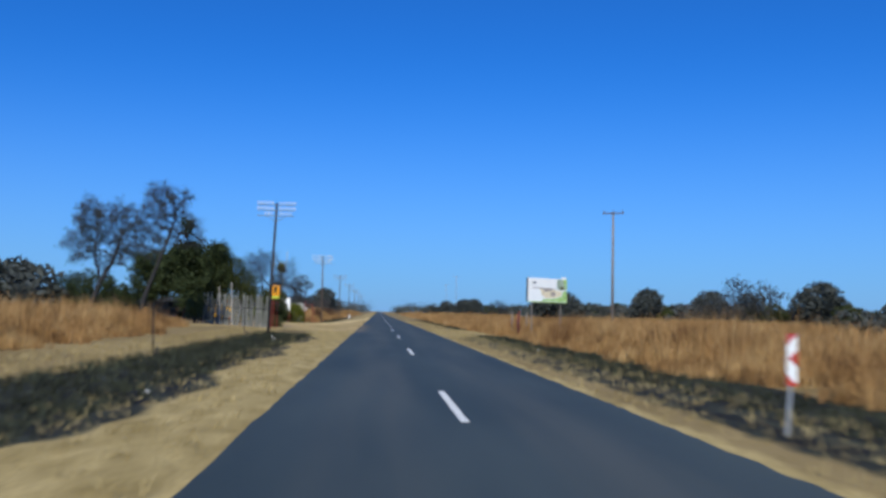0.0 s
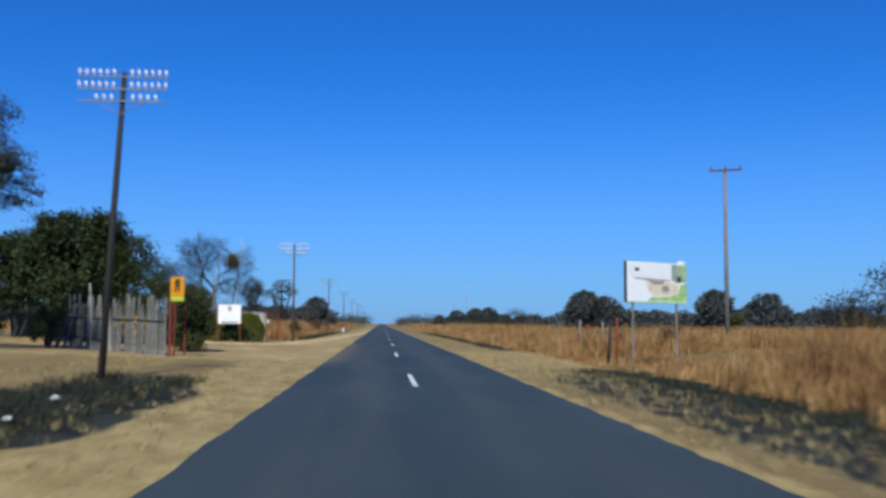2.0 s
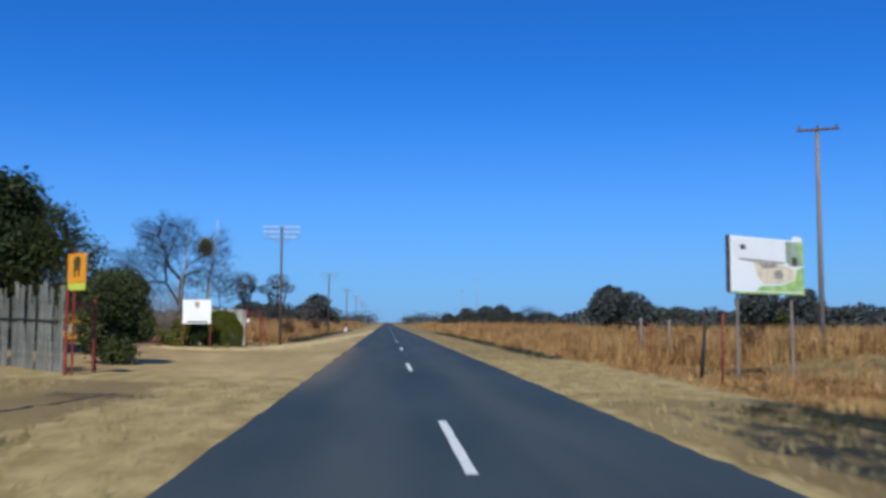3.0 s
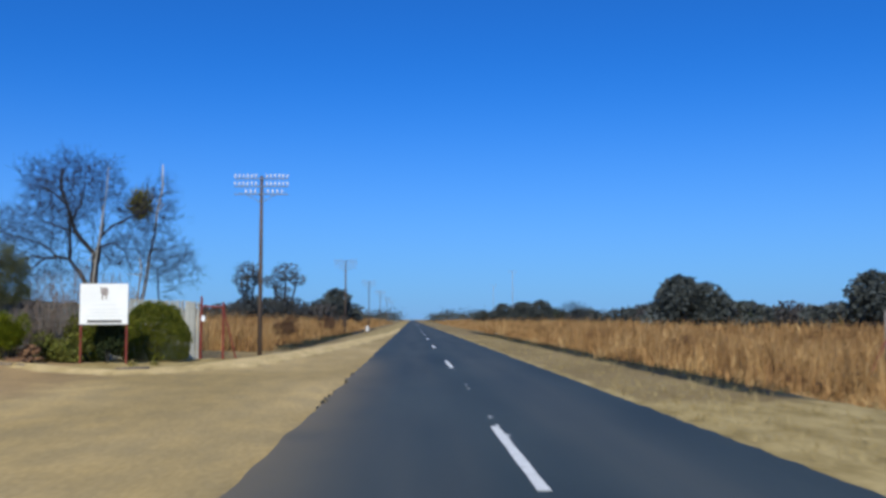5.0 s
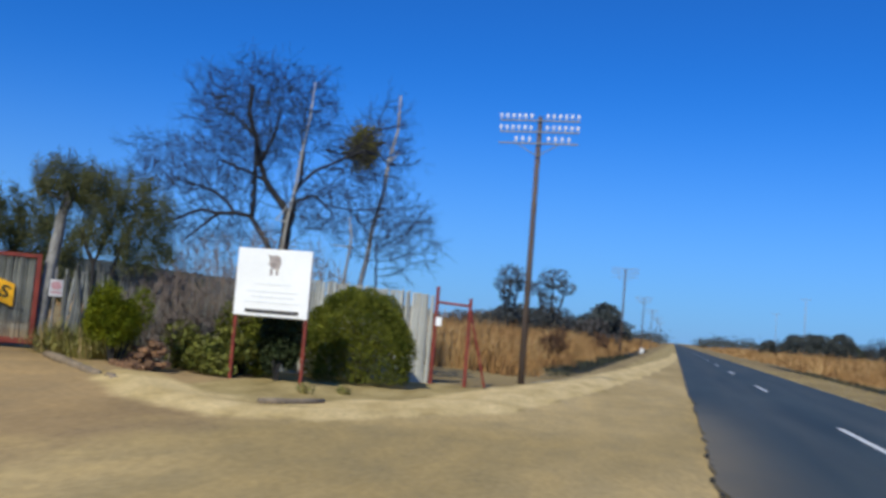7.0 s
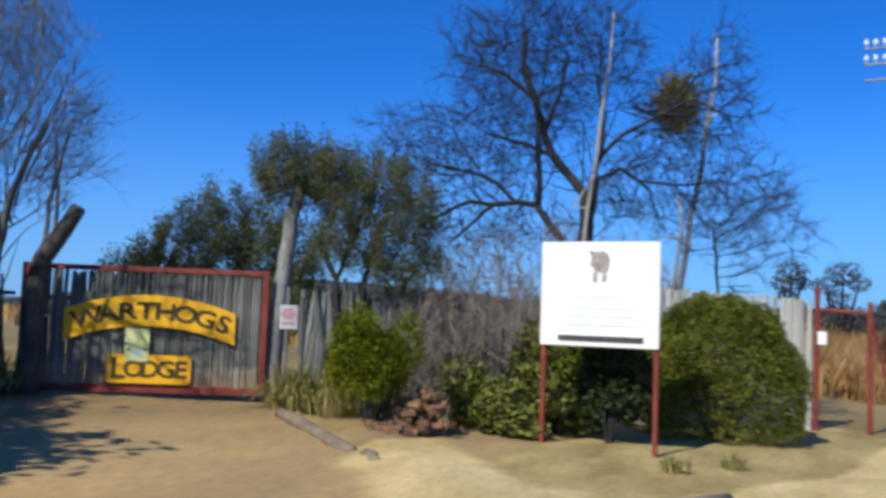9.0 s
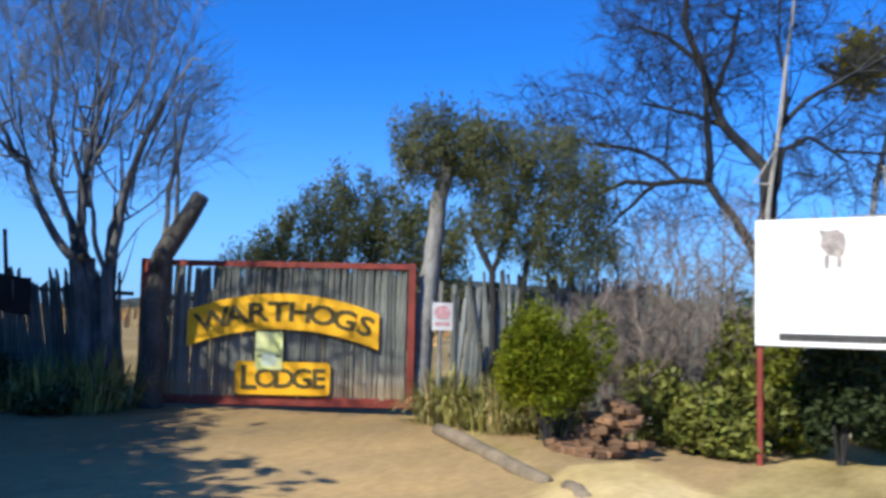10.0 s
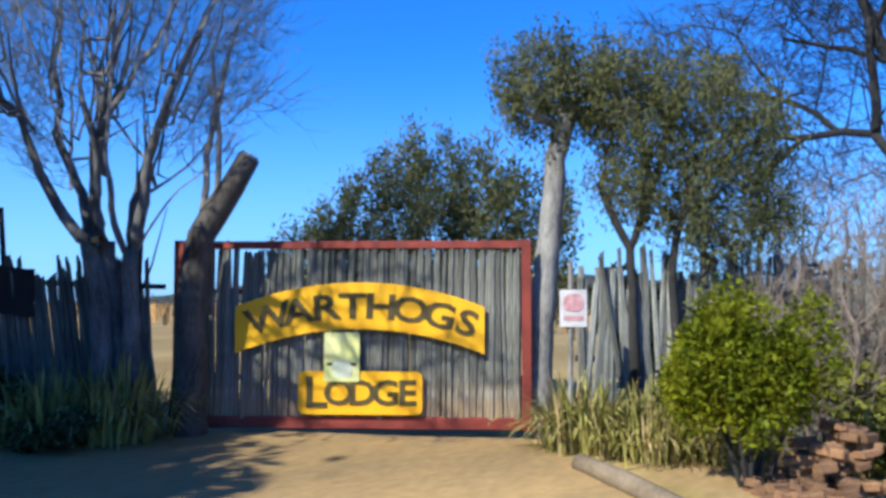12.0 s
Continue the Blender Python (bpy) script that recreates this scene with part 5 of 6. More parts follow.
crown_tree("coppice_tree", CB, "bare tree with dark trunks and pale ascending branches", 131,
           [(0.13, 0.085, along_gate(CB, [(-0.2, 0.3), (-0.2, 1.2), (-0.25, 1.9), (-0.38, 2.36)])),
            (0.11, 0.08, along_gate(CB, [(-0.02, 0.3), (-0.1, 1.2), (-0.19, 1.9), (-0.24, 2.36)], -0.12)),
            (0.105, 0.075, along_gate(CB, [(0.14, 0.3), (0.1, 1.2), (0.07, 1.94), (0.06, 2.26)], 0.05)),
            (0.06, 0.03, along_gate(CB, [(-0.42, 2.38), (-0.59, 2.58), (-0.79, 2.99), (-0.88, 3.22), (-0.98, 3.54), (-1.06, 3.64)], 0, 0.12)),
            (0.03, 0.016, along_gate(CB, [(-1.06, 3.64), (-1.17, 3.91), (-1.29, 4.14), (-1.32, 4.48), (-1.33, 4.71)], 0.2, 0.1)),
            (0.024, 0.013, along_gate(CB, [(-0.98, 3.54), (-1.22, 3.76), (-1.46, 3.97)], 0.15, 0.1)),
            (0.022, 0.012, along_gate(CB, [(-1.06, 3.6), (-1.25, 3.61), (-1.45, 3.64)], 0.15, -0.1)),
            (0.055, 0.017, along_gate(CB, [(-0.4, 2.39), (-0.41, 2.54), (-0.48, 2.81), (-0.72, 3.26), (-0.8, 3.41), (-0.77, 3.71), (-0.88, 4.17), (-0.83, 4.48), (-0.86, 4.86)], 0, -0.12)),
            (0.062, 0.018, along_gate(CB, [(-0.32, 2.36), (-0.35, 2.62), (-0.33, 2.88), (-0.29, 3.26), (-0.25, 3.71), (-0.18, 3.9), (-0.15, 4.28), (-0.01, 4.62), (-0.02, 4.85)], -0.08, 0.05)),
            (0.03, 0.016, along_gate(CB, [(-0.32, 3.03), (-0.43, 3.63), (-0.49, 4.05), (-0.42, 4.4), (-0.36, 4.74)], -0.1, -0.15)),
            (0.034, 0.017, along_gate(CB, [(-0.29, 3.26), (-0.1, 3.56), (0.07, 3.82), (0.2, 4.01), (0.39, 4.2), (0.57, 4.57), (0.62, 4.84)], -0.05, 0.15)),
            (0.015, 0.007, along_gate(CB, [(-0.29, 3.26), (-0.05, 3.33), (0.21, 3.48)], -0.05, 0.2)),
            (0.05, 0.016, along_gate(CB, [(-0.17, 2.36), (-0.22, 2.58), (-0.24, 2.88), (-0.23, 3.22), (-0.38, 3.8), (-0.3, 4.5)], 0.08, 0.1)),
            (0.02, 0.013, along_gate(CB, [(-0.51, 3.98), (-0.63, 4.28), (-0.72, 4.63)], -0.4, -0.1)),
            (0.025, 0.014, along_gate(CB, [(-0.25, 3.71), (-0.13, 4.16), (-0.12, 4.54), (-0.11, 4.85)], -0.05, -0.1)),
            (0.024, 0.014, along_gate(CB, [(-0.14, 3.9), (0.04, 4.35), (0.18, 4.73)], 0.05, 0.1)),
            (0.036, 0.014, along_gate(CB, [(0.03, 2.25), (-0.09, 2.58), (-0.07, 2.84), (-0.11, 3.14), (-0.02, 3.7), (0.05, 4.3)], 0.05, 0.2)),
            (0.058, 0.018, along_gate(CB, [(0.08, 2.28), (0.06, 2.58), (0.11, 2.95), (0.2, 3.22), (0.21, 3.4), (0.34, 3.7), (0.39, 3.93), (0.46, 4.16)], 0.05, -0.1)),
            (0.06, 0.018, along_gate(CB, [(0.12, 2.32), (0.21, 2.73), (0.25, 3.14), (0.33, 3.33), (0.47, 3.74), (0.69, 4.19), (0.84, 4.46), (1.1, 4.83)], 0.05, 0.08)),
            (0.016, 0.008, along_gate(CB, [(0.14, 2.25), (0.3, 2.54), (0.49, 2.77), (0.69, 2.93)], 0.05, 0.1)),
            (0.017, 0.009, along_gate(CB, [(0.2, 2.84), (0.45, 3.03), (0.67, 3.25)], 0.08, -0.2))] + SIDE,
           [(*along_gate(CB, [(-1.2, 4.4)])[0], 0.75, 0.8, 1), (*along_gate(CB, [(-0.5, 4.5)])[0], 0.75, 0.9, 1.2), (*along_gate(CB, [(0.2, 4.5)])[0], 0.75, 0.9, 1.15), (*along_gate(CB, [(0.85, 4.3)])[0], 0.65, 0.7, 0.95), (*along_gate(CB, [(-0.3, 5.6)])[0], 1.3, 1.3, 0.85), (*along_gate(CB, [(-1.6, 3.6)])[0], 0.5, 0.6, 0.55), (*along_gate(CB, [(0.65, 3.3)])[0], 0.5, 0.5, 0.45), (*along_gate(CB, [(1.35, 3.7)])[0], 0.35, 0.4, 0.3), (*along_gate(CB, [(-0.75, 3.2)])[0], 0.4, 0.5, 0.4)],
           3400, BARK_ASH, TWIG_PALE, step=0.13, near=0.14, up=0.3, tip=0.0038, power=2.9, twigs=3.2, twig_len=0.5, split=0.03, limit=6.5, forked=True)
tp = Vector(along_gate(CB, [(-1.5, 0.0)], -0.6)[0])
fp = thing("fence_post", place(tp.x, tp.y), "thin dark post rising above the pole fence", "post", "thin fence posts")
part("shaft", Mesh().tube([(0.06, 0.03, -0.1), (0.02, 0.01, 1.2), (-0.05, -0.03, 2.17)], [0.032, 0.03, 0.026], 7), POLE_TAR, fp, smooth=True)
stump = thing("sawn_trunk", by_gate(3.27, 0.38), "thick leaning sawn-off trunk standing at the gate", "tree trunk")
part("trunk", Mesh().tube([(0, 0, -0.15), (-0.03, 0.0, 0.3), (0.01, 0.01, 0.7), (-0.02, 0.0, 1.1), (0.04, 0.02, 1.55), (0.07, 0.06, 1.9), (0.19, 0.13, 2.13), (0.31, 0.22, 2.36), (0.45, 0.31, 2.66)], [0.21, 0.17, 0.165, 0.145, 0.15, 0.135, 0.135, 0.12, 0.11], 14), BARK_MID, stump, smooth=True)
part("sawn_face", Mesh().tube([(0.448, 0.308, 2.656), (0.462, 0.318, 2.686)], [0.095, 0.09], 14), BARK_GREY, stump, "weathered grey sawn face")
part("branch_stub", Mesh().tube([(0.02, 0, 1.62), (0.2, -0.12, 1.8), (0.26, -0.16, 1.95)], [0.06, 0.045, 0.035], 8), BARK_MID, stump)
for line, rads in (([(0.07, 0.05, 1.99), (0.12, 0.07, 2.4), (0.11, 0.07, 2.67), (0.16, 0.1, 2.93), (0.22, 0.14, 3.27), (0.28, 0.18, 3.66), (0.38, 0.25, 4.07)], [0.04, 0.034, 0.032, 0.03, 0.026, 0.018, 0.008]), ([(0.2, 0.13, 2.29), (0.21, 0.14, 2.55), (0.21, 0.14, 2.89), (0.19, 0.12, 3.16), (0.15, 0.09, 3.66), (0.22, 0.14, 3.96), (0.25, 0.16, 4.42)], [0.034, 0.03, 0.027, 0.024, 0.018, 0.013, 0.006])):
    part("regrowth_stem", Mesh().tube(line, rads, 7), BARK_GREY, stump, "slim grey regrowth stem")
sap = thing("thin_sapling", by_gate(3.75, 0.5), "thin bare sapling beside the sawn trunk", "tree")
part("trunk", Mesh().tube([(0, 0, -0.1), (0.03, 0, 0.7), (0.0, 0.02, 1.4), (0.05, 0.02, 2.2), (0.02, 0.05, 3.0)], [0.032, 0.028, 0.022, 0.015, 0.006], 7), BARK_DARK, sap, smooth=True)
for z, dx, dy in ((1.3, 0.3, 0.1), (1.7, -0.25, 0.15), (2.1, 0.22, -0.2)):
    part("branch", Mesh().tube([(0.02, 0.01, z), (dx * 0.5, dy * 0.5, z + 0.3), (dx, dy, z + 0.85)], [0.014, 0.01, 0.004], 5), BARK_DARK, sap)

crown_tree("evergreen_tree", (-16.42, 87.62), "evergreen tree with a stout pale trunk at the gate post", 141,
           [(0.155, 0.10, [(-16.44, 87.6, 0.3), (-16.46, 87.62, 1.2), (-16.38, 87.68, 2.3), (-16.3, 87.74, 3.3), (-16.2, 87.8, 3.7)]), (0.045, 0.035, [(-16.3, 87.74, 3.55), (-16.62, 87.55, 3.74)])],
           [(-16.25, 87.76, 3.92, 0.6, 0.6, 0.5), (-16.58, 87.6, 3.85, 0.4, 0.45, 0.4), (-15.75, 88.05, 3.95, 0.55, 0.6, 0.5), (-16.78, 87.5, 4.05, 0.15, 0.18, 0.4), (-16.32, 87.72, 4.2, 0.2, 0.22, 0.44), (-15.9, 87.95, 4.25, 0.2, 0.22, 0.44), (-16.5, 87.6, 3.55, 0.3, 0.35, 0.25)],
           540, BARK_GREY, TWIG, LEAF_FINE, step=0.12, near=0.16, tip=0.004, twigs=0.8, twig_len=0.22, leaf_spread=0.062, leaf_size=0.031, per=80, flat=1.9, slim=0.3, rise=1.3)
crown_tree("evergreen_tree", (-15.6, 88.05), "evergreen tree with slim forked stems beside the gate", 142,
           [(0.06, 0.04, [(-15.58, 88.0, 0.3), (-15.67, 88.06, 2.3), (-15.94, 87.93, 2.95)]), (0.04, 0.03, [(-15.67, 88.06, 2.3), (-15.4, 88.1, 3.0), (-15.3, 88.2, 3.5)]), (0.055, 0.035, [(-15.22, 88.2, 0.3), (-15.3, 88.23, 2.2), (-15.05, 88.3, 3.2)])],
           [(-15.0, 88.35, 3.75, 0.65, 0.7, 0.5), (-14.6, 88.5, 3.3, 0.55, 0.6, 0.55), (-15.5, 88.15, 3.3, 0.6, 0.6, 0.5), (-15.1, 88.3, 2.85, 0.5, 0.5, 0.4), (-14.5, 88.6, 2.75, 0.45, 0.5, 0.4), (-15.2, 88.28, 4.05, 0.2, 0.22, 0.44), (-14.75, 88.45, 3.9, 0.2, 0.22, 0.44), (-14.4, 88.6, 3.65, 0.2, 0.22, 0.4), (-15.9, 88.0, 3.5, 0.4, 0.45, 0.35), (-15.3, 88.2, 2.75, 0.6, 0.55, 0.4), (-14.75, 88.45, 2.5, 0.5, 0.5, 0.35), (-15.75, 88.05, 2.95, 0.4, 0.45, 0.35)],
           850, BARK_DARK, TWIG, LEAF_FINE, step=0.13, near=0.17, tip=0.004, twigs=0.8, twig_len=0.22, leaf_spread=0.062, leaf_size=0.031, per=80, flat=1.9, slim=0.3, rise=1.3)
crown_tree("evergreen_tree", (-19.1, 89.3), "broad dark evergreen tree inside the lodge grounds", 143,
           [(0.12, 0.08, [(-19.1, 89.3, 0.3), (-19.1, 89.3, 1.8)]), (0.09, 0.06, [(-19.6, 89.0, 0.3), (-19.7, 88.9, 1.7)])],
           [(-19.3, 89.3, 3.0, 0.9, 0.9, 1.1), (-18.5, 89.8, 2.95, 0.8, 0.7, 1.0), (-20.1, 88.6, 2.4, 0.8, 0.75, 0.8), (-17.8, 90.1, 2.7, 0.65, 0.65, 0.9), (-18.0, 90.0, 1.9, 0.8, 0.7, 0.6), (-19.2, 89.3, 2.0, 0.9, 0.8, 0.6), (-20.45, 88.4, 2.1, 0.7, 0.6, 0.6), (-20.0, 88.7, 2.75, 0.6, 0.5, 0.5), (-19.45, 89.3, 3.85, 0.2, 0.2, 0.35), (-18.6, 89.7, 3.75, 0.2, 0.2, 0.35), (-20.0, 88.9, 3.2, 0.3, 0.3, 0.35)],
           1150, BARK_DARK, TWIG, LEAF_FINE, step=0.18, near=0.24, tip=0.005, twigs=0.5, twig_len=0.25, leaf_spread=0.075, leaf_size=0.042, per=95, flat=1.8, hollow=0.3, slim=0.3, rise=1.3)

# ---- the garden before the fence ----
clump_bush("green_shrub", place(-14.03, 86.64), "bright yellow-green leafy shrub on bare stems", 151, (0.92, 0.9, 1.6), LEAF_BRIGHT, 0.028, 20000, "shrub", 8, 18, low=0.36)
dome_bush("clipped_bush", place(-10.55, 90.75), "large rounded green bush beside the white board", 152, (1.25, 1.1, 2.1), LEAF_BUSH, 0.029, 52000)
clump_bush("garden_bush", place(-12.55, 89.1), "loose green bush behind the white board", 153, (1.2, 1.0, 1.7), LEAF_BUSH, 0.045, 10000, "bush", 8, 18, low=-0.4)
clump_bush("garden_bush", place(-12.95, 88.25), "low yellow-green broadleaved shrub by the bricks", 154, (1.45, 1.0, 1.05), LEAF_YELLOW, 0.055, 6000, "shrub", 7, 16, low=-0.4)
# LEAF_DARK here stands for the board's shadow on the bush behind it
clump_bush("garden_bush", place(-11.5, 88.5), "bush behind the white board, the board's shade in its leaf colour", 155, (0.85, 0.5, 1.6), LEAF_DARK, 0.06, 14000, "bush", 6, 12)
clump_bush("garden_bush", place(-15.0, 87.75), "low green garden shrub against the fence", 156, (0.9, 0.7, 1.05), LEAF_OLIVE, 0.045, 4200, "shrub", 6, 9)
for k, (u, off, size) in enumerate(((4.1, 1.35, (0.75, 0.5, 0.34)), (5.0, 1.6, (0.9, 0.55, 0.4)), (6.1, 1.5, (1.0, 0.6, 0.5)))):
    clump_bush("garden_bush", by_gate(u, off), "low dark weedy bush before the pole fence", 401 + k, size, LEAF_DARK, 0.035, 2600, "weeds", 6, 9, low=-0.3, group="weeds before the pole fence")
clump_bush("garden_bush", by_gate(5.6, 0.7), "dark shrub against the pole fence", 157, (1.6, 1.0, 0.8), LEAF_DARK, 0.05, 2600, "shrub", 6, 9)
BEHIND = "tall dry grey-brown shrub behind the garden fence"
for k, (sx, sy, top, lab) in enumerate(((-13.85, 88.25, 2.3, "dry reddish-grey twiggy shrub in the garden"), (-13.2, 88.95, 2.4, "dense dry twiggy shrub before the fence"), (-14.6, 88.5, 1.9, "low dry twiggy shrub before the fence"),
                                         (-14.3, 90.6, 3.25, BEHIND), (-13.3, 91.5, 3.45, BEHIND), (-12.3, 92.4, 3.2, BEHIND), (-15.2, 89.9, 2.9, BEHIND))):
    sz = h(sx, sy)
    crown_tree("dry_shrub", (sx, sy), lab, 291 + k,
               [(0.025, 0.012, [(sx + 0.12 * math.cos(i), sy + 0.12 * math.sin(i), sz), (sx + 0.45 * math.cos(i), sy + 0.45 * math.sin(i), sz + top * 0.45)]) for i in (0.3, 1.6, 2.9, 4.2, 5.5)],
               [(sx, sy, top * 0.62, 0.9, 0.8, top * 0.42)], 1000, TWIG_DRY, TWIG_DRY, step=0.14, near=0.15, up=0.12, tip=0.0048, twigs=4.0, twig_len=0.32, split=0.02, limit=4.5, category="shrub")


def grass_clump(where, label, seed, count, tall, spread, material):
    """Strap leaves rising from a wide root and arching over, the long ones back to the ground."""
    r = np.random.default_rng(seed)
    root = thing("grass_clump", where, label, "grass clump", "garden grass clumps")
    green, dry = Mesh(), Mesh()
    for i in range(count):
        m = dry if i % 4 == 0 else green
        a, ln = r.uniform(0, 2 * np.pi), tall * r.uniform(0.6, 1.15)
        bow = r.uniform(0.15, 1.0)
        d = np.array([math.cos(a), math.sin(a), 0])
        s = np.array([-d[1], d[0], 0]) * r.uniform(0.005, 0.013)
        b = d * r.uniform(0, spread) + np.array([*r.normal(0, spread * 0.4, 2), 0])
        rows = []
        for f, wd in ((0, 0.8), (0.3, 1.0), (0.55, 1.0), (0.8, 0.75), (1.0, 0.1)):
            p = b + d * bow * ln * 0.75 * f ** 1.3 + np.array([0, 0, ln * (f - bow * 0.85 * f ** 2.5)])
            rows += [p - s * wd, p + s * wd]
        m.add(rows, [(k, k + 1, k + 3, k + 2) for k in (0, 2, 4, 6)])
    part("green_foliage", green, material, root)
    part("dry_foliage", dry, GRASS_SHORT, root, "dry straw-coloured blades")


grass_clump(by_gate(-0.45, 0.4), "arching yellow-green grass clump by the gate post", 161, 520, 0.85, 0.28, GRASS_GREEN)
grass_clump(by_gate(-1.05, 0.55), "arching olive grass clump at the driveway's edge", 162, 600, 0.8, 0.34, GRASS_GREEN)
grass_clump(by_gate(-1.7, 0.5), "arching olive grass clump before the garden fence", 168, 420, 0.7, 0.32, GRASS_GREEN)
grass_clump(by_gate(3.8, 0.8), "yellow-green grass clump under the bare tree", 163, 620, 0.85, 0.33, GRASS_GREEN)
grass_clump(by_gate(4.4, 0.9), "tall yellow-green grass clump by the pole fence", 164, 620, 0.75, 0.4, GRASS_GREEN)
grass_clump(by_gate(5.1, 0.8), "dark weedy grass clump along the pole fence", 165, 420, 0.6, 0.45, GRASS_GREEN)
grass_clump(place(-10.2, 86.85), "small grey-green grass tuft in the sand", 166, 90, 0.3, 0.1, GRASS_GREEN)
grass_clump(place(-9.7, 87.6), "small grey-green grass tuft in the sand", 167, 70, 0.25, 0.1, GRASS_GREEN)

# brick rubble
bricks = thing("brick_pile", place(-13.57, 86.84, -0.05), "heap of broken red bricks stacked beside the shrub", "bricks", rz=60.0)
bm_brick = Mesh().box((0, 0, 0), (0.21, 0.10, 0.07), bevel=0.009).data("brick")
bm_brick.materials.append(BRICK)
r = np.random.default_rng(17)
for i in range(110):
    u, v = r.uniform(-0.55, 0.42), r.uniform(-1, 1)
    top = 0.2 + 0.42 * smooth01(u, -0.35, 0.2)
    z = 0.03 + top * r.uniform(0, 1) ** 0.7
    v *= 0.34 - 0.2 * z
    ob = part("brick", bm_brick, BRICK, bricks)
    ob.matrix_basis = pose(u, v, z, r.uniform(-12, 12), r.uniform(-12, 12), r.normal(0, 40)) @ Matrix.Diagonal((r.uniform(0.55, 1.05), r.uniform(0.8, 1.1), r.uniform(0.8, 1.15), 1))


def rock(where, size, label, seed, material=STONE):
    bm = bmesh.new()
    bmesh.ops.create_icosphere(bm, subdivisions=2, radius=1)
    for v in bm.verts:
        v.co *= 1 + 0.25 * noise.noise(v.co * 1.4 + Vector((seed, 0, 0)))
        v.co = Vector((v.co.x * size[0], v.co.y * size[1], v.co.z * size[2]))
    me = bpy.data.meshes.new("stone")
    bm.to_mesh(me)
    bm.free()
    me.materials.append(material)
    ob = new("stone", me)
    ob.location = (where[0], where[1], where[2] + size[2] * 0.6)
    return tagged(ob, label, "stone", "stones")


rock(place(-13.5, 86.26), (0.13, 0.1, 0.05), "pale grey stone before the brick heap", 3)
rock(place(-7.3, 186), (0.22, 0.22, 0.45), "whitewashed marker stone on the road verge", 5, PAINT_WHITE)
for k, (x, y, size) in enumerate(((-7.12, 39.18, (0.1, 0.08, 0.06)), (-6.58, 35.39, (0.08, 0.07, 0.05)), (5.89, 28.32, (0.09, 0.07, 0.05)))):
    rock(place(x, y), size, "small pale stone on the grassy verge", 40 + k, PAINT_WHITE)
rock(place(-5.6, 4.0), (0.07, 0.06, 0.05), "small pale stone on the verge", 6, PAINT_WHITE)


def log_thing(a, b, radius, label):
    root = thing("log", place(*a), label, "log", "edging logs")
    e = Vector((b[0] - a[0], b[1] - a[1], h(*b) - h(*a)))
    pts = [e * f + Vector((0.04 * math.sin(5 * f), 0.04 * math.cos(4 * f), radius * 0.5)) for f in (0, 0.25, 0.5, 0.75, 1)]
    part("trunk", Mesh().tube([p[:] for p in pts], [radius, radius * 1.05, radius * 0.95, radius, radius * 0.85], 9), LOG, root, smooth=True)


log_thing((-15.45, 86.52), (-13.2, 85.0), 0.085, "long dry log edging the garden")
log_thing((-9.95, 84.3), (-9.3, 85.6), 0.065, "short dry log lying on the sand by the board")
log_thing((-13.0, 84.86), (-12.6, 84.56), 0.08, "stub of log at the driveway's edge")

# ---- the white board ----
board = thing("notice_board", place(-11.43, 87.80), "large white notice board on two red posts", "sign", rz=1.5)
BW, B0, B1 = 1.56, 1.49, 2.83
bz = h(-11.43, 87.8)
for sx in (-1, 1):
    part("post", Mesh().box((sx * (BW / 2 - 0.04), 0.03, (B1 - bz) / 2 - 0.15), (0.06, 0.05, B1 - bz + 0.1), bevel=0.006), RED_STEEL, board, "red steel post")
panel = part("panel", Mesh().box((0, -0.015, (B0 + B1) / 2 - bz), (BW, 0.03, B1 - B0), bevel=0.008), BOARD_WHITE, board)
zc = lambda f: B1 - bz - f * (B1 - B0)
part("print_patch", Mesh().prism([(-0.14, zc(0.08)), (-0.06, zc(0.1)), (0.05, zc(0.085)), (0.12, zc(0.12)), (0.14, zc(0.2)), (0.11, zc(0.29)), (0.03, zc(0.3)), (-0.05, zc(0.28)), (-0.12, zc(0.22)), (-0.1, zc(0.15))], -0.036, -0.032), PRINT_BROWN, panel, "faded brown printed patch")
part("print_patch", Mesh().prism(rounded(-0.05, zc(0.34), 0.05, 0.14, 0.02), -0.036, -0.032), PRINT_BROWN, panel)
part("print_patch", Mesh().prism(rounded(0.07, zc(0.34), 0.05, 0.12, 0.02), -0.036, -0.032), PRINT_BROWN, panel)
for f, w in ((0.52, 0.75), (0.63, 1.1), (0.71, 0.9), (0.79, 1.15)):
    part("print_bar", Mesh().box((0.02, -0.034, zc(f)), (w, 0.004, 0.025)), PRINT_GREY, panel)
part("print_bar", Mesh().box((0.03, -0.034, zc(0.925)), (1.12, 0.004, 0.075)), PRINT_DARK, panel, "solid dark printed bar")

# red gate-end frames of the farm fence
def end_frame(where, yaw, label, span=0.85, tall=2.4, plate=False):
    root = thing("fence_end_frame", place(*where), label, "fence post", "red fence frames", rz=yaw)
    part("post", Mesh().tube([(0, 0, -0.1), (0.02, 0, tall)], [0.05, 0.045], 8), RED_STEEL, root)
    part("post", Mesh().tube([(span, 0, -0.1), (span, 0, tall * 0.9)], [0.045, 0.045], 8), RED_STEEL, root)
    part("crossbar", Mesh().tube([(0, 0, tall * 0.84), (span, 0, tall * 0.82)], [0.035, 0.035], 7), RED_STEEL, root)
    part("brace", Mesh().tube([(span, 0, tall * 0.8), (span + 0.5, 0.2, 0.0)], [0.03, 0.03], 7), RED_STEEL, root)
    if plate:
        part("plate", Mesh().box((0.09, -0.06, 1.55), (0.14, 0.012, 0.22), bevel=0.004), BOARD_WHITE, root, "small white plate")


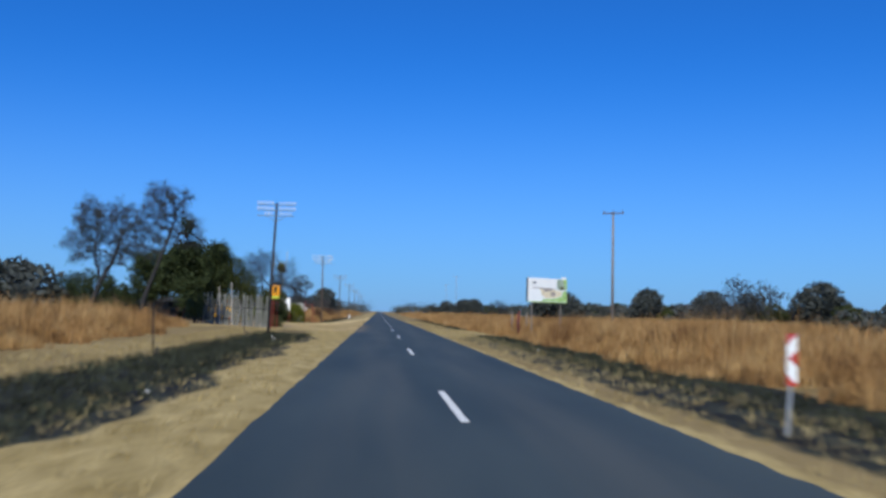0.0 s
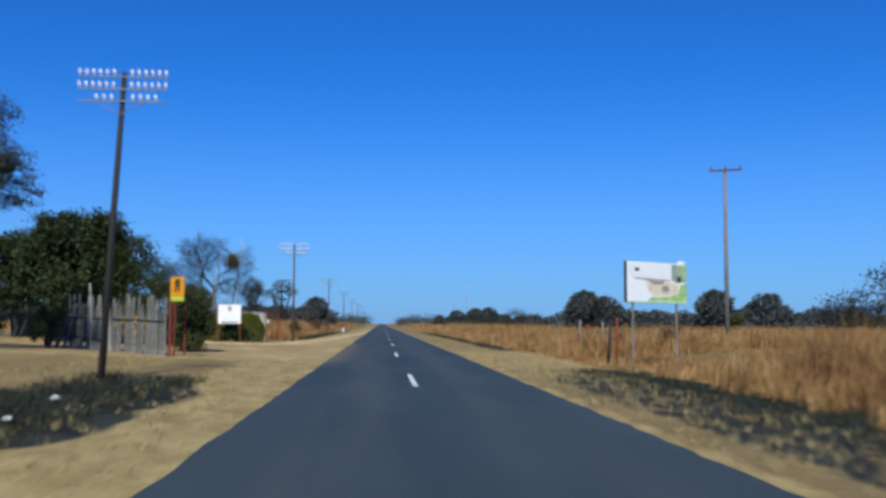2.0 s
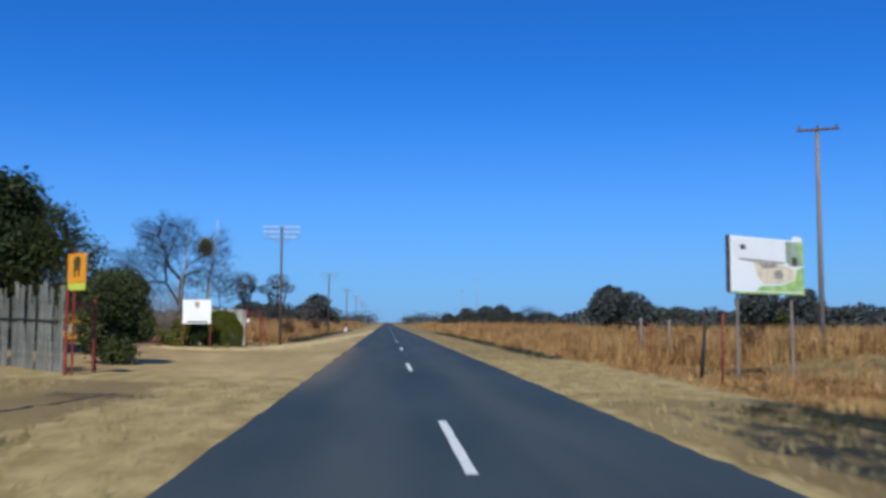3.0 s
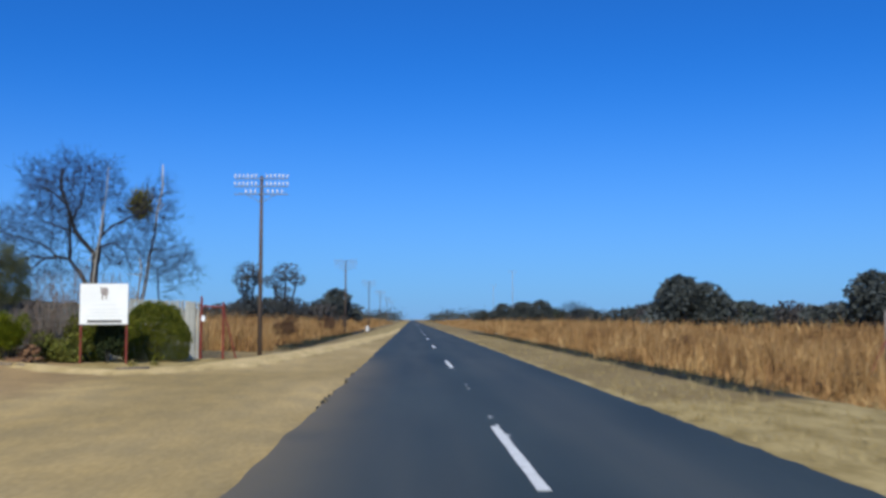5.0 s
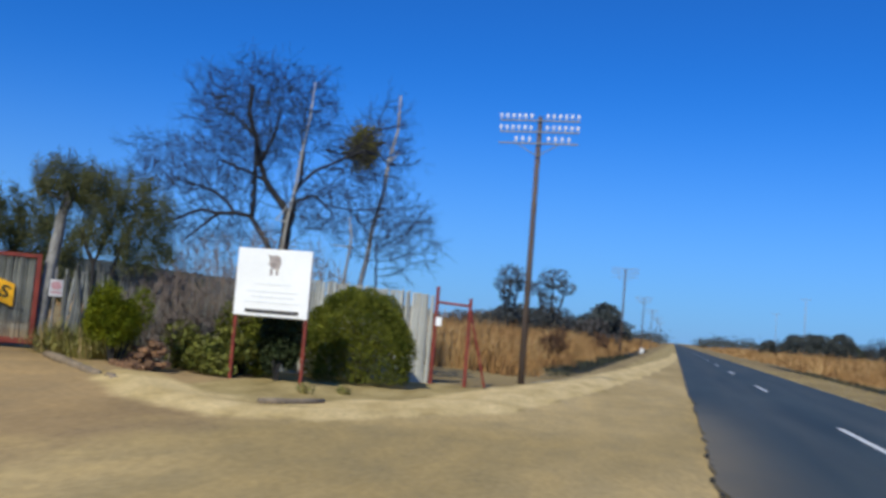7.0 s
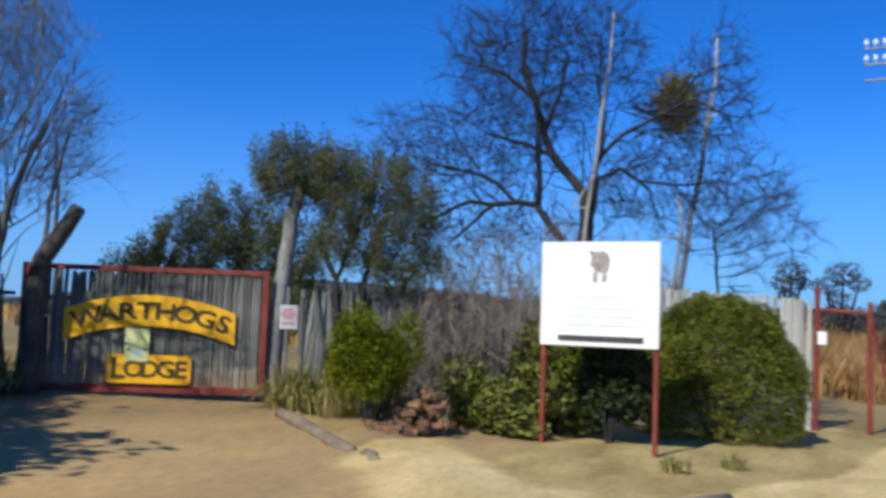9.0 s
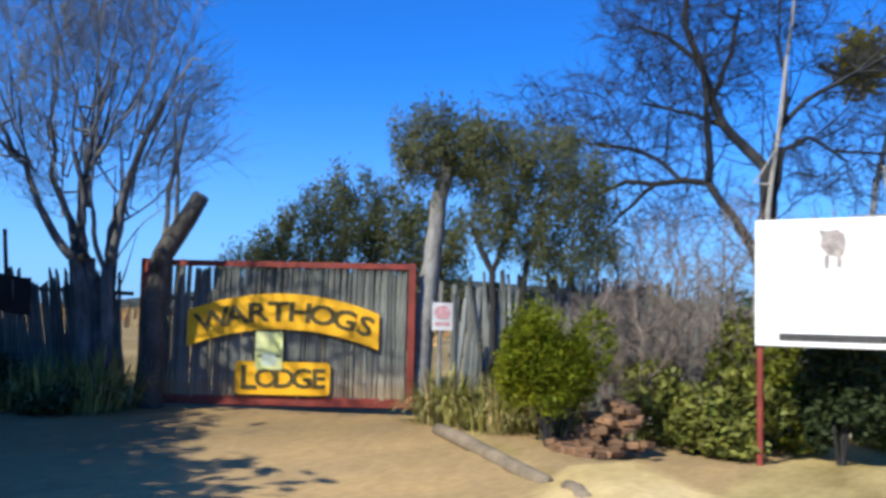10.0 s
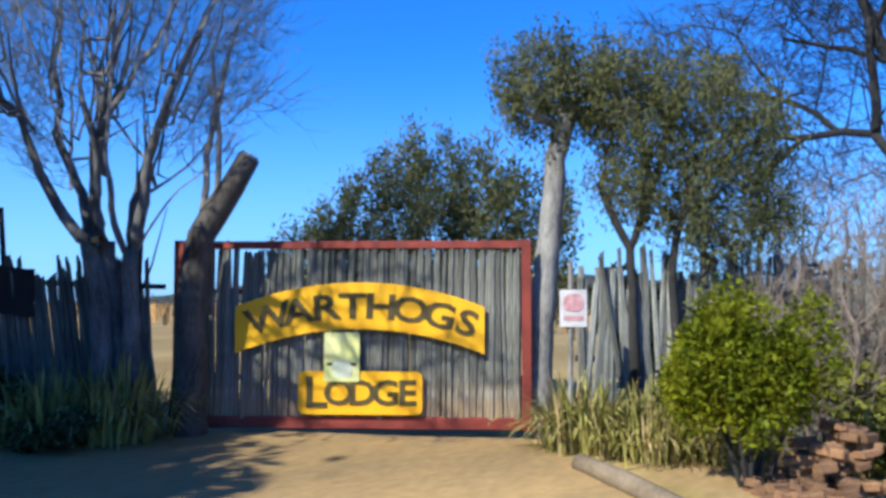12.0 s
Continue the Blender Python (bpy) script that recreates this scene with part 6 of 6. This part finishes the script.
end_frame((-9.5, 93.45), 12, "red steel fence frame with a small white plate", 0.85, 2.42, True)
end_frame((-9.6, 60.5), 78.7, "red steel frame closing the slab fence", 1.55, 2.35)

for px, py, tall, lean, mat, lab in ((12.5, 83.4, 2.45, 0.0, POLE_GREY, "pale weathered fence post in the dry grass"), (14.0, 83.4, 2.35, 0.02, POLE_GREY, "pale weathered fence post in the dry grass"), (10.93, 69.15, 2.45, 0.18, POLE_TAR, "thick dark leaning fence post in the dry grass"), (10.6, 66.0, 2.5, 0.05, RED_STEEL, "rusty red steel post beside the dark fence post"), (13.0, 83.4, 2.2, 0.03, RED_STEEL, "rusty red steel post beside the pale posts")):
    fp = thing("fence_post", place(px, py), lab, "post", "posts by the farm track")
    part("shaft", Mesh().tube([(0, 0, -0.1), (lean * 0.5, 0, tall * 0.5), (lean, 0, tall)], [0.075, 0.07, 0.06] if mat is not RED_STEEL else [0.045, 0.045, 0.045], 8), mat, fp, smooth=True)
    if px == 12.5:
        part("brace", Mesh().tube([(-0.03, 0, 1.6), (-0.9, -0.1, -0.05)], [0.035, 0.035], 7), RED_STEEL, fp, "rusty slanting brace")
# orange sign
osign = thing("orange_sign", place(-9.3, 60.35), "orange sign with a dark emblem on a red post", "sign", rz=-46)
oz = h(-9.3, 60.35)
part("post", Mesh().box((-0.2, 0.03, 1.7), (0.06, 0.05, 3.5), bevel=0.005), RED_STEEL, osign, "red steel post")
op = part("panel", Mesh().prism(rounded(0, 3.06 - oz, 1.02, 0.80, 0.04), -0.02, 0.0), ORANGE, osign, "orange painted panel")
part("emblem", Mesh().prism([(-0.16, 3.08 - oz), (-0.2, 3.24 - oz), (-0.08, 3.36 - oz), (0.12, 3.38 - oz), (0.24, 3.28 - oz), (0.2, 3.06 - oz), (0.18, 2.82 - oz), (0.08, 2.82 - oz), (0.06, 3.0 - oz), (-0.04, 3.0 - oz), (-0.06, 2.8 - oz), (-0.16, 2.8 - oz)], -0.026, -0.022), LETTER, op)
part("strip", Mesh().prism(rounded(0, 2.55 - oz, 0.98, 0.2, 0.02), -0.02, 0.0), LIME, osign, "yellow-green strip")

# small white and red sign beside the gate
rs = thing("warning_sign", place(-15.78, 87.08), "small dulled white warning sign with red print on a stake", "sign", rz=GATE_YAW)
rz0 = h(-15.78, 87.08)
part("stake", Mesh().tube([(-0.03, 0.03, -0.1), (-0.02, 0.03, 1.75)], [0.03, 0.025], 6), BARK_GREY, rs)
rp = part("plate", Mesh().box((0, 0, 1.72 - rz0), (0.25, 0.012, 0.34), bevel=0.003), PLATE_GREY, rs)
part("print_patch", Mesh().prism(rounded(0.0, 1.77 - rz0, 0.19, 0.16, 0.07), -0.011, -0.0075), PRINT_FADED, rp)
part("print_bar", Mesh().box((0, -0.009, 1.63 - rz0), (0.18, 0.003, 0.04)), PRINT_FADED, rp)

# chevron plate on the right verge
chev = thing("chevron_marker", place(4.47, -1.0), "red and white chevron marker plate on a steel post", "road sign", rz=-2)
part("post", Mesh().tube([(0.0, 0.02, -0.1), (0.06, 0.02, 0.75)], [0.028, 0.028], 8), GALV, chev, "grey steel post")
cp = part("plate", Mesh().box((0.07, 0, 1.07), (0.14, 0.02, 0.74), bevel=0.004), BOARD_WHITE, chev)
cz0, cw = 1.07, 0.14
for pts in ([(0, 0.37), (cw, 0.37), (0, 0.20)], [(cw, 0.14), (cw, -0.10), (0.02, 0.02)], [(0, -0.20), (cw, -0.37), (0, -0.37)], [(cw, -0.30), (cw, -0.37), (0.07, -0.37)]):
    part("red_wedge", Mesh().prism([(x, cz0 + z) for x, z in pts], -0.0145, -0.0115), SIGN_RED, cp)

# ---- billboard ----
bb = thing("billboard", place(13.6, 69.33), "roadside billboard with a pale landscape print on steel legs", "billboard", rz=34.0)
W2 = 2.4
bz0 = h(13.6, 69.33)
for sx in (-1.75, 1.75):
    part("leg", Mesh().tube([(sx, 0.12, -0.2), (sx, 0.12, 4.6 - bz0)], [0.055, 0.055], 8), POLE_GREY, bb)
Z = lambda z: z + 0.08 - bz0
bp = part("panel", Mesh().box((0, 0, Z(3.72)), (2 * W2, 0.12, 2.06), bevel=0.01), BILL_SKY, bb)
part("edge", Mesh().box((-W2 - 0.02, 0.0, Z(3.72)), (0.06, 0.15, 2.08)), PRINT_DARK, bb, "dark side edge")
part("edge", Mesh().box((0, 0.0, Z(2.66)), (2 * W2, 0.15, 0.07)), BILL_GREEN, bb, "green lower edge")
part("topper", Mesh().prism(rounded(2.05, Z(4.82), 0.5, 0.2, 0.06), -0.05, 0.05), BOARD_WHITE, bb, "small white tab above the panel")


def print_patch(pts, material, k, label=""):
    part("print_patch", Mesh().prism([(px, Z(pz)) for px, pz in pts], -0.064 - 0.004 * k, -0.0615 - 0.004 * k), material, bp, label)


print_patch([(-2.05, 4.66), (-2.22, 4.5), (-2.26, 4.28), (-2.16, 4.08), (-1.95, 3.96), (1.12, 3.9), (1.12, 4.72)], BOARD_WHITE, 1, "white rounded name panel")
print_patch([(-1.9, 3.93), (1.12, 3.87), (1.12, 3.82), (-0.6, 3.80), (-1.8, 3.88)], PRINT_BROWN, 0)
print_patch([(1.16, 4.7), (1.16, 3.9), (1.5, 3.72), (2.39, 3.78), (2.39, 4.7)], BILL_DUSK, 0, "grey-green printed trees")
print_patch([(2.39, 4.72), (1.95, 4.72), (2.15, 3.95), (2.39, 3.8)], BILL_GREEN, 1)
print_patch([(2.39, 3.74), (1.9, 3.62), (1.75, 3.2), (0.9, 2.98), (-0.5, 2.92), (-0.8, 2.74), (2.39, 2.74)], BILL_GREEN, 1, "green printed foliage")
print_patch([(-0.95, 3.82), (0.3, 3.84), (1.75, 3.62), (1.72, 3.25), (0.9, 3.05), (-0.3, 3.0), (-0.7, 3.3)], BILL_TAN, 2, "tan printed landscape")
print_patch([(-0.7, 3.8), (0.45, 3.82), (0.55, 3.66), (-0.35, 3.58)], PRINT_BROWN, 3)
print_patch([(0.35, 3.5), (0.8, 3.58), (1.0, 3.38), (0.85, 3.2), (0.4, 3.22)], PRINT_BROWN, 3)
print_patch([(1.55, 4.05), (1.75, 4.12), (1.95, 4.0), (1.9, 3.78), (1.6, 3.78)], LETTER, 3)
print_patch([(-1.8, 4.42), (-1.5, 4.46), (-1.4, 4.3), (-1.7, 4.24)], PRINT_DARK, 2)

# withered bushes standing in the dry grass
for k, (bx, by, size) in enumerate(((-9.6, 118, (1.1, 1.3, 1.5)), (-10.2, 126, (1.3, 1.6, 1.7)), (-9.8, 150, (1.5, 2.2, 2.0)), (-10.4, 163, (1.6, 2.0, 2.2)), (-12.6, 136, (1.6, 1.6, 1.5)), (14.8, 84.5, (1.3, 1.2, 1.7)), (19.5, 86.0, (1.4, 1.3, 1.9)), (12.2, 104, (1.2, 1.4, 1.5)))):
    clump_bush("withered_bush", place(bx, by), "withered rusty-brown bush among the dry grass", 301 + k, size, LEAF_RUST, 0.07, 1500, "bush", 6, 10, low=-0.3, group="withered bushes")

# ---- telephone poles ----
def telephone_pole(where, tall, label, lean=(0, 0), group="telephone poles", shaft=POLE_WOOD, arms=ARM_STEEL, pots=PORCELAIN, arm_t=0.045):
    root = thing("telephone_pole", where, label, "utility pole", group)
    top = (lean[0], lean[1], tall)
    part("pole", Mesh().tube([(0, 0, -0.3), (lean[0] * 0.5, lean[1] * 0.5, tall / 2), top], [0.1, 0.085, 0.066], 10), shaft, root, smooth=True)
    ins_me = Mesh().tube([(0, 0, 0), (0, 0, 0.05), (0, 0, 0.06), (0, 0, 0.13), (0, 0, 0.17)], [0.014, 0.014, 0.045, 0.04, 0.02], 7).data("insulator")
    ins_me.materials.append(pots)
    for i, z in enumerate((0.14, 0.48, 0.82)):
        f = (tall - z) / tall
        ax, ay = lean[0] * f, lean[1] * f
        arm = part("crossarm", Mesh().box((ax, ay - 0.1, tall - z), (2.34, arm_t, arm_t), bevel=0.008), arms, root, "grey crossarm")
        xs = [s * (0.24 + 0.18 * j) for s in (-1, 1) for j in range(6)] if i < 2 else [-0.66, -0.46, -0.26, 0.3, 0.5, 0.7, 0.9]
        for x in xs:
            ob = part("insulator", ins_me, pots, arm)
            ob.location = (ax + x, ay - 0.1, tall - z + 0.035)
    zb = tall - 0.82
    for s in (-1, 1):
        part("brace", Mesh().tube([(lean[0] * 0.86, lean[1] * 0.86 - 0.12, zb - 0.38), (lean[0] * 0.9 + s * 0.62, lean[1] * 0.9 - 0.12, zb - 0.02)], [0.016, 0.016], 5), ARM_STEEL, root)
    return root


LBL = "dark telephone pole with three crossarms of white insulators"
telephone_pole(place(-8.11, 45.6), 8.2, "dark creosoted telephone pole leaning slightly, white insulators", (0.27, 0.35), shaft=POLE_TAR)
telephone_pole(place(-7.9, 97.8), 7.85, LBL, (0.0, 0.0))
for y, hh in ((156, 7.75), (211, 7.8), (266, 7.8), (322, 7.8), (378, 7.8)):
    telephone_pole(place(-8.25, y), hh, "dark weathered telephone pole with three crossarms paled by haze", (0.05, 0.0), arms=POLE_HAZED, pots=POLE_HAZED, arm_t=0.028)


def power_pole(where, tall, label, thick=1.0, wood=POLE_GREY, arm_wood=POLE_WOOD):
    root = thing("power_pole", where, label, "utility pole", "power poles")
    part("pole", Mesh().tube([(0, 0, -0.3), (0, 0, tall / 2), (0, 0, tall)], [0.17 * thick, 0.14 * thick, 0.11 * thick], 10), wood, root, smooth=True)
    arm = part("crossarm", Mesh().box((0, -0.12, tall - 0.12), (2.3, 0.12 * thick, 0.14 * thick), rz=-25, bevel=0.01), arm_wood, root)
    for x in (-1.0, 0.0, 1.0):
        part("insulator", Mesh().tube([(x * 0.9, -0.12 - x * 0.42, tall - 0.05), (x * 0.9, -0.12 - x * 0.42, tall + 0.05), (x * 0.9, -0.12 - x * 0.42, tall + 0.2)], [0.05, 0.06, 0.03], 7), arm_wood, arm)
    return root


power_pole(place(23.75, 86.5), 12.8, "tall weathered power pole with a single crossarm")
power_pole(place(23.3, 287), 13.2, "distant power pole paled by haze, with a single crossarm", 0.65, POLE_HAZED, POLE_HAZED)
power_pole(place(27.5, 390), 13.5, "distant power pole paled by haze, with a single crossarm", 0.65, POLE_HAZED, POLE_HAZED)

# thin fence posts of the left verge
for x, y, hh in ((-8.32, 16.3, 1.65), (-8.55, 38.5, 1.5), (-8.4, -8.0, 1.6)):
    fp = thing("fence_post", place(x, y), "thin dark wire fence post on the grass verge", "post", "thin fence posts")
    part("shaft", Mesh().tube([(0, 0, -0.1), (-0.05, 0, hh)], [0.028, 0.024], 6), POLE_TAR, fp)
    part("stub", Mesh().tube([(0.12, -0.05, -0.05), (0.13, -0.05, 0.28)], [0.05, 0.04], 6), BARK_DARK, fp)

# ---- the bush on the horizon ----
def bush_tree(name, label, seed, tall, wide, leaf, size, bark=BARK_DARK, per=20, last=3, kids=(5, 5, 4), spread=None, twiggy=True):
    stems = [(0, 0, (0.05, 0, 1), tall * 0.38, tall * 0.022), (wide * 0.08, 0, (0.5, 0.1, 1), tall * 0.34, tall * 0.016), (-wide * 0.08, 0.1, (-0.5, 0, 1), tall * 0.34, tall * 0.016)]
    return tree(name, (0, 0, 0), label, seed, stems, last, list(kids), 44, 0.03, 0.16, bark, TWIG, leaf, spread or tall * 0.055, size, per, shrink=0.68, sides=4, twiggy=twiggy)


def lobed_tree(name, label, seed, lobes, leaf, size, count, trunks, bark=BARK_DARK):
    """A far tree: short trunks and rounded leafy lobes (centre, radii) with uneven outlines and gaps."""
    r = np.random.default_rng(seed)
    root = thing(name, (0, 0, 0), label, "tree")
    L = np.array(lobes, float)
    for i, (tx, ty) in enumerate(trunks):
        c = L[i % len(L)]
        wood = Mesh().tube([(tx, ty, -0.2), ((tx + c[0]) / 2 + 0.1, (ty + c[1]) / 2, c[2] * 0.45), (c[0], c[1], c[2])], [0.16, 0.12, 0.05], 5, cap=False)
        part("trunk", wood, bark, root, smooth=True)
    area = L[:, 3] * L[:, 5]
    pick = r.choice(len(L), count, p=area / area.sum())
    d = r.normal(0, 1, (count, 3))
    d /= np.linalg.norm(d, axis=1, keepdims=True)
    ph = r.uniform(0, 6.28, (len(L), 3))[pick]
    uneven = 1 + 0.12 * np.sin(5 * d[:, 0] + ph[:, 0]) * np.sin(4 * d[:, 2] + ph[:, 1]) + 0.1 * np.sin(9 * d[:, 1] + 7 * d[:, 2] + ph[:, 2])
    pts = L[pick, :3] + d * L[pick, 3:] * (uneven * (1 - 0.45 * r.uniform(0, 1, count) ** 2))[:, None]
    part("crown", leaf_mesh("crown", r, pts[pts[:, 2] > 0.1], 0.05, size, 1), leaf, root)
    return root


def set_down(ob, x, y, rz=0.0, scale=1.0):
    ob.matrix_basis = pose(*place(x, y), 0, 0, rz) @ Matrix.Scale(scale * 1.25, 4)


kinds = [lobed_tree("bush_tree", "dark rounded evergreen bushveld tree beyond the grass", 201, [(0, 0, 3.7, 2.2, 2.2, 1.5), (-1.7, 0.4, 2.8, 1.7, 1.6, 1.3), (1.8, -0.3, 2.6, 1.8, 1.7, 1.3), (0.2, 0.9, 1.7, 2.6, 2.0, 1.2), (0.7, 0, 4.6, 1.1, 1.1, 0.7)], LEAF_BUSHVELD_HAZED, 0.2, 5200, [(0, 0), (-0.5, 0.2), (0.5, 0)]),
         bush_tree("bush_tree", "grey half-bare bushveld tree beyond the grass", 202, 6.0, 6, LEAF_GREY, 0.12, per=4),
         lobed_tree("bush_tree", "olive bushveld tree beyond the grass", 203, [(0, 0, 2.6, 1.8, 1.8, 1.2), (1.6, 0.3, 1.9, 1.4, 1.4, 1.0), (-1.5, 0, 1.7, 1.4, 1.3, 1.0)], LEAF_OLIVE, 0.27, 1000, [(0, 0), (0.5, 0)]),
         lobed_tree("bush_tree", "dark low bushveld thicket beyond the grass", 204, [(-1.9, 0, 1.9, 1.8, 1.8, 1.3), (1.2, 0.3, 2.3, 2.0, 1.9, 1.4), (3.4, 0, 1.3, 1.5, 1.4, 1.0), (-3.8, 0.4, 1.1, 1.3, 1.3, 0.9), (0, 0.2, 1.0, 2.8, 1.9, 0.9)], LEAF_BUSHVELD_HAZED, 0.35, 900, [(-1.9, 0), (1.2, 0)]),
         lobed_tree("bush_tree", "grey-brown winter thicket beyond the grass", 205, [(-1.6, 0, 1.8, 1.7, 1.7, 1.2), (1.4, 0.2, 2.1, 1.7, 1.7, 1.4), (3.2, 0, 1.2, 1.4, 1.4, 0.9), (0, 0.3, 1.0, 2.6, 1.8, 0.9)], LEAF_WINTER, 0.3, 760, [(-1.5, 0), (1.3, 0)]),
         lobed_tree("bush_tree", "dark flat-crowned thorn tree on a bare trunk beyond the grass", 206, [(0.1, 0, 4.75, 1.1, 1.0, 0.75), (-0.85, 0.1, 4.1, 0.8, 0.7, 0.5), (1.1, 0.1, 4.0, 0.85, 0.7, 0.55), (0.35, 0, 3.2, 0.8, 0.6, 0.5), (-0.2, 0, 2.0, 1.5, 0.9, 0.8), (1.3, 0, 1.6, 1.2, 0.9, 0.7)], LEAF_THORN_HAZED, 0.11, 2300, [(0, 0), (0.1, 0), (0, 0.1)])]
spots = [(0, 32.8, 176, 1.08), (0, 36.8, 178, 0.95), (3, 30.5, 176, 0.9), (3, 39.0, 177, 0.9), (0, 80.7, 217, 1.25), (1, 44.6, 98, 1.15), (0, 56.5, 107, 1.0), (2, 52, 112, 0.8), (1, 41, 104, 0.85), (0, 47, 154, 1.0),
         (5, -20.4, 168, 1.15), (5, -15.9, 168, 1.15), (4, -21, 172, 0.85), (4, -17, 174, 0.95), (4, -13.5, 176, 0.8), (3, -19, 178, 0.85), (3, -24, 174, 0.6), (0, -15.0, 230, 1.05), (3, -17.5, 226, 1.1), (3, -13.5, 240, 1.0), (0, 30, 330, 1.0), (2, 38, 318, 1.0), (1, 33.6, 260, 0.95),
         (0, 14.0, 262, 0.55), (0, 18.5, 260, 0.75), (0, 23.4, 262, 0.8), (0, 26.4, 259, 0.86), (3, 38.0, 260, 0.8), (3, 43.5, 262, 0.9), (4, 48.6, 258, 0.9)]
r = np.random.default_rng(210)
for i in range(60):
    y = r.uniform(150, 400)
    spots.append((int(r.choice([2, 3, 3, 4, 4])), 10 + 0.16 * y + r.uniform(0, 75) ** 1.0, y, r.uniform(0.7, 1.2)))
for i in range(60):
    y = r.uniform(175, 400)
    spots.append((int(r.choice([3, 3, 4])), -(12 + 0.02 * y + r.uniform(0, 80)), y, r.uniform(0.7, 1.2)))
for i in range(34):
    spots.append((int(r.choice([2, 3, 3, 4])), r.uniform(50, 130), r.uniform(75, 170), r.uniform(0.55, 0.85)))
for i in range(26):
    bx = r.uniform(34, 110)
    spots.append((int(r.choice([3, 4, 4])), -bx, 70 + r.uniform(0.05, 0.45) * (bx - 12), r.uniform(0.7, 1.1)))
for i in range(16):
    y = r.uniform(170, 300)
    spots.append((int(r.choice([3, 3, 4])), 14 + 0.12 * y + r.uniform(0, 25), y, r.uniform(0.7, 1.0)))
for i in range(34):
    bx = r.uniform(34, 84)
    spots.append((int(r.choice([3, 3, 4])), -bx, 72 + r.uniform(0.1, 0.45) * (bx - 14), r.uniform(0.95, 1.25)))
for i in range(24):
    spots.append((int(r.choice([3, 3, 4, 4])), r.uniform(40, 140), r.uniform(250, 420), r.uniform(0.9, 1.5)))
used = set()
for kind, x, y, sc in spots:
    rz = r.uniform(0, 360)
    if kind not in used:
        used.add(kind)
        set_down(kinds[kind], x, y, rz, sc)
    else:
        ob = copy_thing(kinds[kind], Matrix())
        set_down(ob, x, y, rz, sc)

# far woods and the low hill
r = np.random.default_rng(220)
n_far = 2600
fx = np.concatenate([r.uniform(-700, -40, n_far // 2), r.uniform(50, 800, n_far // 2)])
fy = r.uniform(430, 760, n_far)
near_road = np.concatenate([r.uniform(-60, -10, 260), r.uniform(12, 60, 260)])
fx, fy = np.concatenate([fx, near_road]), np.concatenate([fy, r.uniform(520, 900, 520)])
cz = r.uniform(0.5, 5.0, len(fx))
centres = np.column_stack([fx, fy, cz])
woods = new("far_woods", leaf_mesh("far_woods", r, centres, np.array([2.6, 2.6, 1.4]), 0.72, 14, 1.0))
woods.data.materials.append(LEAF_BUSHVELD_HAZED)
tagged(woods, "low dark woodland along the horizon", "woodland", kind="stuff")
hx, hy = np.meshgrid(np.linspace(-1500, -120, 70), np.linspace(700, 1150, 14))
hz = 40 * np.exp(-((hx + 620) / 330) ** 2) * np.sin(np.clip((hy - 700) / 450, 0, 1) * np.pi) ** 0.7 + r.normal(0, 1.0, hx.shape) - 1.0
hi = np.arange(hx.size).reshape(hx.shape)
hf = np.stack([hi[:-1, :-1], hi[:-1, 1:], hi[1:, 1:], hi[1:, :-1]], -1).reshape(-1, 4)
structure("backdrop", Mesh().add(np.stack([hx, hy, hz], -1), hf.tolist()), HILL_MAT, "low dark wooded hill on the horizon", "hill")
